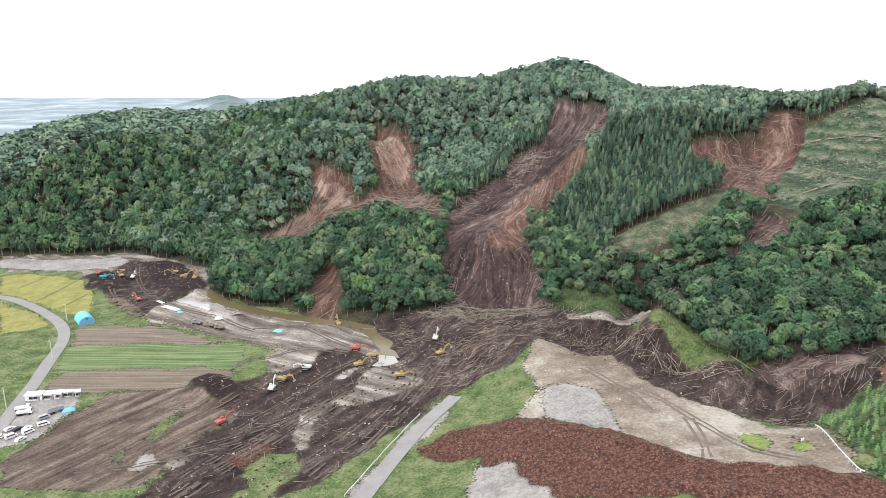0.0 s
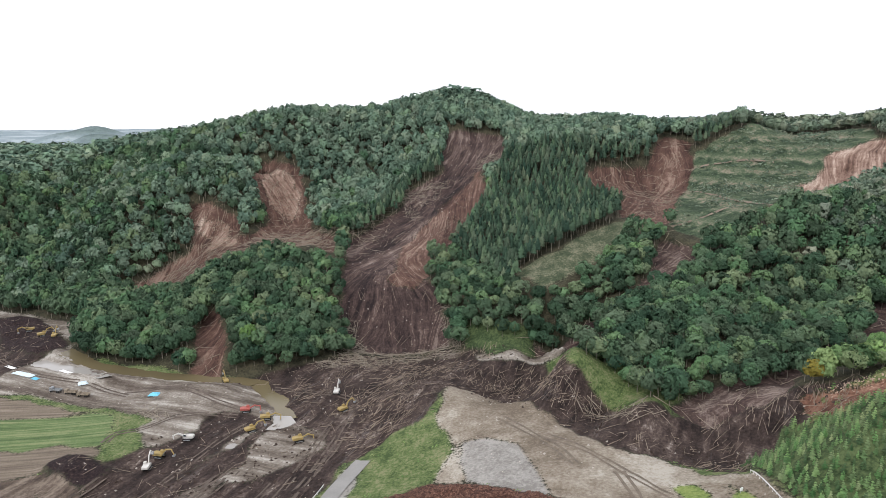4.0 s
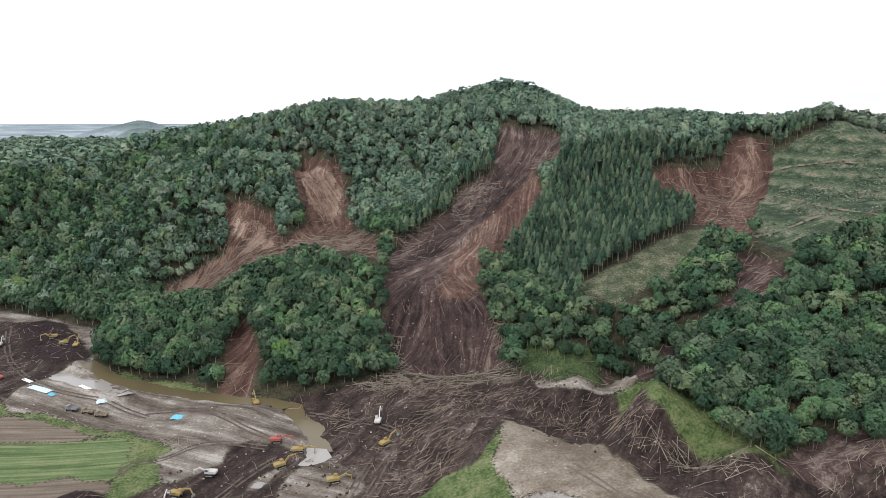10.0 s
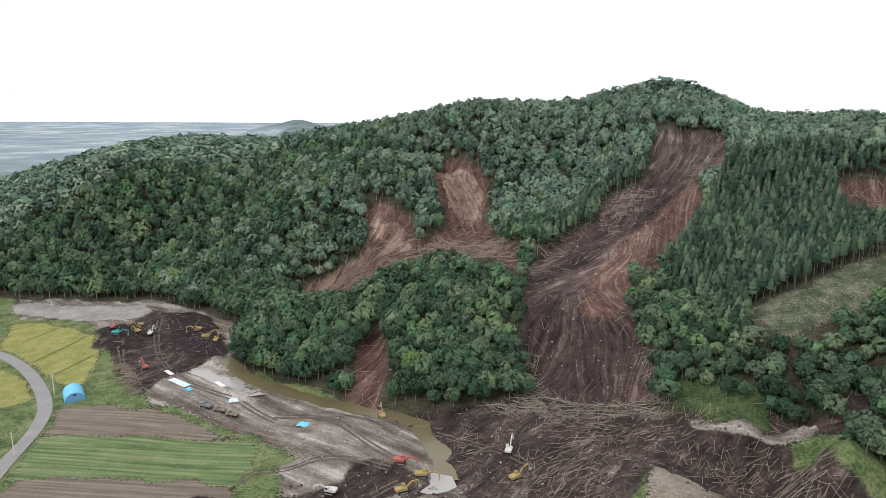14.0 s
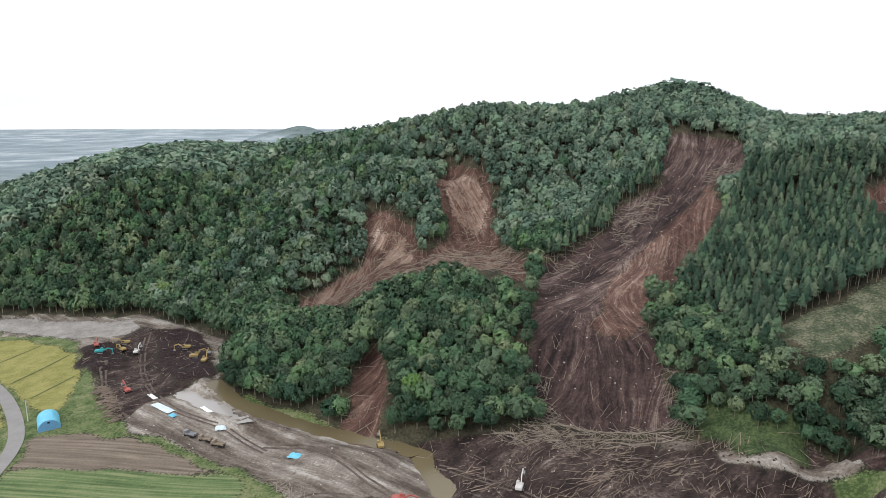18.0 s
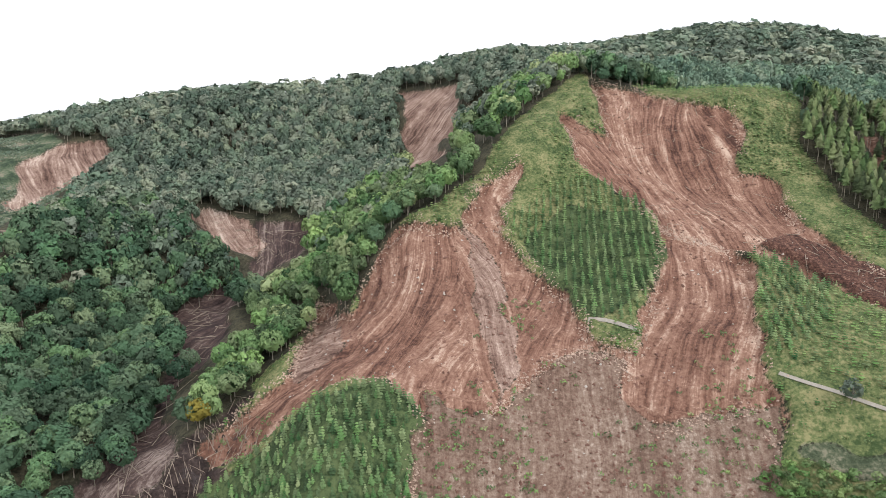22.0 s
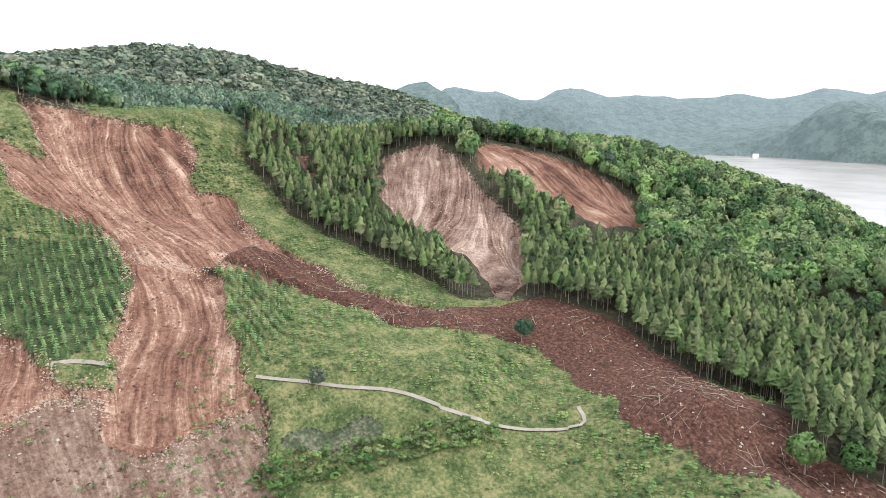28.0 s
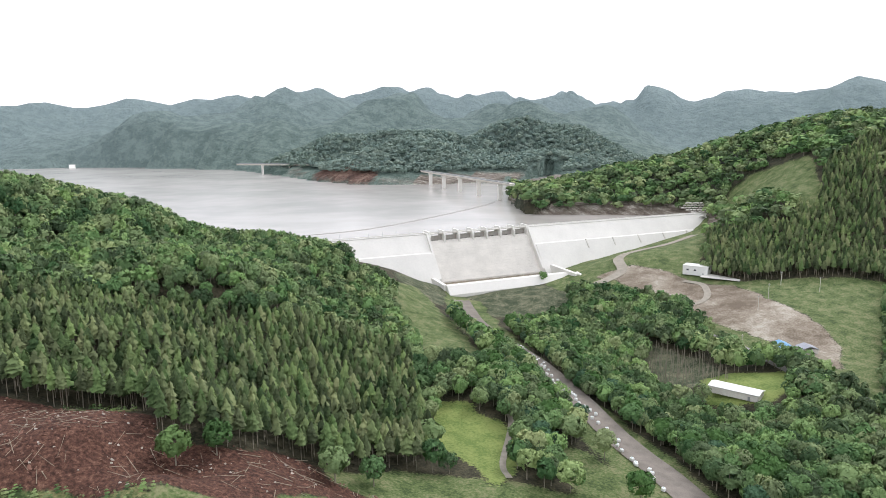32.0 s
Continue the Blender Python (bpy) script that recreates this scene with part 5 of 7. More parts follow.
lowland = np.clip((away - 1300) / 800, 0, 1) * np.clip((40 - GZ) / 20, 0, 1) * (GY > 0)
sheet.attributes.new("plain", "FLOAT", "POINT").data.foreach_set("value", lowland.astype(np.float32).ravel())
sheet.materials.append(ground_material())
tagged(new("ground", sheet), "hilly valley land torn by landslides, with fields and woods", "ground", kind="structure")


# ---- trees ----
rng = np.random.default_rng(7)


def strip_quads(centres, normals, sizes, spin):
    """Four-cornered leaf clumps: one quad a centre, facing its normal."""
    n = normals / np.linalg.norm(normals, axis=1, keepdims=True)
    helper = np.where(np.abs(n[:, 2:3]) < 0.9, [[0, 0, 1.0]], [[1.0, 0, 0]])
    a = np.cross(helper, n)
    a /= np.linalg.norm(a, axis=1, keepdims=True)
    b = np.cross(n, a)
    c, s = np.cos(spin)[:, None], np.sin(spin)[:, None]
    a, b = a * c + b * s, b * c - a * s
    k = sizes[:, None]
    lift = n * k * 0.25
    return np.stack([centres - a * k, centres - b * k * 0.8 + lift, centres + a * k, centres + b * k * 0.8 + lift], 1)


def unit(v):
    return v / (np.linalg.norm(v, axis=-1, keepdims=True) + 1e-9)


def leaf_tris(centres, facing, shade, sizes, r):
    """Three-cornered leaf sprays: place and shading normal of every corner, six numbers each."""
    quads = strip_quads(centres, facing, sizes, r.uniform(0, 6.3, len(centres)))
    tris = quads[:, [0, 1, 3]] + (quads[:, [2]] - quads[:, [0]]) * np.array([0, 0.2, 0.2])[None, :, None]
    return np.concatenate([tris, np.repeat(unit(shade)[:, None], 3, 1)], 2)


def broad_crown(seed, lobes=10, sprays=13, size=0.105, wide=0.40):
    """A broadleaf crown of unit height: a dome of rounded boughs, each covered with leaf sprays, round a dense core."""
    r = np.random.default_rng(seed)
    k = np.arange(lobes)
    up = np.clip(0.97 - 1.45 * (k + 0.5) / lobes + r.normal(size=lobes) * 0.07, -0.55, 1)
    turn = k * 2.4 + r.uniform(-0.5, 0.5, lobes)
    way = np.c_[np.cos(turn) * np.sqrt(1 - up**2), np.sin(turn) * np.sqrt(1 - up**2), up]
    axes = np.array([wide, wide, 0.36])
    lean = np.r_[r.normal(size=2) * 0.03, 0.62]
    mid = lean + way * axes * r.uniform(0.58, 0.76, (lobes, 1))
    girth = r.uniform(0.13, 0.20, lobes) * (10 / lobes) ** 0.35
    pick = np.repeat(k, sprays)
    out = unit(r.normal(size=(lobes * sprays, 3)) + 1.1 * way[pick] + [0, 0, 0.25])
    centre = mid[pick] + out * girth[pick][:, None] * r.uniform(0.8, 1.08, (len(pick), 1))
    shade = 0.62 * out + 0.42 * way[pick] + [0, 0, 0.12]
    tris = leaf_tris(centre, out + r.normal(size=out.shape) * 0.3, shade, r.uniform(0.75, 1.25, len(pick)) * size, r)
    core = unit(r.normal(size=(12, 3)))
    inner = leaf_tris(lean + core * axes * 0.62, core, core, np.full(12, 0.26), r)
    return np.concatenate([tris, inner])


def needle_crown(seed, tiers=9, arms=6, reach=0.135, foot=0.34):
    """Drooping boughs in tiers round a leader, unit height 1."""
    r = np.random.default_rng(seed)
    tris = []
    for k in range(tiers):
        z = foot + (0.95 - foot) * k / tiers
        span = reach * (1 - k / tiers) ** 0.62 * (0.72 if k == 0 else 1) + 0.012
        for j in range(arms if k < tiers - 2 else 4):
            a = 6.283 * (j + 0.5 * (k % 2)) / arms + r.uniform(-0.35, 0.35)
            o = np.array([math.cos(a), math.sin(a), 0])
            s = np.array([-o[1], o[0], 0])
            g = span * r.uniform(0.75, 1.25)
            drop = r.uniform(0.02, 0.06)
            top, tip = o * g * 0.05 + [0, 0, z + 0.075], o * g + [0, 0, z - drop]
            sway = r.uniform(0.45, 0.7)
            left, right = o * g * 0.5 - s * g * sway + [0, 0, z], o * g * 0.5 + s * g * sway + [0, 0, z]
            up = unit(o * (1.1 - 0.6 * k / tiers) + np.array([0, 0, 0.35 + 0.75 * k / tiers]))
            for tri, side in (((top, left, tip), -0.45), ((top, tip, right), 0.45)):
                tris.append([[*p, *unit(up + s * side)] for p in tri])
    return np.array(tris)


def bush_crown(seed, clumps=16):
    """A low rounded bush of leaf sprays, unit height 1."""
    r = np.random.default_rng(seed)
    c = broad_crown(seed, 5, 8, 0.17, 0.36)[:40]
    c = c[r.permutation(40)[:clumps]]
    c[..., 2] = (c[..., 2] - 0.3) * 1.35
    return c


BROAD = [broad_crown(100 + s, 9, 14, 0.095, 0.38 + 0.012 * s) for s in range(7)]
LUSH = [broad_crown(130 + s, 16, 30, 0.052, 0.38 + 0.015 * s) for s in range(6)]
THIN = [broad_crown(160 + s, 6, 6, 0.175, 0.42) for s in range(5)]
FIR = [needle_crown(200 + s, 8, 6, 0.135 + 0.008 * s, 0.42 + 0.04 * (s % 3)) for s in range(6)]
BUSH = [bush_crown(300 + s) for s in range(5)]


def plant(name, spots, heights, crowns, material, spread, label, category, trunk=0.02):
    """One object with many plants: leaf clumps on trunks, joined."""
    n = len(spots)
    if not n:
        return None
    base = np.c_[spots, ground_z(spots[:, 0], spots[:, 1])]
    turn, wide = rng.uniform(0, 6.283, n), spread * rng.uniform(0.85, 1.2, n)
    which, tints = rng.integers(0, len(crowns), n), rng.uniform(0, 1, n)
    verts, tint, bulge = [], [], []
    for k, crown in enumerate(crowns):
        sel = np.nonzero(which == k)[0]
        if not len(sel):
            continue
        c, s = np.cos(turn[sel])[:, None, None], np.sin(turn[sel])[:, None, None]
        q = crown[None]
        w = (wide * heights)[sel][:, None, None]
        x, y, z = (q[..., 0] * c - q[..., 1] * s) * w, (q[..., 0] * s + q[..., 1] * c) * w, q[..., 2] * heights[sel][:, None, None]
        v = np.stack([x, y, z], -1) + base[sel][:, None, None, :]
        verts.append(v.reshape(-1, 3))
        if crown.shape[2] == 6:
            bulge.append(np.stack([q[..., 3] * c - q[..., 4] * s, q[..., 3] * s + q[..., 4] * c, q[..., 5] + 0 * c], -1).reshape(-1, 3))
        tint.append(np.repeat(tints[sel], crown.shape[0] * crown.shape[1]))
    verts, tint = np.concatenate(verts), np.concatenate(tint)
    corners = crowns[0].shape[1]
    faces = np.arange(len(verts)).reshape(-1, corners)
    leaf_faces = len(faces)
    if trunk:
        ang = np.array([0, 2.09, 4.19])
        ring = np.stack([np.cos(ang), np.sin(ang), 0 * ang], -1)
        r0 = (heights * trunk)[:, None, None]
        low = base[:, None, :] + ring[None] * r0 - [0, 0, 0.5]
        high = base[:, None, :] + ring[None] * r0 * 0.45 + np.stack([0 * heights, 0 * heights, heights * 0.75], -1)[:, None, :]
        o = len(verts) + np.arange(n)[:, None] * 6
        verts = np.concatenate([verts, np.concatenate([low, high], 1).reshape(-1, 3)])
        tf = np.concatenate([np.stack([o[:, 0] + a, o[:, 0] + b, o[:, 0] + 3 + b, o[:, 0] + 3 + a], -1) for a, b in ((0, 1), (1, 2), (2, 0))])
        if corners == 3:
            tf = np.concatenate([tf[:, :3], tf[:, [0, 2, 3]]])
        faces = np.concatenate([faces, tf])
        tint = np.concatenate([tint, np.zeros(n * 6)])
        bulge.append(np.tile(np.concatenate([ring, ring]), (n, 1)))
    me = quick_mesh(name, verts, faces)
    me.attributes.new("tint", "FLOAT", "POINT").data.foreach_set("value", tint.astype(np.float32))
    if crowns[0].shape[2] == 6:
        me.attributes.new("custom_normal", "FLOAT_VECTOR", "POINT").data.foreach_set("vector", np.concatenate(bulge).astype(np.float32).ravel())
    me.materials.append(material)
    me.materials.append(BARK)
    idx = np.zeros(len(faces), np.int32)
    idx[leaf_faces:] = 1
    me.polygons.foreach_set("material_index", idx)
    return tagged(new(name, me), label, category, kind="stuff")


def scatter(x0, x1, y0, y1, step, jitter=0.42):
    xs, ys = np.meshgrid(np.arange(float(x0), x1, step), np.arange(float(y0), y1, step))
    xs[1::2] += step / 2
    p = np.stack([xs.ravel(), ys.ravel()], 1)
    return p + rng.uniform(-jitter, jitter, p.shape) * step


def stand_of(p):
    """0: no trees, 1: broadleaf, 2: conifers."""
    kind = (cover(p[:, 0], p[:, 1], 2.0) == 0).astype(int)
    firs = np.zeros(len(p), bool)
    for _, _, poly in STANDS:
        firs |= inside(p[:, 0], p[:, 1], poly)
    kind[(kind == 1) & firs] = 2
    for poly in VIEW_GAPS:
        kind[inside(p[:, 0], p[:, 1], poly)] = 0
    for poly in VIEW_WOODS:
        kind[inside(p[:, 0], p[:, 1], poly)] = 1
    return kind


EYE = np.array([-1.4, 131.0])


def seen_range(p, lo, hi):
    d = np.hypot(*(p - EYE).T)
    return (d >= lo) & (d < hi)


HIDDEN = [(-900, -900), (-900, 150), (60, 150), (-90, -60), (-260, -200), (-420, -500), (-420, -900)]
spots = scatter(-700, 640, -520, 1000, 6.3)
spots = spots[seen_range(spots, 90, 640) & ~inside(spots[:, 0], spots[:, 1], HIDDEN)]
outer = scatter(-700, 980, -1000, 1080, 10.2)
outer = outer[seen_range(outer, 640, 1180) & ~inside(outer[:, 0], outer[:, 1], HIDDEN)]


def dry(p):
    z = ground_z(p[:, 0], p[:, 1])
    return (z > 48.5) | (p[:, 1] > -330) | ((p[:, 1] > -560) & (p[:, 0] < 120))


spots, outer = spots[dry(spots) & (stand_of(spots) == 1)], outer[dry(outer) & (stand_of(outer) == 1)]
lee = np.where(outer[:, 0] < -150, 840 + 0.95 * (-214 - outer[:, 0]), 840)
outer = outer[(outer[:, 1] < lee) & ~((outer[:, 0] > 620) & (outer[:, 1] > 300))]
grey = (spots[:, 0] > 330 + 30 * rng.normal(size=len(spots))) & (spots[:, 1] > 160)
def wood(name, mask, low, high, crowns, leaf, spread, label):
    plant(name, spots[mask], rng.uniform(low, high, mask.sum()), crowns, leaf, spread, label, "forest")


RIDGE_STRIP = [(321, 191), (427, 162), (612, 195), (488, 221), (421, 233), (363, 229), (415, 285), (366, 274), (374, 313), (334, 297), (254, 294), (205, 267), (253, 257), (239, 231), (275, 234), (289, 205)]
STRIP = [(170, 255), (400, 250), (480, 215), (480, 290), (330, 305), (200, 285)]
turn_line = 60 - 0.9 * np.clip(spots[:, 0] - 330, 0, 170) + 30 * rng.normal(size=len(spots))
close, south = seen_range(spots, 0, 360), (spots[:, 1] < turn_line) | inside(spots[:, 0], spots[:, 1], STRIP) | inside(spots[:, 0], spots[:, 1], RIDGE_STRIP)
crest = south & (spots[:, 0] > 430 + 40 * rng.normal(size=len(spots))) & (spots[:, 1] > -170)
south &= ~crest
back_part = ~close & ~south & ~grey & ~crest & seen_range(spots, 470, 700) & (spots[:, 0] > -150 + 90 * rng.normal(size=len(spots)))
wood("broadleaf_wood", close & ~grey & ~south, 8, 13, LUSH, LEAF, 0.96, "broadleaf trees with full rounded crowns")
wood("broadleaf_wood", close & ~grey & south, 8, 13, LUSH, LEAF_LIT_GREEN, 0.94, "light green broadleaf trees on the valley floor, leaves tinted as if brightly lit")
wood("broadleaf_wood", ~close & south, 9, 14, BROAD, LEAF_LIT_GREEN, 0.84, "broadleaf forest on the reservoir spur, leaves tinted as if brightly lit")
wood("broadleaf_wood", ~close & ~south & ~grey & ~crest & ~back_part, 9, 15, BROAD, LEAF, 0.82, "dense dark green broadleaf forest on the lower slopes")
wood("broadleaf_wood", back_part, 9, 15, BROAD, LEAF_HAZED, 0.82, "dense broadleaf forest covering the main hill")
wood("broadleaf_wood", ~close & ~south & (grey | crest), 9, 14, BROAD, LEAF_GREY, 0.84, "grey-green broadleaf forest on the eastern slope")
spots = outer
ridge_side = (outer[:, 1] > 60) | ((outer[:, 0] > 330) & (outer[:, 1] > -260))
east_side = ridge_side & (outer[:, 0] > 300)
wood("far_wood", ridge_side & ~east_side, 9, 14, THIN, LEAF_HAZED, 1.15, "broadleaf forest along the distant ridges")
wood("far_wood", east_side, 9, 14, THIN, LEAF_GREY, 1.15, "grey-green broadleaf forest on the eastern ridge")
wood("far_wood", ~ridge_side, 9, 14, THIN, LEAF_LIT_GREEN, 1.15, "broadleaf forest on the hill beyond the dam")
spots = scatter(-330, 640, -710, 800, 4.2, 0.33)
spots = spots[seen_range(spots, 100, 830)]
spots = spots[(stand_of(spots) == 2) & dry(spots)]
for mask, leaf, label in ((spots[:, 1] > 200, NEEDLE, "dark green fir plantation on the hill spur"), (spots[:, 1] <= 200, NEEDLE_LIT, "larch and fir plantation above the red slide, needles tinted as if brightly lit")):
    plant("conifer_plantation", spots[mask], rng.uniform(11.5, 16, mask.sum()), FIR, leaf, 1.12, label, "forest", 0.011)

def smooth_way(points, n=12):
    p = np.array(points, float)
    k = np.arange(len(p))
    t = np.linspace(0, len(p) - 1, len(p) * n)
    return np.stack([np.interp(t, k, p[:, 0]), np.interp(t, k, p[:, 1])], 1)


LANE = [(-345, 482), (-310, 466), (-270, 438), (-233, 400), (-216, 373), (-205, 334), (-194, 290), (-187, 256)]
# Young plants on the meadows, in rows on the planted slope.
small = [needle_crown(400 + k, 3, 4, 0.36, 0.0) for k in range(4)]
poles = [needle_crown(420 + k, 5, 5, 0.27, 0.0) for k in range(4)]
THICKET = [(140, 240), (165, 252), (178, 214), (188, 196), (188, 188), (171, 186), (150, 183), (128, 178), (132, 220)]
PLANTED = [(280, 175), (289, 182), (313, 164), (326, 131), (293, 121), (281, 118), (254, 122), (233, 128), (233, 143), (254, 152), (264, 162)]
PLANTED_EDGE = [(297, 84), (296, 75), (283, 66), (272, 57), (230, 71), (213, 82), (221, 88), (247, 87)]
BRAMBLES = [(185, 93), (181, 80), (173, 60), (170, 41), (163, 26), (158, 29), (172, 97)]
spots = scatter(95, 460, -80, 285, 2.1, 0.45)
open_land = cover(spots[:, 0], spots[:, 1], 2.0) == 1 + KINDS.index("meadow")
line = smooth_way([(209, 87), (199, 71), (187, 53), (173, 41), (166, 30), (158, 17), (153, 9), (152, 4), (159, 1)])
open_land &= np.min(np.hypot(spots[:, :1] - line[:, 0], spots[:, 1:] - line[:, 1]), axis=1) > 2.6
planted = inside(spots[:, 0], spots[:, 1], THICKET) | inside(spots[:, 0], spots[:, 1], PLANTED) | inside(spots[:, 0], spots[:, 1], PLANTED_EDGE)
thick = rough(spots[:, 0], spots[:, 1], 30, 61) + rng.uniform(-0.6, 0.6, len(spots))
young = spots[open_land & ~planted & (thick > 0.15)]
plant("young_conifers", young, rng.uniform(1.2, 3.2, len(young)), small, SAPLING, 1.05, "bright green young conifers scattered over the meadow", "saplings", 0.0)
low = spots[open_land & ~planted & (thick < 0.15) & (thick > -0.45)]
plant("shrubs", low, rng.uniform(0.5, 1.3, len(low)), [b[:9] for b in BUSH], SAPLING, 1.9, "low green shrubs and weeds on the meadow", "shrubs", 0.0)
spots = scatter(140, 200, 10, 110, 2.2)
spots = spots[inside(spots[:, 0], spots[:, 1], BRAMBLES)]
plant("brambles", spots, rng.uniform(1.2, 2.8, len(spots)), [broad_crown(330 + k, 7, 9, 0.13, 0.5) for k in range(4)], SAPLING, 1.2, "dense bright green brambles on the lower meadow", "shrubs", 0.0)
rows_a, rows_b = np.meshgrid(np.arange(-66, 66, 1.9), np.arange(-66, 66, 3.0))
rows = np.stack([rows_a.ravel(), rows_b.ravel()], 1) + rng.uniform(-0.3, 0.3, (rows_a.size, 2))
turned = rows @ np.array([[math.cos(0.12), math.sin(0.12)], [-math.sin(0.12), math.cos(0.12)]])
for centre, area, label in (((268, 142), PLANTED, "rows of young conifers on the planted slope"), ((255, 75), PLANTED_EDGE, "rows of young conifers beside the red slide"), ((160, 215), THICKET, "dense thicket of young conifers at the slide's foot")):
    p = scatter(120, 195, 170, 260, 2.3) if area is THICKET else turned + centre
    p = p[inside(p[:, 0], p[:, 1], area) & (rng.uniform(0, 1, len(p)) < 0.92) & ~np.isin(cover(p[:, 0], p[:, 1]), [1 + KINDS.index(w) for w in BARE])]
    plant("young_conifers", p, rng.uniform(2.2, 4.8, len(p)), poles, SAPLING_DARK, 0.95, label, "saplings", 0.0)
spots = scatter(100, 330, 60, 300, 3.4)
broken = np.isin(cover(spots[:, 0], spots[:, 1]), [1 + KINDS.index("red"), 1 + KINDS.index("grit")])
broken &= rough(spots[:, 0], spots[:, 1], 34, 71) + rng.uniform(-0.4, 0.4, len(spots)) > np.where(inside(spots[:, 0], spots[:, 1], [q for n, _, q in COVER if n == "slide_debris"][0]), -0.25, 0.45)
low = spots[broken & (ground_z(spots[:, 0], spots[:, 1]) < 72)]
plant("shrubs", low, rng.uniform(0.7, 2.0, len(low)), BUSH, SAPLING, 1.5, "grey-green shrubs carried down with the slide debris", "shrubs", 0.0)
spots = scatter(-300, 180, 150, 420, 3.2)
lane = smooth_way(LANE, 40)
tufts = (cover(spots[:, 0], spots[:, 1]) == 1 + KINDS.index("grass")) & (rng.uniform(0, 1, len(spots)) < 0.5)
tufts &= np.min(np.hypot(spots[:, :1] - lane[:, 0], spots[:, 1:] - lane[:, 1]), axis=1) > 5.5
plant("weeds", spots[tufts], rng.uniform(0.3, 1.1, tufts.sum()), [b[:7] for b in BUSH], SAPLING, 2.2, "tussocks and weeds in the rough grass", "weeds", 0.0)
spots = scatter(200, 460, 380, 660, 3.4)
tufts = (cover(spots[:, 0], spots[:, 1]) == 1 + KINDS.index("terrace")) & (rough(spots[:, 0], spots[:, 1], 22, 81) + rng.uniform(-0.5, 0.5, len(spots)) > 0.0)
plant("shrubs", spots[tufts], rng.uniform(1.0, 3.0, tufts.sum()), [b[:10] for b in BUSH], LEAF_GREY, 1.9, "shrubs along the overgrown terraces", "shrubs", 0.0)
spots = scatter(-1100, 1900, -2700, -1130, 14)
keep = seen_range(spots, 1250, 1950) & (ground_z(spots[:, 0], spots[:, 1]) > 62)
# Leaf tones paled and blued, with the haze of distance painted in.
hazed_leaf = leaves("hazed_leaves", (0.170, 0.235, 0.205), (0.245, 0.320, 0.275), (0.32, 0.395, 0.325))
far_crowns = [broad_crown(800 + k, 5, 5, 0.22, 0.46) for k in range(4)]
plant("far_canopy", spots[keep], rng.uniform(10, 14, keep.sum()), far_crowns, hazed_leaf, 1.25, "wooded canopy of the hills beyond the reservoir", "forest", 0.0)
spots = scatter(-110, -20, -320, -190, 3.5)
dead = np.array([inside(spots[:, 0], spots[:, 1], q) for n, _, q in COVER if n == "dead_stand"]).any(0)
plant("dead_trees", spots[dead], rng.uniform(7, 11, dead.sum()), [bush_crown(700, 2) * np.r_[0.02, 0.02, 0.02, 1, 1, 1]], DEADWOOD, 0.2, "stand of bare pale dead trunks", "dead trees", 0.02)


# ---- water, roads and tracks ----
def water_material(name, colour, rough_=0.12):
    m, n, l, b = shader(name, rough_)
    at = n.new("ShaderNodeTexCoord").outputs["Object"]
    l.new(ramp_node(n, l, noise_node(n, l, 0.01, 3, at), [(0.35, tuple(c * 0.85 for c in colour)), (0.65, tuple(c * 1.12 for c in colour))]), b.inputs["Base Color"])
    b.inputs["Specular IOR Level"].default_value = 0.5
    bump_node(n, l, b, noise_node(n, l, 0.35, 3, at), 0.06, 0.3)
    return m


LAKE_WATER = water_material("lake_water", (0.44, 0.415, 0.385), 0.2)
RIVER_WATER = water_material("river_water", (0.155, 0.125, 0.068), 0.2)
MILKY_WATER = water_material("milky_water", (0.36, 0.34, 0.31))


def sheet_of(name, poly, z, material, label, category, kind="structure"):
    me = bpy.data.meshes.new(name)
    bm = bmesh.new()
    bm.faces.new([bm.verts.new((x, y, z)) for x, y in poly])
    bmesh.ops.triangulate(bm, faces=bm.faces)
    bm.normal_update()
    if bm.faces[:][0].normal.z < 0:
        bmesh.ops.reverse_faces(bm, faces=bm.faces)
    bm.to_mesh(me)
    bm.free()
    me.materials.append(material)
    return tagged(new(name, me), label, category, kind=kind)


LAKE_SHEET = [(300, -378), (-160, -690), (-500, -1000), (-700, -3200), (2800, -3200), (2800, -300), (700, -330), (420, -340)]
sheet_of("water", LAKE_SHEET, LAKE_LEVEL, LAKE_WATER, "pale muddy reservoir behind the dam", "lake")


def smooth_line(points, step=3.0):
    """A Catmull-Rom line through points of the plan."""
    p = [np.array(q, float) for q in points]
    p = [2 * p[0] - p[1]] + p + [2 * p[-1] - p[-2]]
    out = []
    for a, b, c, d in zip(p, p[1:], p[2:], p[3:]):
        for t in np.arange(0, 1, step / max(np.linalg.norm(c - b), step)):
            out.append(0.5 * (2 * b + (c - a) * t + (2 * a - 5 * b + 4 * c - d) * t * t + (3 * b - a - 3 * c + d) * t**3))
    return np.array(out + [p[-2]])


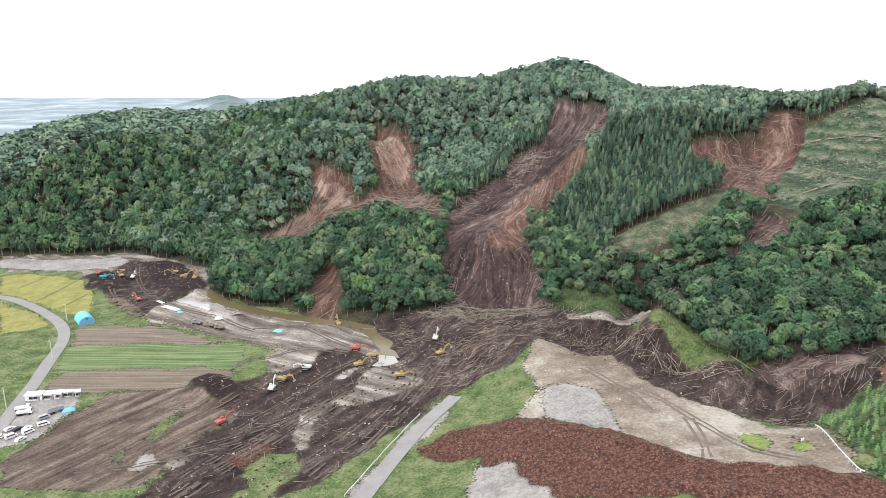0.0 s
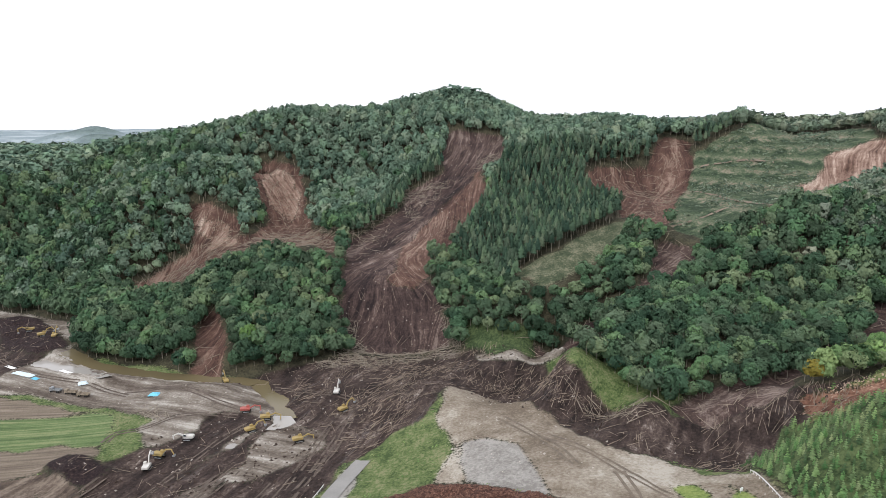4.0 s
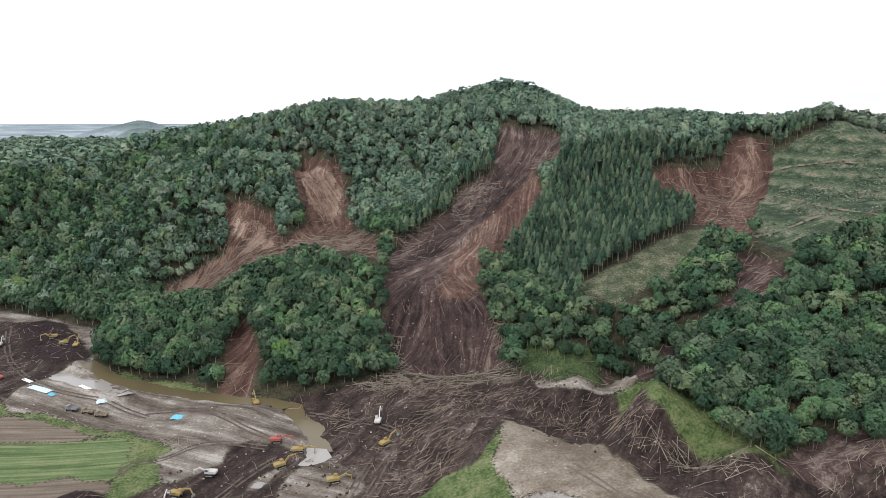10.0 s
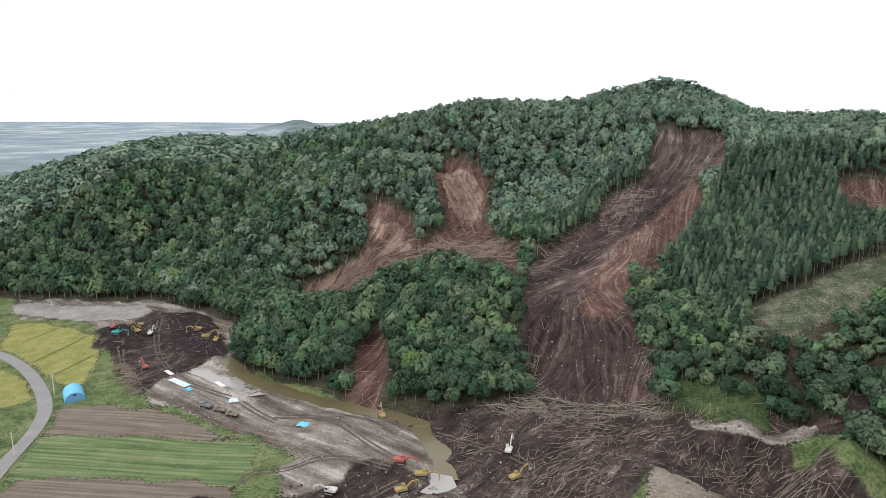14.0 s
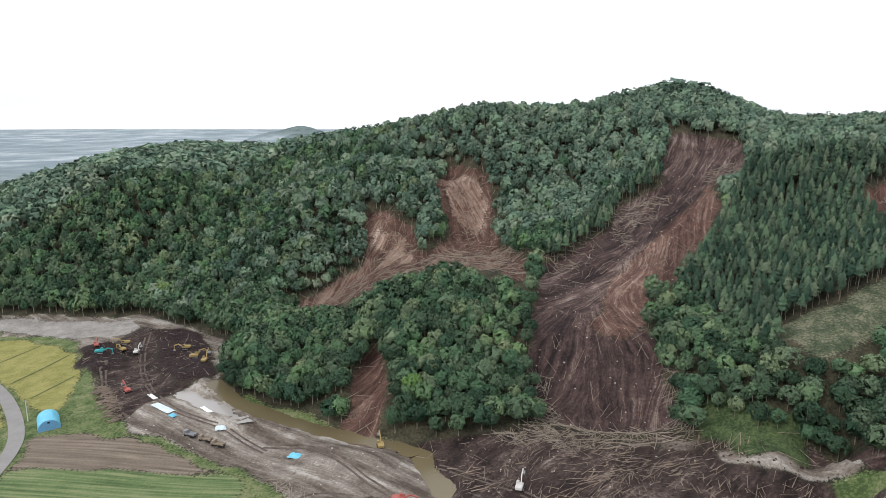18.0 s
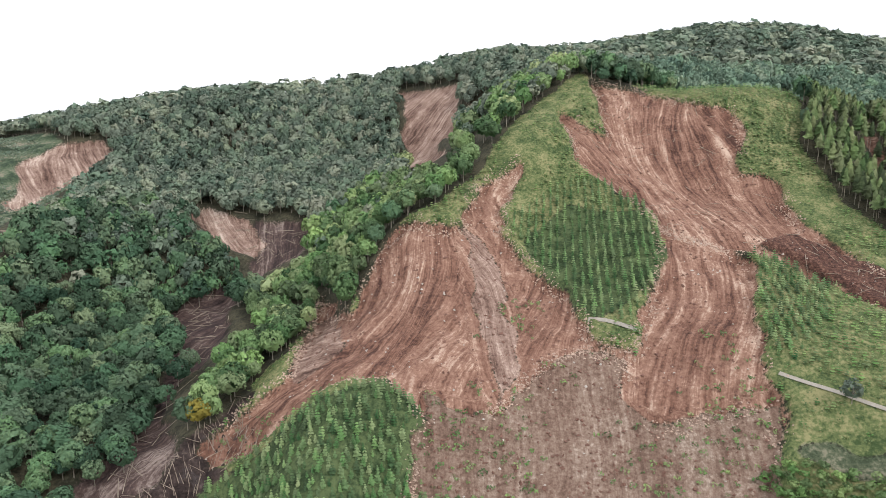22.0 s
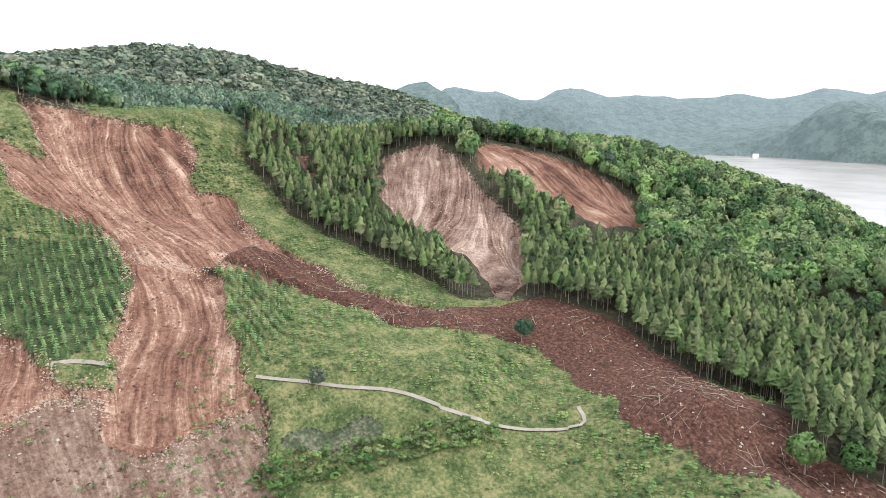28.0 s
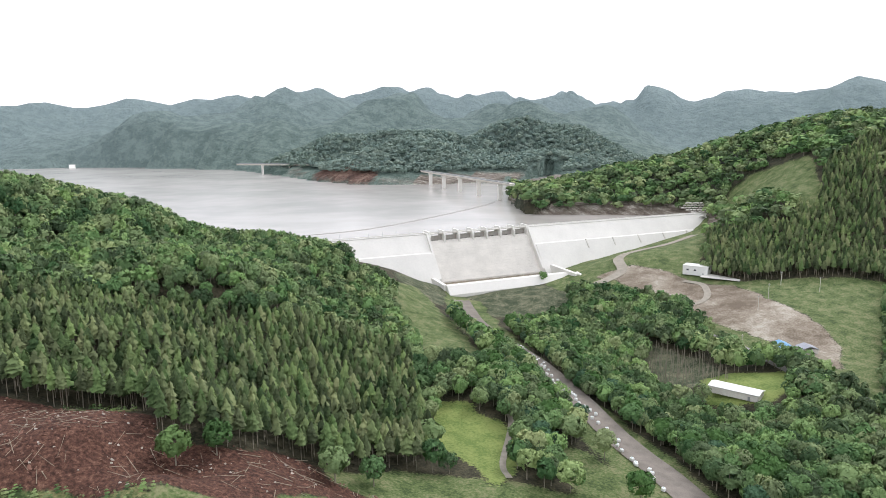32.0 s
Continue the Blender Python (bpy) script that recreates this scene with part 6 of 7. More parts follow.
def ribbon(name, points, width, material, label, category, lift=0.25, level=None, ruts=False, kind="structure", wobble=0.0):
    """A strip laid along a line on the ground."""
    c = smooth_line(points)
    d = np.gradient(c, axis=0)
    d /= np.linalg.norm(d, axis=1, keepdims=True) + 1e-9
    side = np.stack([-d[:, 1], d[:, 0]], 1)
    w = width / 2 * (1 + wobble * rough(np.arange(len(c)) * 3.0, 0 * c[:, 0], 12, 19))
    cols = [c + side * (w * k)[:, None] for k in (-1, -0.42, 0.42, 1)]
    z = np.stack([ground_z(q[:, 0], q[:, 1]) for q in cols], 1)
    z = np.repeat(level[:, None], 4, 1) if level is not None else np.maximum(z, z.mean(1, keepdims=True) - 0.3)
    for _ in range(3):
        z[1:-1] = (z[:-2] + 2 * z[1:-1] + z[2:]) / 4
    v = np.stack([np.concatenate([q, z[:, k : k + 1] + lift], 1) for k, q in enumerate(cols)], 1)
    i = np.arange(len(c) * 4).reshape(-1, 4)
    f = np.stack([i[:-1, :-1], i[:-1, 1:], i[1:, 1:], i[1:, :-1]], -1)
    f = (f[:, ::2] if ruts else f).reshape(-1, 4)
    me = quick_mesh(name, v.reshape(-1, 3), f, True)
    me.materials.append(material)
    return tagged(new(name, me), label, category, kind=kind)


ASPHALT = plain("pale_asphalt", (0.27, 0.26, 0.245), 0.9, vary=0.15, scale=0.15)
TRACK = plain("gravel_track", (0.33, 0.30, 0.25), 0.95, vary=0.25, scale=0.3)
MUD_TRACK = plain("mud_track", (0.11, 0.086, 0.070), 0.8, vary=0.6, scale=0.3)
ribbon("road", LANE, 6.5, ASPHALT, "pale grey lane curving past the fields", "road")
river_line = smooth_line(RIVER)
river_rows = np.c_[river_line, np.interp(np.linspace(0, 1, len(river_line)), np.linspace(0, 1, len(RIVER_Z)), RIVER_Z) - 0.55]
ribbon("river", RIVER, 12, RIVER_WATER, "narrow olive-brown river through the silt", "river", 0.0, river_rows[:, 2])
for pond_line, pond_z in zip(PONDS, POND_LEVEL):
    mid = np.mean(pond_line, 0)
    sheet_of("pond", [tuple(mid + (np.array(q) - mid) * 1.02) for q in pond_line], pond_z, MILKY_WATER, "milky shallow pond on the silt flat", "pond")
ribbon("path", [(209, 87), (199, 71), (187, 53), (173, 41), (166, 30), (158, 17), (153, 9), (152, 4), (159, 1)], 1.15, TRACK, "pale gravel path winding over the meadow", "path", 0.32)
ribbon("path", [(233, 143), (232, 137), (228, 127)], 1.9, TRACK, "cut-off stub of the gravel path", "path", 0.35)
ribbon("road", [(92, -415), (65, -339), (21, -261), (-9, -185), (-29, -147), (-47, -112)], 14, plain("river_bed_gravel", (0.21, 0.185, 0.16), vary=0.3, scale=0.2), "straight grey gravel river bed below the dam", "river bed", 0.4)
ribbon("road", [(119, -300), (109, -283), (98, -251), (84, -210)], 5, ASPHALT, "narrow paved forest road", "road", 0.4)
ribbon("road", [(-16, -455), (-37, -474), (-36, -502), (-55, -532), (-84, -566), (-113, -590)], 9, TRACK, "gravel works road climbing to the dam crest", "road", 0.4)
ribbon("road", [(-62, -396), (-82, -396), (-96, -411), (-98, -440), (-85, -454)], 5, TRACK, "gravel drive to the white building", "road", 0.4)
ribbon("road", [(-66, -395), (-81, -340), (-97, -313), (-106, -285), (-113, -255), (-132, -230), (-143, -213)], 5.5, ASPHALT, "pale lane beyond the trees", "road", 0.4)
ribbon("path", [(35, -178), (27, -164), (26, -122), (22, -108)], 2.5, TRACK, "worn footpath beside the lawn", "path", 0.35)
ribbon("road", [(6, 295), (-6, 275), (-17, 250), (-29, 217), (-35, 203)], 7, ASPHALT, "grey concrete ramp up to the levelled pad", "road", 0.3)
for track in (
    [(-238, 476), (-215, 441), (-197, 419), (-177, 404), (-147, 392)],
    [(-238, 525), (-219, 484), (-194, 445), (-168, 418), (-135, 404), (-111, 389)],
    [(-113, 394), (-94, 390), (-76, 378), (-62, 365), (-49, 355)],
    [(-138, 232), (-123, 256), (-111, 280), (-93, 308)],
    [(-98, 222), (-77, 257), (-49, 303)],
    [(-95, 220), (-74, 255), (-45, 301)],
    [(-47, 232), (-25, 270), (-4, 322)],
    [(-52, 236), (-30, 274), (-10, 324), (2, 350)],
    [(-110, 250), (-92, 262), (-70, 280), (-50, 300)],
    [(-60, 235), (-45, 262), (-30, 290)],
    [(-140, 235), (-110, 246), (-84, 262)],
    [(-3, 327), (3, 337), (4, 353), (-6, 362), (-21, 372), (-37, 382), (-52, 386)],
    [(-106, 334), (-103, 342), (-92, 345), (-80, 354), (-66, 354), (-51, 350)],
    [(-237, 476), (-219, 447), (-197, 420), (-178, 401)],
    [(-33, 252), (-21, 280), (-6, 311), (2, 332)],
    [(-88, 271), (-70, 303), (-53, 332), (-40, 345)],
    [(-101, 229), (-87, 252), (-73, 271), (-58, 292)],
):
    ribbon("vehicle_track", track, 3.0, MUD_TRACK, "twin ruts of digging machines in the mud", "track", 0.12, ruts=True, wobble=0.25)
PAD_TRACK = plain("packed_earth", (0.17, 0.138, 0.108), 0.95, vary=0.35, scale=0.3)
for track in ([(93, 241), (91, 221), (88, 208)], [(77, 277), (88, 257), (96, 237), (103, 216), (116, 197)], [(65, 299), (76, 271), (80, 248)]):
    ribbon("vehicle_track", track, 3.2, PAD_TRACK, "twin wheel ruts across the levelled pad", "track", 0.12, ruts=True, wobble=0.3)
STREAK = plain("bare_track", (0.21, 0.165, 0.125), 0.95, vary=0.5, scale=0.3)
for bench, width in (([(266, 540), (276, 506), (276, 457), (278, 429)], 3.0), ([(216, 454), (239, 456), (261, 463), (273, 453)], 2.4), ([(289, 569), (318, 550), (340, 535)], 2.6)):
    ribbon("path", bench, width, STREAK, "bare earth track across the terraces", "path", 0.3, wobble=0.4)
BUND = plain("paddy_bund", (0.075, 0.095, 0.035), vary=0.3)
for bund in ([(-309, 485), (-302, 512)], [(-276, 451), (-269, 492)], [(-249, 431), (-245, 461)]):
    ribbon("paddy_bund", bund, 0.9, BUND, "low dark green bund between rice paddies", "bund", 0.14)


# ---- building blocks for made things ----
def part(name, bm, material, parent, label=""):
    me = bpy.data.meshes.new(name)
    bm.normal_update()
    bm.to_mesh(me)
    bm.free()
    me.materials.append(material)
    ob = new(name, me)
    ob.parent = parent
    return tagged(ob, label)


def thing(name, label, category, m=None, group=""):
    ob = new(name)
    if m is not None:
        ob.matrix_basis = m
    return tagged(ob, label, category, group)


def box(size, at=(0, 0, 0), turn=(0, 0, 0), bevel=0.0, bm=None):
    bm = bm or bmesh.new()
    made = bmesh.ops.create_cube(bm, size=1.0, matrix=pose(*at, *turn) @ Matrix.Diagonal((*size, 1)))
    if bevel:
        edges = list({e for v in made["verts"] for e in v.link_edges})
        bmesh.ops.bevel(bm, geom=edges, offset=bevel, segments=2, affect="EDGES", profile=0.6)
    return bm


def tube(r0, r1, length, at=(0, 0, 0), turn=(0, 0, 0), sides=10, bm=None):
    bm = bm or bmesh.new()
    bmesh.ops.create_cone(bm, cap_ends=True, segments=sides, radius1=r0, radius2=r1, depth=length, matrix=pose(*at, *turn))
    return bm


def prism(profile, lo, hi, along="x", bm=None):
    """A profile of (a, b) pairs drawn out between lo and hi along an axis; b is up."""
    bm = bm or bmesh.new()
    put = {"x": lambda s, a, b: (s, a, b), "y": lambda s, a, b: (a, s, b)}[along]
    ends = [[bm.verts.new(put(s, a, b)) for a, b in profile] for s in (lo, hi)]
    bm.faces.new(ends[0])
    bm.faces.new(ends[1][::-1])
    for k in range(len(profile)):
        j = (k + 1) % len(profile)
        bm.faces.new([ends[0][k], ends[1][k], ends[1][j], ends[0][j]])
    bmesh.ops.recalc_face_normals(bm, faces=bm.faces)
    return bm


CONCRETE = plain("pale_concrete", (0.74, 0.72, 0.68), 0.85, vary=0.08, scale=0.05)
CONCRETE_WORN = plain("worn_concrete", (0.66, 0.63, 0.58), 0.85, vary=0.16, scale=0.08)
CONCRETE_DARK = plain("stained_concrete", (0.36, 0.34, 0.31), 0.85, vary=0.2, scale=0.3)
WHITE = plain("white_paint", (0.78, 0.78, 0.76), 0.5, vary=0.06)
BLUE_ROOF = plain("blue_sheet_roof", (0.16, 0.36, 0.58), 0.45, vary=0.12)
GREY_ROOF = plain("grey_sheet_roof", (0.32, 0.33, 0.38), 0.5, vary=0.12)
STEEL = plain("grey_steel", (0.33, 0.34, 0.35), 0.5, 0.4, vary=0.15)
GLASS = plain("dark_glass", (0.03, 0.04, 0.05), 0.1, vary=0.1)
TARP = plain("blue_tarpaulin", (0.18, 0.55, 0.72), 0.5, vary=0.2, scale=0.8)
TARP_PALE = plain("pale_tarpaulin", (0.62, 0.72, 0.76), 0.5, vary=0.15, scale=0.5)

# ---- the dam ----
dam = thing("dam", "long white concrete dam with a gated spillway", "dam", pose(247, -400, 0, 0, 0, -144.24))
BODY = [(4, 51), (-4, 51), (-16, 37.2), (-19, 36.8), (-38, 11), (-38, -5), (40, -5), (34, 28)]
part("embankment", prism(BODY, -25, 136), CONCRETE, dam)
part("embankment", prism(BODY, 243, 500), CONCRETE, dam)
for s0 in (150, 300, 332, 364, 396, 428):
    if s0 > 243:
        part("buttress", box((1.2, 9, 1.0), (s0, -21.5, 33.6), (53, 0, 0)), CONCRETE_WORN, dam)
part("spillway_body", prism([(3, 44), (-5, 45.5), (-8, 43.4), (-32, 12.4), (-32, -5), (40, -5), (30, 28)], 138, 241), CONCRETE_WORN, dam)
for k in range(12):
    a = k / 12
    part("slab", box((101, 3.16, 0.5), (189.5, -8.9 - 23.0 * (a + 0.04), 42.4 - 29.7 * (a + 0.04)), (52.2, 0, 0), 0.12), CONCRETE_WORN, dam)
for s0 in (137, 242):
    part("side_wall", prism([(4, 52.5), (-6, 52.5), (-34, 16.5), (-34, 8), (4, 8)], s0 - 1.0, s0 + 1.0), CONCRETE, dam)
for k in range(8):
    s0 = 139 + k * 14.5
    part("pier", prism([(5, 54), (-5.5, 54), (-8, 49), (-8, 43), (5, 43)], s0 - 0.8, s0 + 0.8), CONCRETE, dam)
    if k < 7:
        part("gate", box((12.6, 0.5, 4.0), (s0 + 7.25, -2.5, 47.6)), CONCRETE_DARK, dam, "dark steel spillway gate")
        part("gate_beam", box((12.9, 1.0, 0.8), (s0 + 7.25, -4.5, 51.6)), CONCRETE_WORN, dam)
part("crest_road", box((525, 7.0, 0.3), (237, 0.6, 51.2)), plain("crest_paving", (0.55, 0.54, 0.51), vary=0.1), dam)
part("parapet", box((525, 0.4, 1.0), (237, -3.7, 51.6)), CONCRETE, dam)
part("parapet", box((525, 0.4, 1.0), (237, 4.4, 51.6)), CONCRETE, dam)
part("basin_floor", box((106, 30, 3), (190, -46, 10.0)), CONCRETE_DARK, dam)
part("basin_water", box((103, 26, 0.3), (190, -46, 11.8)), RIVER_WATER, dam, "brown still water")
part("end_sill", prism([(-58, 16.5), (-62, 16), (-68, 9.5), (-68, 0), (-58, 0)], 130, 250), CONCRETE, dam)
part("wing_wall", prism([(-34, 19), (-74, 17.5), (-74, 1), (-34, 1)], 249, 252.5), CONCRETE, dam)
part("wing_wall", prism([(-34, 18), (-60, 16.5), (-60, 1), (-34, 1)], 128, 131), CONCRETE, dam)
part("wing_block", box((14, 10, 14), (257, -70, 10), (0, 0, 20)), CONCRETE, dam)
for k in range(9):
    part("lamp_post", tube(0.12, 0.1, 4.0, (20 + k * 13, 3.6, 53.2), sides=6), STEEL, dam)


def building(name, label, category, at, turn, size, roof, pitch=0.0, wall=WHITE, windows=(), door=True):
    """A plain walled building with a roof slab or ridge, windows and a door. size: length, depth, height."""
    lx, ly, h = size
    b = thing(name, label, category, pose(at[0], at[1], float(ground_z(at[0], at[1])) - 0.2, 0, 0, turn))
    part("wall", box((lx, ly, h), (0, 0, h / 2), bevel=0.05), wall, b)
    if pitch:
        part("roof", prism([(-ly / 2 - 0.5, h - 0.05), (0, h + pitch), (ly / 2 + 0.5, h - 0.05), (ly / 2 + 0.5, h + 0.12), (0, h + pitch + 0.22), (-ly / 2 - 0.5, h + 0.12)], -lx / 2 - 0.5, lx / 2 + 0.5), roof, b)
    else:
        part("roof", box((lx + 0.6, ly + 0.6, 0.35), (0, 0, h + 0.17), bevel=0.06), roof, b)
    for wx, side in windows:
        w = part("window", box((1.7, 0.12, 1.1), (wx, side * (ly / 2 + 0.03), h * 0.58)), GLASS, b)
        part("sill", box((1.9, 0.2, 0.1), (wx, side * (ly / 2 + 0.06), h * 0.58 - 0.6)), STEEL, w)
    if door:
        part("door", box((1.2, 0.12, 2.1), (lx * 0.32, ly / 2 + 0.03, 1.15)), STEEL, b)
        part("door", box((1.2, 0.12, 2.1), (lx * 0.32, -ly / 2 - 0.03, 1.15)), STEEL, b)
    return b


building("pump_house", "white flat-roofed block building on a concrete yard", "building", (-97, -466), 155, (20, 11, 7.5), WHITE, windows=((-6, -1), (0, -1), (-6, 1), (0, 1)))
building("control_house", "white square control house on the dam crest", "building", (52, -572), 36, (12, 11, 9), WHITE, windows=((-2, 1), (2, 1)))
building("shed", "low shed with a blue sheet-metal roof", "shed", (-121, -300), 100, (11, 8, 3.4), BLUE_ROOF, 1.6, CONCRETE_WORN, ((-3, 1), (-3, -1)))
building("shed", "low shed with a grey sheet-metal roof", "shed", (-133, -296), 100, (8, 9, 3.2), GREY_ROOF, 1.6, CONCRETE_WORN, ((-2, 1),))
building("storehouse", "long low storehouse with a white roof among trees", "building", (-80, -226), 150, (24, 9, 3.6), WHITE, 0.9, CONCRETE_WORN, ((-7, 1), (0, 1)))
tagged(new("concrete_yard", box((30, 16, 0.6), (-114, -452, float(ground_z(-114, -452)) + 0.4), (0, 0, 155), 0.1).to_mesh(bpy.data.meshes.new("concrete_yard")) or bpy.data.meshes["concrete_yard"]), "pale concrete yard beside the white building", "yard", kind="structure")
bpy.data.meshes["concrete_yard"].materials.append(CONCRETE)

# ---- bridges over the reservoir ----
def bridge(label, a, b, z, piers, width, depth):
    (ax, ay), (bx, by) = a, b
    length = math.hypot(bx - ax, by - ay)
    br = thing("bridge", label, "bridge", pose(ax, ay, z, 0, 0, math.degrees(math.atan2(by - ay, bx - ax))))
    part("deck", prism([(-width / 2, 0), (width / 2, 0), (width / 2, -0.6), (width * 0.28, -depth), (-width * 0.28, -depth), (-width / 2, -0.6)], 0, length), CONCRETE_WORN, br)
    for side in (-1, 1):
        part("railing", box((length, 0.25, 1.1), (length / 2, side * (width / 2 - 0.2), 0.55)), STEEL, br)
    for k in piers:
        p = part("pier", box((3.2, 6.0, 24), (length * k, 0, -depth - 12), bevel=0.4), CONCRETE, br)
        part("pier_cap", box((4.2, 8.5, 1.6), (length * k, 0, -depth - 0.8), bevel=0.2), CONCRETE, p)
    return br


bridge("slender concrete road bridge crossing the reservoir arm", (292, -1166), (90, -825), 72, (0.12, 0.3, 0.5, 0.7, 0.9), 9, 3.0)
bridge("short pale concrete bridge on the far shore", (838, -1495), (600, -1459), 72, (0.3, 0.62), 10, 3.5)
chute = thing("inlet_chute", "white concrete inlet chute on the far shore", "chute", pose(1560, -1810, 52, 0, 0, -141))
part("channel", prism([(-24, -7), (24, 3), (24, 5), (-24, -5)], -8, 8), CONCRETE, chute)
part("side_wall", prism([(-24, -6), (24, 4), (24, 7), (-24, -3)], -9, -8), CONCRETE, chute)
part("side_wall", prism([(-24, -6), (24, 4), (24, 7), (-24, -3)], 8, 9), CONCRETE, chute)

# ---- tunnel mouth in its retaining grid ----
tz = float(ground_z(-131, -668))
tunnel = thing("tunnel_portal", "concrete tunnel mouth under a retaining grid", "tunnel", pose(-131, -668, tz, 0, 0, 8))
ring = bmesh.new()
arch = [(5.5 * math.cos(a), 2 + 5.0 * math.sin(a)) for a in np.linspace(0, math.pi, 13)]
inner = [(4.2 * math.cos(a), 2 + 3.8 * math.sin(a)) for a in np.linspace(0, math.pi, 13)]
for k in range(12):
    quad = [arch[k], arch[k + 1], inner[k + 1], inner[k]]
    prism(quad, -3, 6, "y", ring)
prism([(4.2, -1), (5.5, -1), (5.5, 2), (4.2, 2)], -3, 6, "y", ring)
prism([(-5.5, -1), (-4.2, -1), (-4.2, 2), (-5.5, 2)], -3, 6, "y", ring)
part("arch", ring, CONCRETE, tunnel)
# Dark slab inside the arch stands in for the bore's shade.
part("bore_shade_slab", box((8.2, 1, 6), (0, -4, 2)), GLASS, tunnel)
for r in range(5):
    for c in range(9 - abs(r - 2)):
        part("grid_block", box((3.2, 0.8, 1.7), (-16 + c * 3.9 + r * 0.9, -8 - r * 2.2, 9 + r * 2.3), (-45, 0, 0), 0.1), CONCRETE_WORN, tunnel)

# ---- utility poles ----
def utility_pole(at, h):
    p = thing("utility_pole", "grey concrete utility pole with a cross arm", "pole", pose(at[0], at[1], float(ground_z(*at)) - 0.3), "utility poles")
    part("post", tube(0.2, 0.13, h, (0, 0, h / 2), sides=8), CONCRETE_WORN, p)
    part("cross_arm", box((1.8, 0.12, 0.14), (0, 0, h - 0.8)), STEEL, p)
    for x in (-0.8, 0, 0.8):
        part("insulator", tube(0.06, 0.05, 0.25, (x, 0, h - 0.6), sides=6), WHITE, p)


for at in ((-150, -421), (-135, -394), (-122, -367), (-172, -405), (-98, -300), (-197, 288), (-207, 345), (-230, 404), (-119, -262)):
    utility_pole(at, 11)


# ---- machines, cars and huts in the valley ----
YELLOW = plain("machine_yellow", (0.37, 0.275, 0.11), 0.5, vary=0.2)
TEAL = plain("machine_teal", (0.05, 0.36, 0.36), 0.5, vary=0.2)
RED = plain("machine_red", (0.42, 0.12, 0.10), 0.5, vary=0.2)
PALE = plain("machine_white", (0.60, 0.58, 0.54), 0.5, vary=0.15)
RUBBER = plain("black_rubber", (0.025, 0.024, 0.022), 0.85)


def excavator(label, paint, at, turn, lift):
    """A crawler excavator; lift: how far the boom is raised, in degrees."""
    e = thing("excavator", label, "excavator", pose(at[0], at[1], float(ground_z(*at)) - 0.05, 0, 0, turn), "excavators in the valley")
    for side in (-1, 1):
        loop = [(-2.1, 0.45), (-1.8, 0.08), (1.8, 0.08), (2.1, 0.45), (1.8, 0.92), (-1.8, 0.92)]
        t = part("track", prism([(a, b) for a, b in loop], side * 1.25 - 0.3, side * 1.25 + 0.3, "y"), RUBBER, e)
        part("track_frame", box((3.0, 0.7, 0.4), (0, side * 1.25, 0.5), bevel=0.08), STEEL, t)
    part("turntable", tube(0.85, 0.85, 0.35, (0, 0, 1.05), sides=14), STEEL, e)
    part("body", prism([(-2.5, 1.25), (1.7, 1.25), (1.7, 2.0), (0.2, 2.3), (-2.3, 2.3), (-2.6, 1.9)], -1.3, 1.3, "y"), paint, e)
    part("counterweight", box((0.8, 2.5, 1.0), (-2.5, 0, 1.75), bevel=0.2), paint, e)
    cab = part("cab", prism([(0.0, 2.0), (1.65, 1.6), (1.65, 2.5), (1.25, 3.05), (0.0, 3.05)], 0.35, 1.3, "y"), paint, e)
    part("window", prism([(0.25, 2.25), (1.5, 2.25), (1.5, 2.5), (1.2, 2.92), (0.25, 2.92)], 1.28, 1.34, "y"), GLASS, cab)
    part("windscreen", box((0.06, 0.8, 0.9), (1.6, 0.82, 2.35), (0, -12, 0)), GLASS, cab)
    a = radians(lift)
    root = Vector((1.3, -0.3, 1.8))
    knee = root + Vector((math.cos(a) * 3.0, 0, math.sin(a) * 3.0))
    elbow = knee + Vector((math.cos(a - 0.75) * 2.7, 0, math.sin(a - 0.75) * 2.7))
    hand_end = elbow + Vector((math.cos(a - 2.0) * 2.6, 0, math.sin(a - 2.0) * 2.6))

    def bar(name, p, q, w):
        mid, d = (p + q) / 2, q - p
        return part(name, box((d.length + w * 0.5, 0.42, w), mid, (0, -math.degrees(math.atan2(d.z, d.x)), 0), 0.06), paint, e)

    bar("lower_boom", root, knee, 0.6)
    bar("upper_boom", knee, elbow, 0.52)
    bar("stick", elbow, hand_end, 0.42)
    part("cylinder", tube(0.1, 0.1, 2.6, (root + knee) / 2 + Vector((0.3, 0, -0.45)), (0, 90 - lift, 0), 6), STEEL, e)
    part("bucket", prism([(hand_end.x - 0.5, hand_end.z - 0.9), (hand_end.x + 0.5, hand_end.z - 0.5), (hand_end.x + 0.35, hand_end.z + 0.25), (hand_end.x - 0.25, hand_end.z + 0.2), (hand_end.x - 0.75, hand_end.z - 0.3)], -0.85, 0.25, "y"), STEEL, e, "steel digging bucket")
    return e


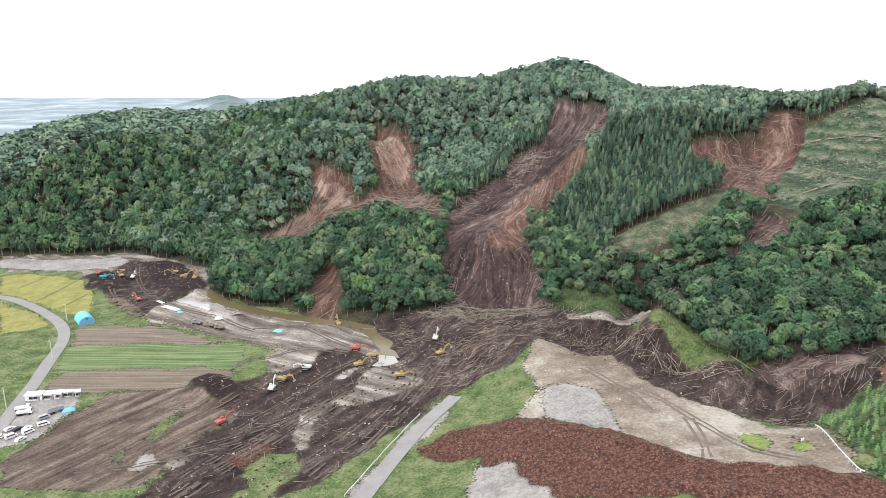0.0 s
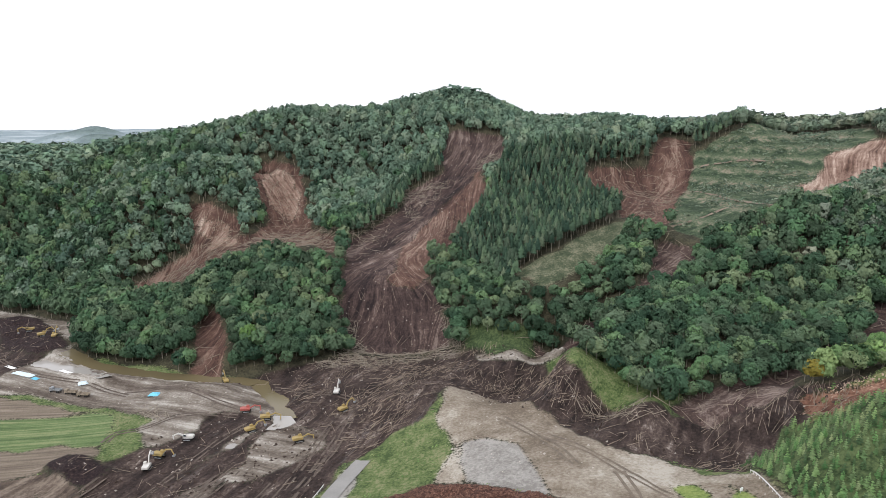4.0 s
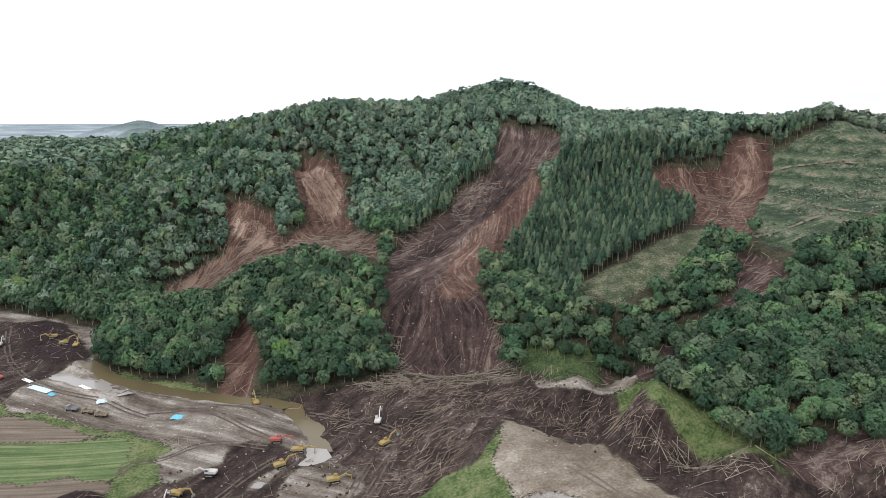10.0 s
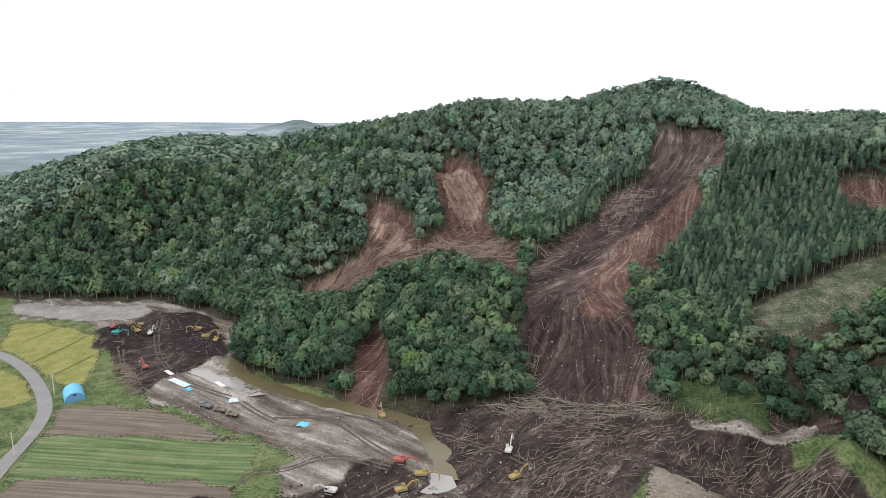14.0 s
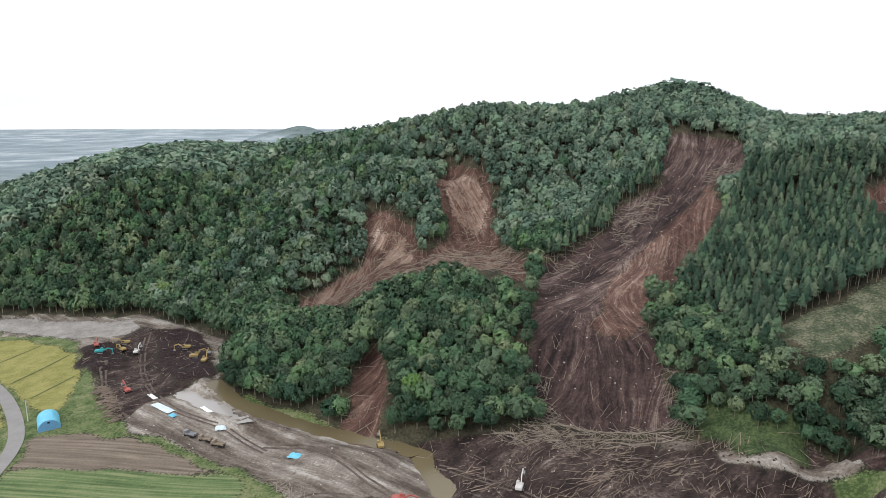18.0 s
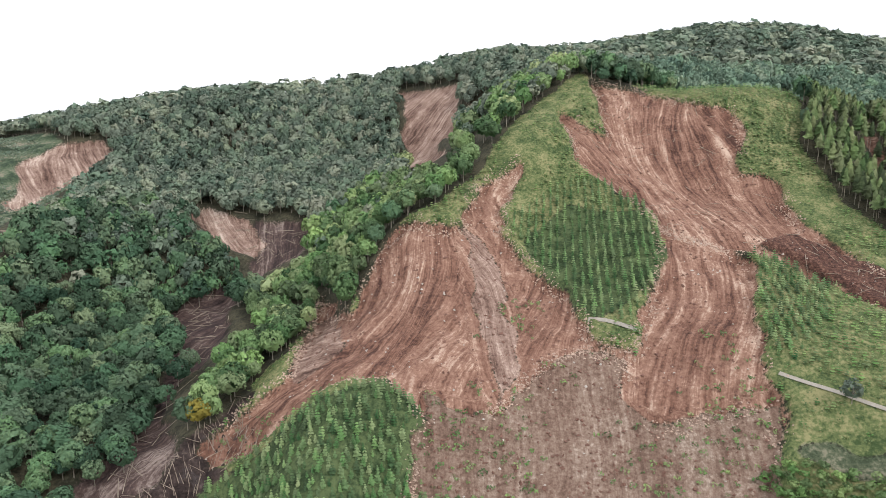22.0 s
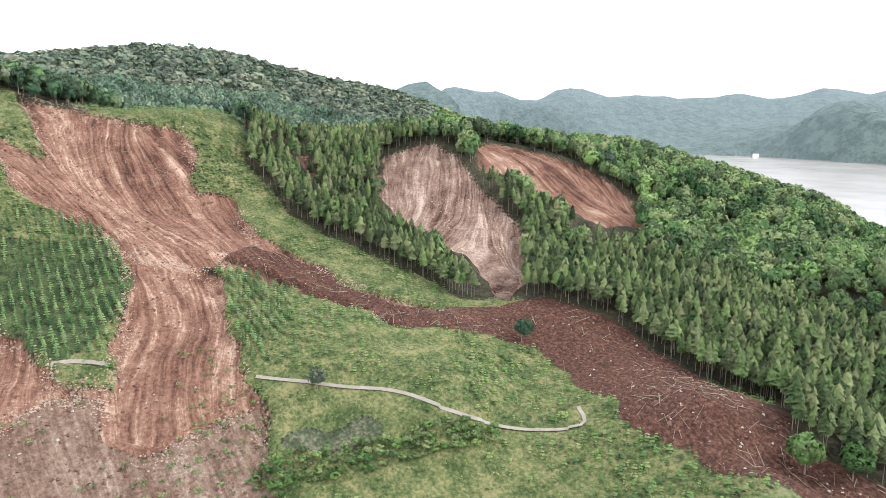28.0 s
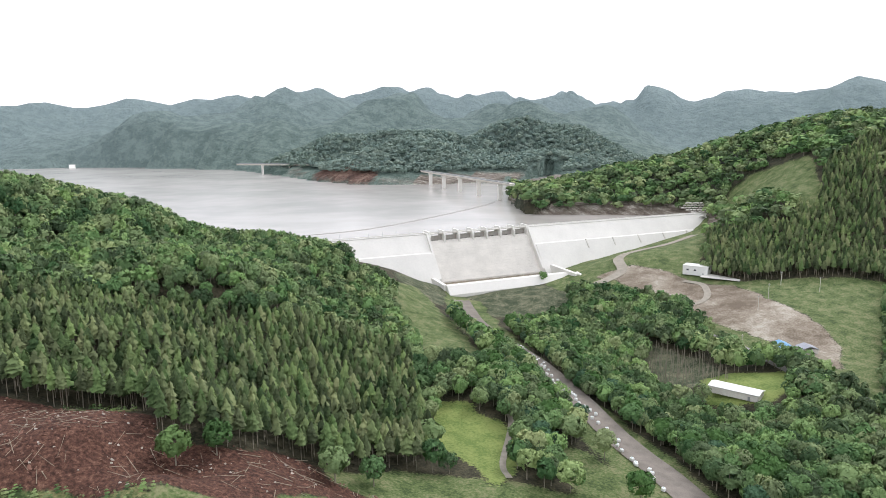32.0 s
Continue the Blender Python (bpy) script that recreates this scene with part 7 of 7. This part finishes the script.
FLEET = [
    ((-244, 509), YELLOW, 200, 45), ((-238, 496), YELLOW, 150, 30), ((-246, 487), TEAL, 20, 25), ((-256, 499), RED, 120, 40), ((-229, 496), PALE, 100, 50),
    ((-198, 495), YELLOW, 190, 25), ((-183, 476), YELLOW, 20, 60), ((-171, 463), YELLOW, 95, 62), ((-200, 436), RED, 140, 55), ((-63, 397), YELLOW, 110, 60),
    ((-47, 353), RED, 0, 30), ((-37, 345), YELLOW, 5, 20), ((-43, 334), YELLOW, 30, 45), ((-70, 331), PALE, 170, 20), ((-1, 344), YELLOW, 40, 58),
    ((-4, 362), PALE, 80, 65), ((-96, 276), RED, 50, 50), ((-79, 318), YELLOW, 340, 50), ((-82, 309), PALE, 85, 70), ((-21, 320), YELLOW, 15, 20),
]
HUES = {YELLOW.name: "mud-stained yellow", TEAL.name: "teal", RED.name: "red", PALE.name: "pale grey"}
for at, paint, turn, lift in FLEET:
    pose_word = "with its arm raised" if lift > 45 else "with its arm stretched out"
    excavator(f"{HUES[paint.name]} crawler excavator {pose_word} on dark mud", paint, at, turn, lift)


def car(label, paint, at, turn, van=False):
    c = thing("car", label, "car", pose(at[0], at[1], float(ground_z(*at)) + 0.05, 0, 0, turn), "cars in the car park")
    if van:
        body = [(-2.3, 0.4), (2.3, 0.4), (2.3, 1.0), (1.7, 1.15), (1.2, 1.95), (-2.25, 1.95)]
        glass = [(-1.9, 1.25), (1.5, 1.25), (1.15, 1.8), (-1.9, 1.8)]
    else:
        body = [(-2.2, 0.35), (2.2, 0.35), (2.25, 0.8), (1.1, 0.95), (0.5, 1.5), (-1.4, 1.5), (-2.2, 1.0)]
        glass = [(-1.6, 1.02), (0.85, 1.0), (0.45, 1.4), (-1.3, 1.4)]
    part("body", prism(body, -0.85, 0.85, "y"), paint, c)
    for side in (-1, 1):
        part("window", prism(glass, side * 0.86 - 0.02, side * 0.86 + 0.02, "y"), GLASS, c)
        for x in (-1.4, 1.4):
            w = part("wheel", tube(0.33, 0.33, 0.22, (x, side * 0.8, 0.33), (90, 0, 0), 12), RUBBER, c)
            part("rim", tube(0.19, 0.19, 0.24, (x, side * 0.8, 0.33), (90, 0, 0), 10), STEEL, w)
        part("headlight", box((0.06, 0.35, 0.16), (2.24, side * 0.6, 0.72)), GLASS, c)
    part("windscreen", box((0.05, 1.5, 0.7), (1.44, 0, 1.5) if van else (0.83, 0, 1.2), (0, -32, 0) if van else (0, -46, 0)), GLASS, c)


SILVER = plain("car_silver", (0.45, 0.46, 0.47), 0.35, 0.3, vary=0.08)
DARKCAR = plain("car_dark", (0.04, 0.04, 0.05), 0.35, vary=0.1)
for at, paint, turn, van in (((-184, 269), WHITE, 60, False), ((-180.5, 269), DARKCAR, 62, False), ((-177, 269.5), WHITE, 75, False), ((-184, 262.5), WHITE, 40, False), ((-179.6, 262.5), WHITE, 55, True), ((-174.5, 260.5), WHITE, 70, False), ((-175, 279), SILVER, 50, True), ((-172, 273), WHITE, 40, True), ((-174.8, 266.5), WHITE, 55, True)):
    car(("white" if paint is WHITE else "silver" if paint is SILVER else "black") + (" van" if van else " passenger car") + " parked on the gravel lot", paint, at, turn, van)


def truck(label, paint, at, turn):
    t = thing("truck", label, "truck", pose(at[0], at[1], float(ground_z(*at)) + 0.05, 0, 0, turn), "trucks in the valley")
    part("chassis", box((6.2, 1.0, 0.35), (0, 0, 0.85)), RUBBER, t)
    cab = part("cab", prism([(1.5, 0.7), (3.2, 0.7), (3.2, 1.6), (2.9, 2.6), (1.5, 2.6)], -1.05, 1.05, "y"), paint, t)
    part("windscreen", box((0.06, 1.8, 0.8), (3.07, 0, 2.05), (0, -17, 0)), GLASS, cab)
    bed = part("bed", box((4.4, 2.1, 0.2), (-0.9, 0, 1.15)), paint, t)
    for side in (-1, 1):
        part("side_board", box((4.4, 0.1, 0.7), (-0.9, side * 1.0, 1.55)), paint, bed)
    part("tail_board", box((0.1, 2.0, 0.7), (-3.05, 0, 1.55)), paint, bed)
    for x in (-2.2, -1.1, 2.3):
        for side in (-1, 1):
            part("wheel", tube(0.48, 0.48, 0.35, (x, side * 0.95, 0.48), (90, 0, 0), 12), RUBBER, t)


truck("grey dump truck on the silt flat", STEEL, (-148, 397), 160)
truck("brown dump truck on the haul road", DEADWOOD, (-140, 395), 165)
truck("brown dump truck with high boards", DEADWOOD, (-133, 392), 165)
truck("white flatbed truck in the car park", WHITE, (-189, 287), 20)
truck("white flatbed truck near the site huts", WHITE, (-186, 283), 20)
truck("grey loader truck beside the blue cover", STEEL, (-173, 285), 50)
for at, size, turn, label in (((-190, 298.5), (7.2, 4.2, 2.8), 12, "white prefabricated site hut with a flat roof"), ((-183.7, 299.6), (3.6, 4.2, 2.7), 12, "grey-white prefabricated site hut"), ((-179.8, 300.4), (3.4, 4.0, 2.7), 12, "grey-white prefabricated site hut"), ((-175.8, 301.6), (3.6, 2.4, 2.6), 12, "grey steel storage container"), ((-171.8, 302), (2.4, 2.4, 2.6), 30, "small white storage container")):
    building("site_hut", label, "hut", at, turn, size, WHITE if size[0] > 4 or at[0] > -173 else CONCRETE_WORN, 0, CONCRETE_WORN if size[0] < 4 else WHITE, ((-1.0, -1), (0.9, -1)) if size[0] > 3.5 else ((0, -1),))

# Blue arched shed at the lane.
arch_shed = thing("arched_shed", "blue corrugated arched farm shed beside the lane", "shed", pose(-217.5, 401, float(ground_z(-217.5, 401)) - 0.1, 0, 0, -52))
bow = [(4.6 * math.cos(a), 0.6 + 4.4 * math.sin(a)) for a in np.linspace(0, math.pi, 15)]
for k in range(11):
    r = 1.0 + 0.012 * (k % 2)
    part("roof_sheet", prism([(x * r, z * r) for x, z in bow], -6.5 + k * 1.18, -5.3 + k * 1.18), TARP, arch_shed)
part("end_wall", prism([(x * 0.985, z * 0.985) for x, z in bow] + [(-4.5, 0), (4.5, 0)][::1], 6.55, 6.75), BLUE_ROOF, arch_shed)
part("door", box((0.12, 3.0, 2.8), (6.8, 0, 1.5)), BLUE_ROOF, arch_shed)
part("vent", box((0.12, 1.0, 0.7), (6.8, 0, 3.9)), GLASS, arch_shed)


def tarp_heap(label, at, size, turn, material, seed):
    """A sheet thrown over a heap, with folds."""
    r = np.random.default_rng(seed)
    bm = bmesh.new()
    bmesh.ops.create_grid(bm, x_segments=14, y_segments=10, size=0.5)
    for v in bm.verts:
        edge = max(abs(v.co.x), abs(v.co.y)) * 2
        v.co.z = (1 - edge**2) * size[2] + r.normal() * 0.07
        v.co.x, v.co.y = v.co.x * size[0] + r.normal() * 0.08, v.co.y * size[1] + r.normal() * 0.08
    made = bmesh.ops.solidify(bm, geom=bm.faces[:], thickness=0.06)
    me = bpy.data.meshes.new("tarpaulin")
    bm.to_mesh(me)
    bm.free()
    me.materials.append(material)
    ob = new("tarpaulin", me)
    ob.matrix_basis = pose(at[0], at[1], float(ground_z(*at)) + 0.12, 0, 0, turn)
    tagged(ob, label, "tarpaulin")


tarp_heap("blue tarpaulin draped over a heap by the car park", (-168.5, 287), (5, 3.2, 1.2), 30, TARP, 1)
tarp_heap("long pale blue tarpaulin on the silt", (-171, 417), (15, 4, 0.7), 148, TARP_PALE, 2)
tarp_heap("teal tarpaulin on the silt", (-163, 411), (4, 2.4, 0.9), 148, TARP, 3)
tarp_heap("pale blue tarpaulin heap by the river", (-137, 404), (5, 4, 1.2), 20, TARP_PALE, 4)
tarp_heap("bright blue tarpaulin over a stack", (-96, 384), (6, 4, 1.1), 170, TARP, 5)
tarp_heap("white sheet laid on the silt", (-150, 418), (9, 2.4, 0.4), 140, WHITE, 6)
tarp_heap("white sheet laid on the gravel bank", (-182, 428), (8, 2.2, 0.4), 142, WHITE, 7)

# White fences and the sign on the pad.
def rail_fence(label, points, material=WHITE):
    c = smooth_line(points, 2.5)
    z = ground_z(c[:, 0], c[:, 1])
    f = thing("guard_fence", label, "fence")
    for k in range(len(c) - 1):
        (x, y), (u, v) = c[k], c[k + 1]
        d, dz = math.hypot(u - x, v - y), z[k + 1] - z[k]
        part("rail", box((math.hypot(d, dz) + 0.05, 0.12, 0.4), ((x + u) / 2, (y + v) / 2, (z[k] + z[k + 1]) / 2 + 0.95), (0, -math.degrees(math.atan2(dz, d)), math.degrees(math.atan2(v - y, u - x)))), material, f)
        part("post", box((0.12, 0.12, 1.2), (x, y, z[k] + 0.55)), material, f)


rail_fence("white guard fence along the edge of the levelled pad", [(131, 223), (126, 200), (124, 183)])
rail_fence("white guard rail along the concrete ramp", [(-35, 220), (-21, 255), (-10, 281)])
sign = thing("sign_box", "small white sign box on the pad", "sign", pose(121, 212, float(ground_z(121, 212)), 0, 0, 20))
part("board", box((1.2, 0.3, 1.0), (0, 0, 1.1), bevel=0.03), WHITE, sign)
for x in (-0.45, 0.45):
    part("leg", box((0.1, 0.1, 0.9), (x, 0, 0.4)), STEEL, sign)

# Big sandbags along the river bed and boom on the reservoir.
def sandbag(at, seed):
    r = np.random.default_rng(seed)
    b = thing("sandbag", "large white sandbag on the gravel", "sandbag", pose(at[0], at[1], float(ground_z(*at)) + 0.4, 0, 0, r.uniform(0, 90)), "sandbags along the river bed")
    part("bag", box((1.5, 1.5, 1.3), (0, 0, 0.6), (0, r.uniform(-6, 6), 0), 0.3), WHITE, b)
    part("tie", tube(0.35, 0.12, 0.35, (0, 0, 1.38), sides=8), TARP_PALE, b)


for k in range(46):
    t = k / 46
    line = smooth_line([(36, -306), (20, -280), (3, -222), (-8, -196), (-33, -134), (-40, -122)], 3)
    p = line[int(t * (len(line) - 1))] + rng.uniform(-2.2, 2.2, 2) + [4.0, 1.5]
    sandbag((float(p[0]), float(p[1])), k)
boom_line = smooth_line([(270, -478), (200, -560), (130, -760), (110, -870)], 8)
boom = thing("float_boom", "thin line of floats across the reservoir", "float boom")
for k in range(len(boom_line) - 1):
    (x, y), (u, v) = boom_line[k], boom_line[k + 1]
    part("float", tube(0.35, 0.35, math.hypot(u - x, v - y) * 0.94, ((x + u) / 2, (y + v) / 2, LAKE_LEVEL + 0.1), (0, 90, math.degrees(math.atan2(v - y, u - x))), 6), CONCRETE_DARK, boom)

# ---- debris: trunks, stones ----
def sticks(name, p, length, radius, heading, material, label, category):
    n = len(p)
    d = np.stack([np.cos(heading), np.sin(heading)], 1) * (length / 2)[:, None]
    a, b = p - d, p + d
    za, zb = ground_z(a[:, 0], a[:, 1]), ground_z(b[:, 0], b[:, 1])
    zm = ground_z(p[:, 0], p[:, 1])
    lift = np.maximum(zm - (za + zb) / 2, 0) + radius * 0.6 + rng.uniform(0, 0.5, n)
    tip = rng.uniform(0, 1.4, n) * (rng.uniform(0, 1, n) < 0.3)
    a, b = np.c_[a, za + lift], np.c_[b, zb + lift + tip]
    axis_ = b - a
    axis_ /= np.linalg.norm(axis_, axis=1, keepdims=True)
    side = np.cross(axis_, [0, 0, 1.0])
    side /= np.linalg.norm(side, axis=1, keepdims=True) + 1e-9
    up = np.cross(side, axis_)
    r0, r1 = radius[:, None], radius[:, None] * 0.45
    ring = [(1, 0), (0, 1), (-1, 0), (0, -1)]
    v = np.stack([a + (side * c + up * s) * r0 for c, s in ring] + [b + (side * c + up * s) * r1 for c, s in ring], 1)
    o = np.arange(n)[:, None] * 8
    f = np.concatenate([np.concatenate([o + k, o + (k + 1) % 4, o + 4 + (k + 1) % 4, o + 4 + k], 1) for k in range(4)])
    me = quick_mesh(name, v.reshape(-1, 3), f)
    me.materials.append(material)
    tagged(new(name, me), label, category, kind="stuff")


def in_zones(names, count, spread=0.0):
    polys = [p for n, _, p in COVER if n in names]
    out = []
    sizes = [max(1.0, (max(q[0] for q in p) - min(q[0] for q in p)) * (max(q[1] for q in p) - min(q[1] for q in p))) for p in polys]
    for poly, size in zip(polys, sizes):
        xs, ys = [q[0] for q in poly], [q[1] for q in poly]
        q = rng.uniform((min(xs), min(ys)), (max(xs), max(ys)), (int(count * size / sum(sizes)), 2))
        q = q[inside(q[:, 0], q[:, 1], poly)]
        out.append(q + rng.normal(size=q.shape) * spread)
    return np.concatenate(out)


TRUNKS = plain("fallen_trunk", (0.25, 0.20, 0.155), vary=0.45, scale=0.05)
p = in_zones(("debris_creek",), 7500)
p = p[rough(p[:, 0], p[:, 1], 25, 12) + rng.uniform(-0.5, 0.5, len(p)) > -0.1]
sticks("fallen_trunks", p, rng.uniform(1.5, 7.5, len(p)), rng.uniform(0.06, 0.18, len(p)), 0.9 * rough(p[:, 0], p[:, 1], 40, 66) + 0.7 + rng.normal(size=len(p)) * 0.5, TRUNKS, "stripped fallen trunks matted over the dark debris", "fallen trees")
p = in_zones(("debris_sheet", "digging"), 1500)
sticks("fallen_trunks", p, rng.uniform(1.5, 7, len(p)), rng.uniform(0.07, 0.16, len(p)), rng.uniform(0, 6.3, len(p)), TRUNKS, "broken branches scattered over the mud", "branches")
p = in_zones(("main_slide", "slide_tongue"), 750, 4.0)
sticks("fallen_trunks", p, rng.uniform(3, 11, len(p)), rng.uniform(0.07, 0.17, len(p)), rng.uniform(0.6, 2.2, len(p)), TRUNKS, "pale trunks lying on the landslide track", "fallen trees")
p = in_zones(("scar", "east_slide", "ravine", "pocket"), 2600, 6.0)
sticks("fallen_trunks", p, rng.uniform(3, 11, len(p)), rng.uniform(0.09, 0.2, len(p)), rng.uniform(0, 6.3, len(p)), DEADWOOD, "grey fallen trees below the scars", "fallen trees")
p = rng.uniform((-110, 540), (30, 600), (900, 2))
p = p[np.isin(stand_of(p), (1, 2)) | (rng.uniform(0, 1, len(p)) < 0.4)]
sticks("fallen_trunks", p, rng.uniform(4, 12, len(p)), rng.uniform(0.1, 0.22, len(p)), rng.uniform(0, 6.3, len(p)), DEADWOOD, "toppled grey trees behind the wooded mound", "fallen trees")
GREYWOOD = plain("weathered_trunk", (0.28, 0.24, 0.19), vary=0.4, scale=0.05)
for count, area in LOG_MATS:
    xs, ys = [q[0] for q in area], [q[1] for q in area]
    p = rng.uniform((min(xs), min(ys)), (max(xs), max(ys)), (count * 2, 2))
    p = p[inside(p[:, 0], p[:, 1], area)]
    sticks("fallen_trunks", p, rng.uniform(3, 12, len(p)), rng.uniform(0.07, 0.2, len(p)), rng.uniform(0, 6.3, len(p)), GREYWOOD, "matted grey fallen trees with bare branches", "fallen trees")
p = rng.uniform(np.min(LOG_PILE, 0), np.max(LOG_PILE, 0), (900, 2))
p = p[inside(p[:, 0], p[:, 1], LOG_PILE)]
sticks("log_pile", p, rng.uniform(2.5, 6, len(p)), rng.uniform(0.12, 0.28, len(p)), 1.0 + rng.normal(size=len(p)) * 0.6, TRUNKS, "heaped brown logs beside the haul road", "log pile")
p = in_zones(("south_channel", "upper_slide"), 1100)
sticks("fallen_trunks", p, rng.uniform(1.5, 8, len(p)), rng.uniform(0.06, 0.15, len(p)), rng.uniform(0, 6.3, len(p)), DEADWOOD, "snapped trunks on the red earth", "branches")


def stones(name, p, size, material, label, category):
    n = len(p)
    base = np.c_[p, ground_z(p[:, 0], p[:, 1])]
    knob = np.array([(1, 0, 0), (0, 1, 0), (-1, 0, 0), (0, -1, 0), (0, 0, 0.8), (0, 0, -0.6)])
    v = base[:, None] + (knob[None] + rng.normal(size=(n, 6, 3)) * 0.22) * size[:, None, None]
    o = np.arange(n)[:, None] * 6
    f = np.concatenate([np.concatenate([o + a, o + b, o + c], 1) for a, b, c in ((0, 1, 4), (1, 2, 4), (2, 3, 4), (3, 0, 4), (1, 0, 5), (2, 1, 5), (3, 2, 5), (0, 3, 5))])
    me = quick_mesh(name, v.reshape(-1, 3), f)
    me.materials.append(material)
    tagged(new(name, me), label, category, kind="stuff")


CLOD_DARK = plain("dark_clods", (0.05, 0.034, 0.027), vary=0.5, scale=0.1)
CLOD_RED = plain("red_clods", (0.165, 0.088, 0.064), vary=0.4, scale=0.1)
PALE_STONE = plain("pale_stone", (0.42, 0.38, 0.33), vary=0.3, scale=0.1)
p = in_zones(("debris_sheet", "digging", "debris_creek"), 7000)
stones("clods", p, rng.uniform(0.2, 0.9, len(p)), CLOD_DARK, "dark clods and root plates in the mud", "clods")
p = in_zones(("red_slide", "upper_slide", "slide_debris", "south_channel"), 9000)
stones("clods", p, rng.uniform(0.2, 0.75, len(p)), CLOD_RED, "red-brown blocks of slid earth", "clods")
p = in_zones(("red_heap",), 9000)
stones("clods", p, rng.uniform(0.12, 0.6, len(p)), CLOD_RED, "heaped red-brown earth clods", "clods")
p = in_zones(("debris_sheet", "silt_flat", "main_slide", "pad", "red_slide", "south_channel"), 2600)
stones("stones", p, rng.uniform(0.15, 0.6, len(p)), PALE_STONE, "pale stones and rubble", "stones")
rim = []
for edge in [q for n, _, q in COVER if n in ("red_slide", "upper_slide", "slide_debris")]:
    for (ax, ay), (bx, by) in zip(edge, edge[1:] + edge[:1]):
        k = rng.uniform(0, 1, (int(math.hypot(bx - ax, by - ay) * 7), 1))
        rim.append(np.array([[ax, ay]]) * (1 - k) + np.array([[bx, by]]) * k + rng.normal(size=(len(k), 2)) * 1.5)
rim = np.concatenate(rim)
rim = rim[rough(rim[:, 0], rim[:, 1], 22, 58) + rng.uniform(-0.4, 0.4, len(rim)) > -0.1]
stones("rubble", rim, rng.uniform(0.15, 0.55, len(rim)), plain("rim_rubble", (0.42, 0.31, 0.24), vary=0.35, scale=0.1), "pale broken blocks along the slide margins", "rubble")
p = in_zones(("south_scar", "scar"), 500)
stones("stones", p, rng.uniform(0.2, 0.6, len(p)), PALE_STONE, "pale stones on the scars", "stones")

# ---- single trees that stand apart ----
EDGE = [(109, -36), (102, -46), (74, -68), (64, -77), (-93, -145)]
def single_tree(seed, h, leaf, label, clumps=190):
    t = thing("tree", label, "tree")
    bm = bmesh.new()
    r = np.random.default_rng(seed)
    tube(0.022 * h, 0.008 * h, h * 0.75, (0, 0, h * 0.375), sides=7, bm=bm)
    for k in range(6):
        a, z = r.uniform(0, 360), h * r.uniform(0.35, 0.65)
        tube(0.009 * h, 0.003 * h, h * 0.3, (math.cos(radians(a)) * h * 0.1, math.sin(radians(a)) * h * 0.1, z + h * 0.08), (0, 50, a), 5, bm)
    part("trunk", bm, BARK, t)
    q = broad_crown(seed, max(9, clumps // 10), 24, 0.06)
    me = quick_mesh("crown", q[..., :3].reshape(-1, 3) * h, np.arange(len(q) * 3).reshape(-1, 3))
    me.attributes.new("tint", "FLOAT", "POINT").data.foreach_set("value", np.full(len(q) * 3, r.uniform(0.2, 0.8), np.float32))
    me.attributes.new("custom_normal", "FLOAT_VECTOR", "POINT").data.foreach_set("vector", q[..., 3:].astype(np.float32).ravel())
    me.materials.append(leaf)
    crown = new("crown", me)
    crown.parent = t
    return t


def stand(tree, at):
    tree.matrix_basis = pose(at[0], at[1], float(ground_z(*at)) - 0.2)
    return tree


stand(single_tree(900, 7, LEAF_GREY, "lone slender tree beside the hill path", 90), (197, 71))
stand(single_tree(901, 9, LEAF, "bushy tree standing in the slide's path"), (204, -8))
YELLOWING = leaves("yellowing_leaves", (0.13, 0.12, 0.03), (0.26, 0.21, 0.05), (0.38, 0.28, 0.06))
stand(single_tree(902, 10, YELLOWING, "yellowing tree at the mouth of the ravine"), (181, 262))
stand(single_tree(903, 11, LEAF_BRIGHT, "bright green tree on the grass strip"), (209, 267))
stand(single_tree(904, 15, LEAF_BRIGHT, "yellow-green tree at the forest edge"), (-256, 580))
for k, (at, h, leaf) in enumerate((((EDGE[0]), 12, LEAF_BRIGHT), ((EDGE[1]), 11, LEAF_BRIGHT), ((EDGE[2]), 12, LEAF_LIT_GREEN), ((EDGE[3]), 11, LEAF_LIT_GREEN), ((EDGE[4]), 10, LEAF_LIT_GREEN))):
    stand(single_tree(920 + k, h, leaf, "light green broadleaf tree at the plantation's edge", 240), at)
stand(single_tree(905, 13, LEAF_BRIGHT, "light green tree at the foot of the wooded mound"), (-52, 418))
kinds_of_tree = [single_tree(910 + k, h, leaf, label) for k, (h, leaf, label) in enumerate(((11, LEAF, "dark green broadleaf tree beside the river bed"), (13, LEAF_BRIGHT, "fresh green broadleaf tree beside the river bed"), (8, LEAF, "rounded small tree on the valley floor"), (9, LEAF_BRIGHT, "light green rounded tree on the valley floor")))]
spots = scatter(-75, 110, -420, -105, 9.5)
d_line = np.min(np.hypot(*(spots[:, None] - smooth_line([(92, -415), (65, -339), (21, -261), (-9, -185), (-29, -147), (-47, -112)], 6)[None]).transpose(2, 0, 1)), axis=1)
spots = spots[(d_line > 11) & (d_line < 40) & np.isin(stand_of(spots), (1,))]
for k, at in enumerate(spots[:220]):
    pick = kinds_of_tree[k % 4]
    if k < 4:
        stand(pick, tuple(at))
        tagged(pick, group="trees along the river bed")
    else:
        copy_thing(pick, pose(at[0], at[1], float(ground_z(*at)) - 0.2, 0, 0, k * 47 % 360))
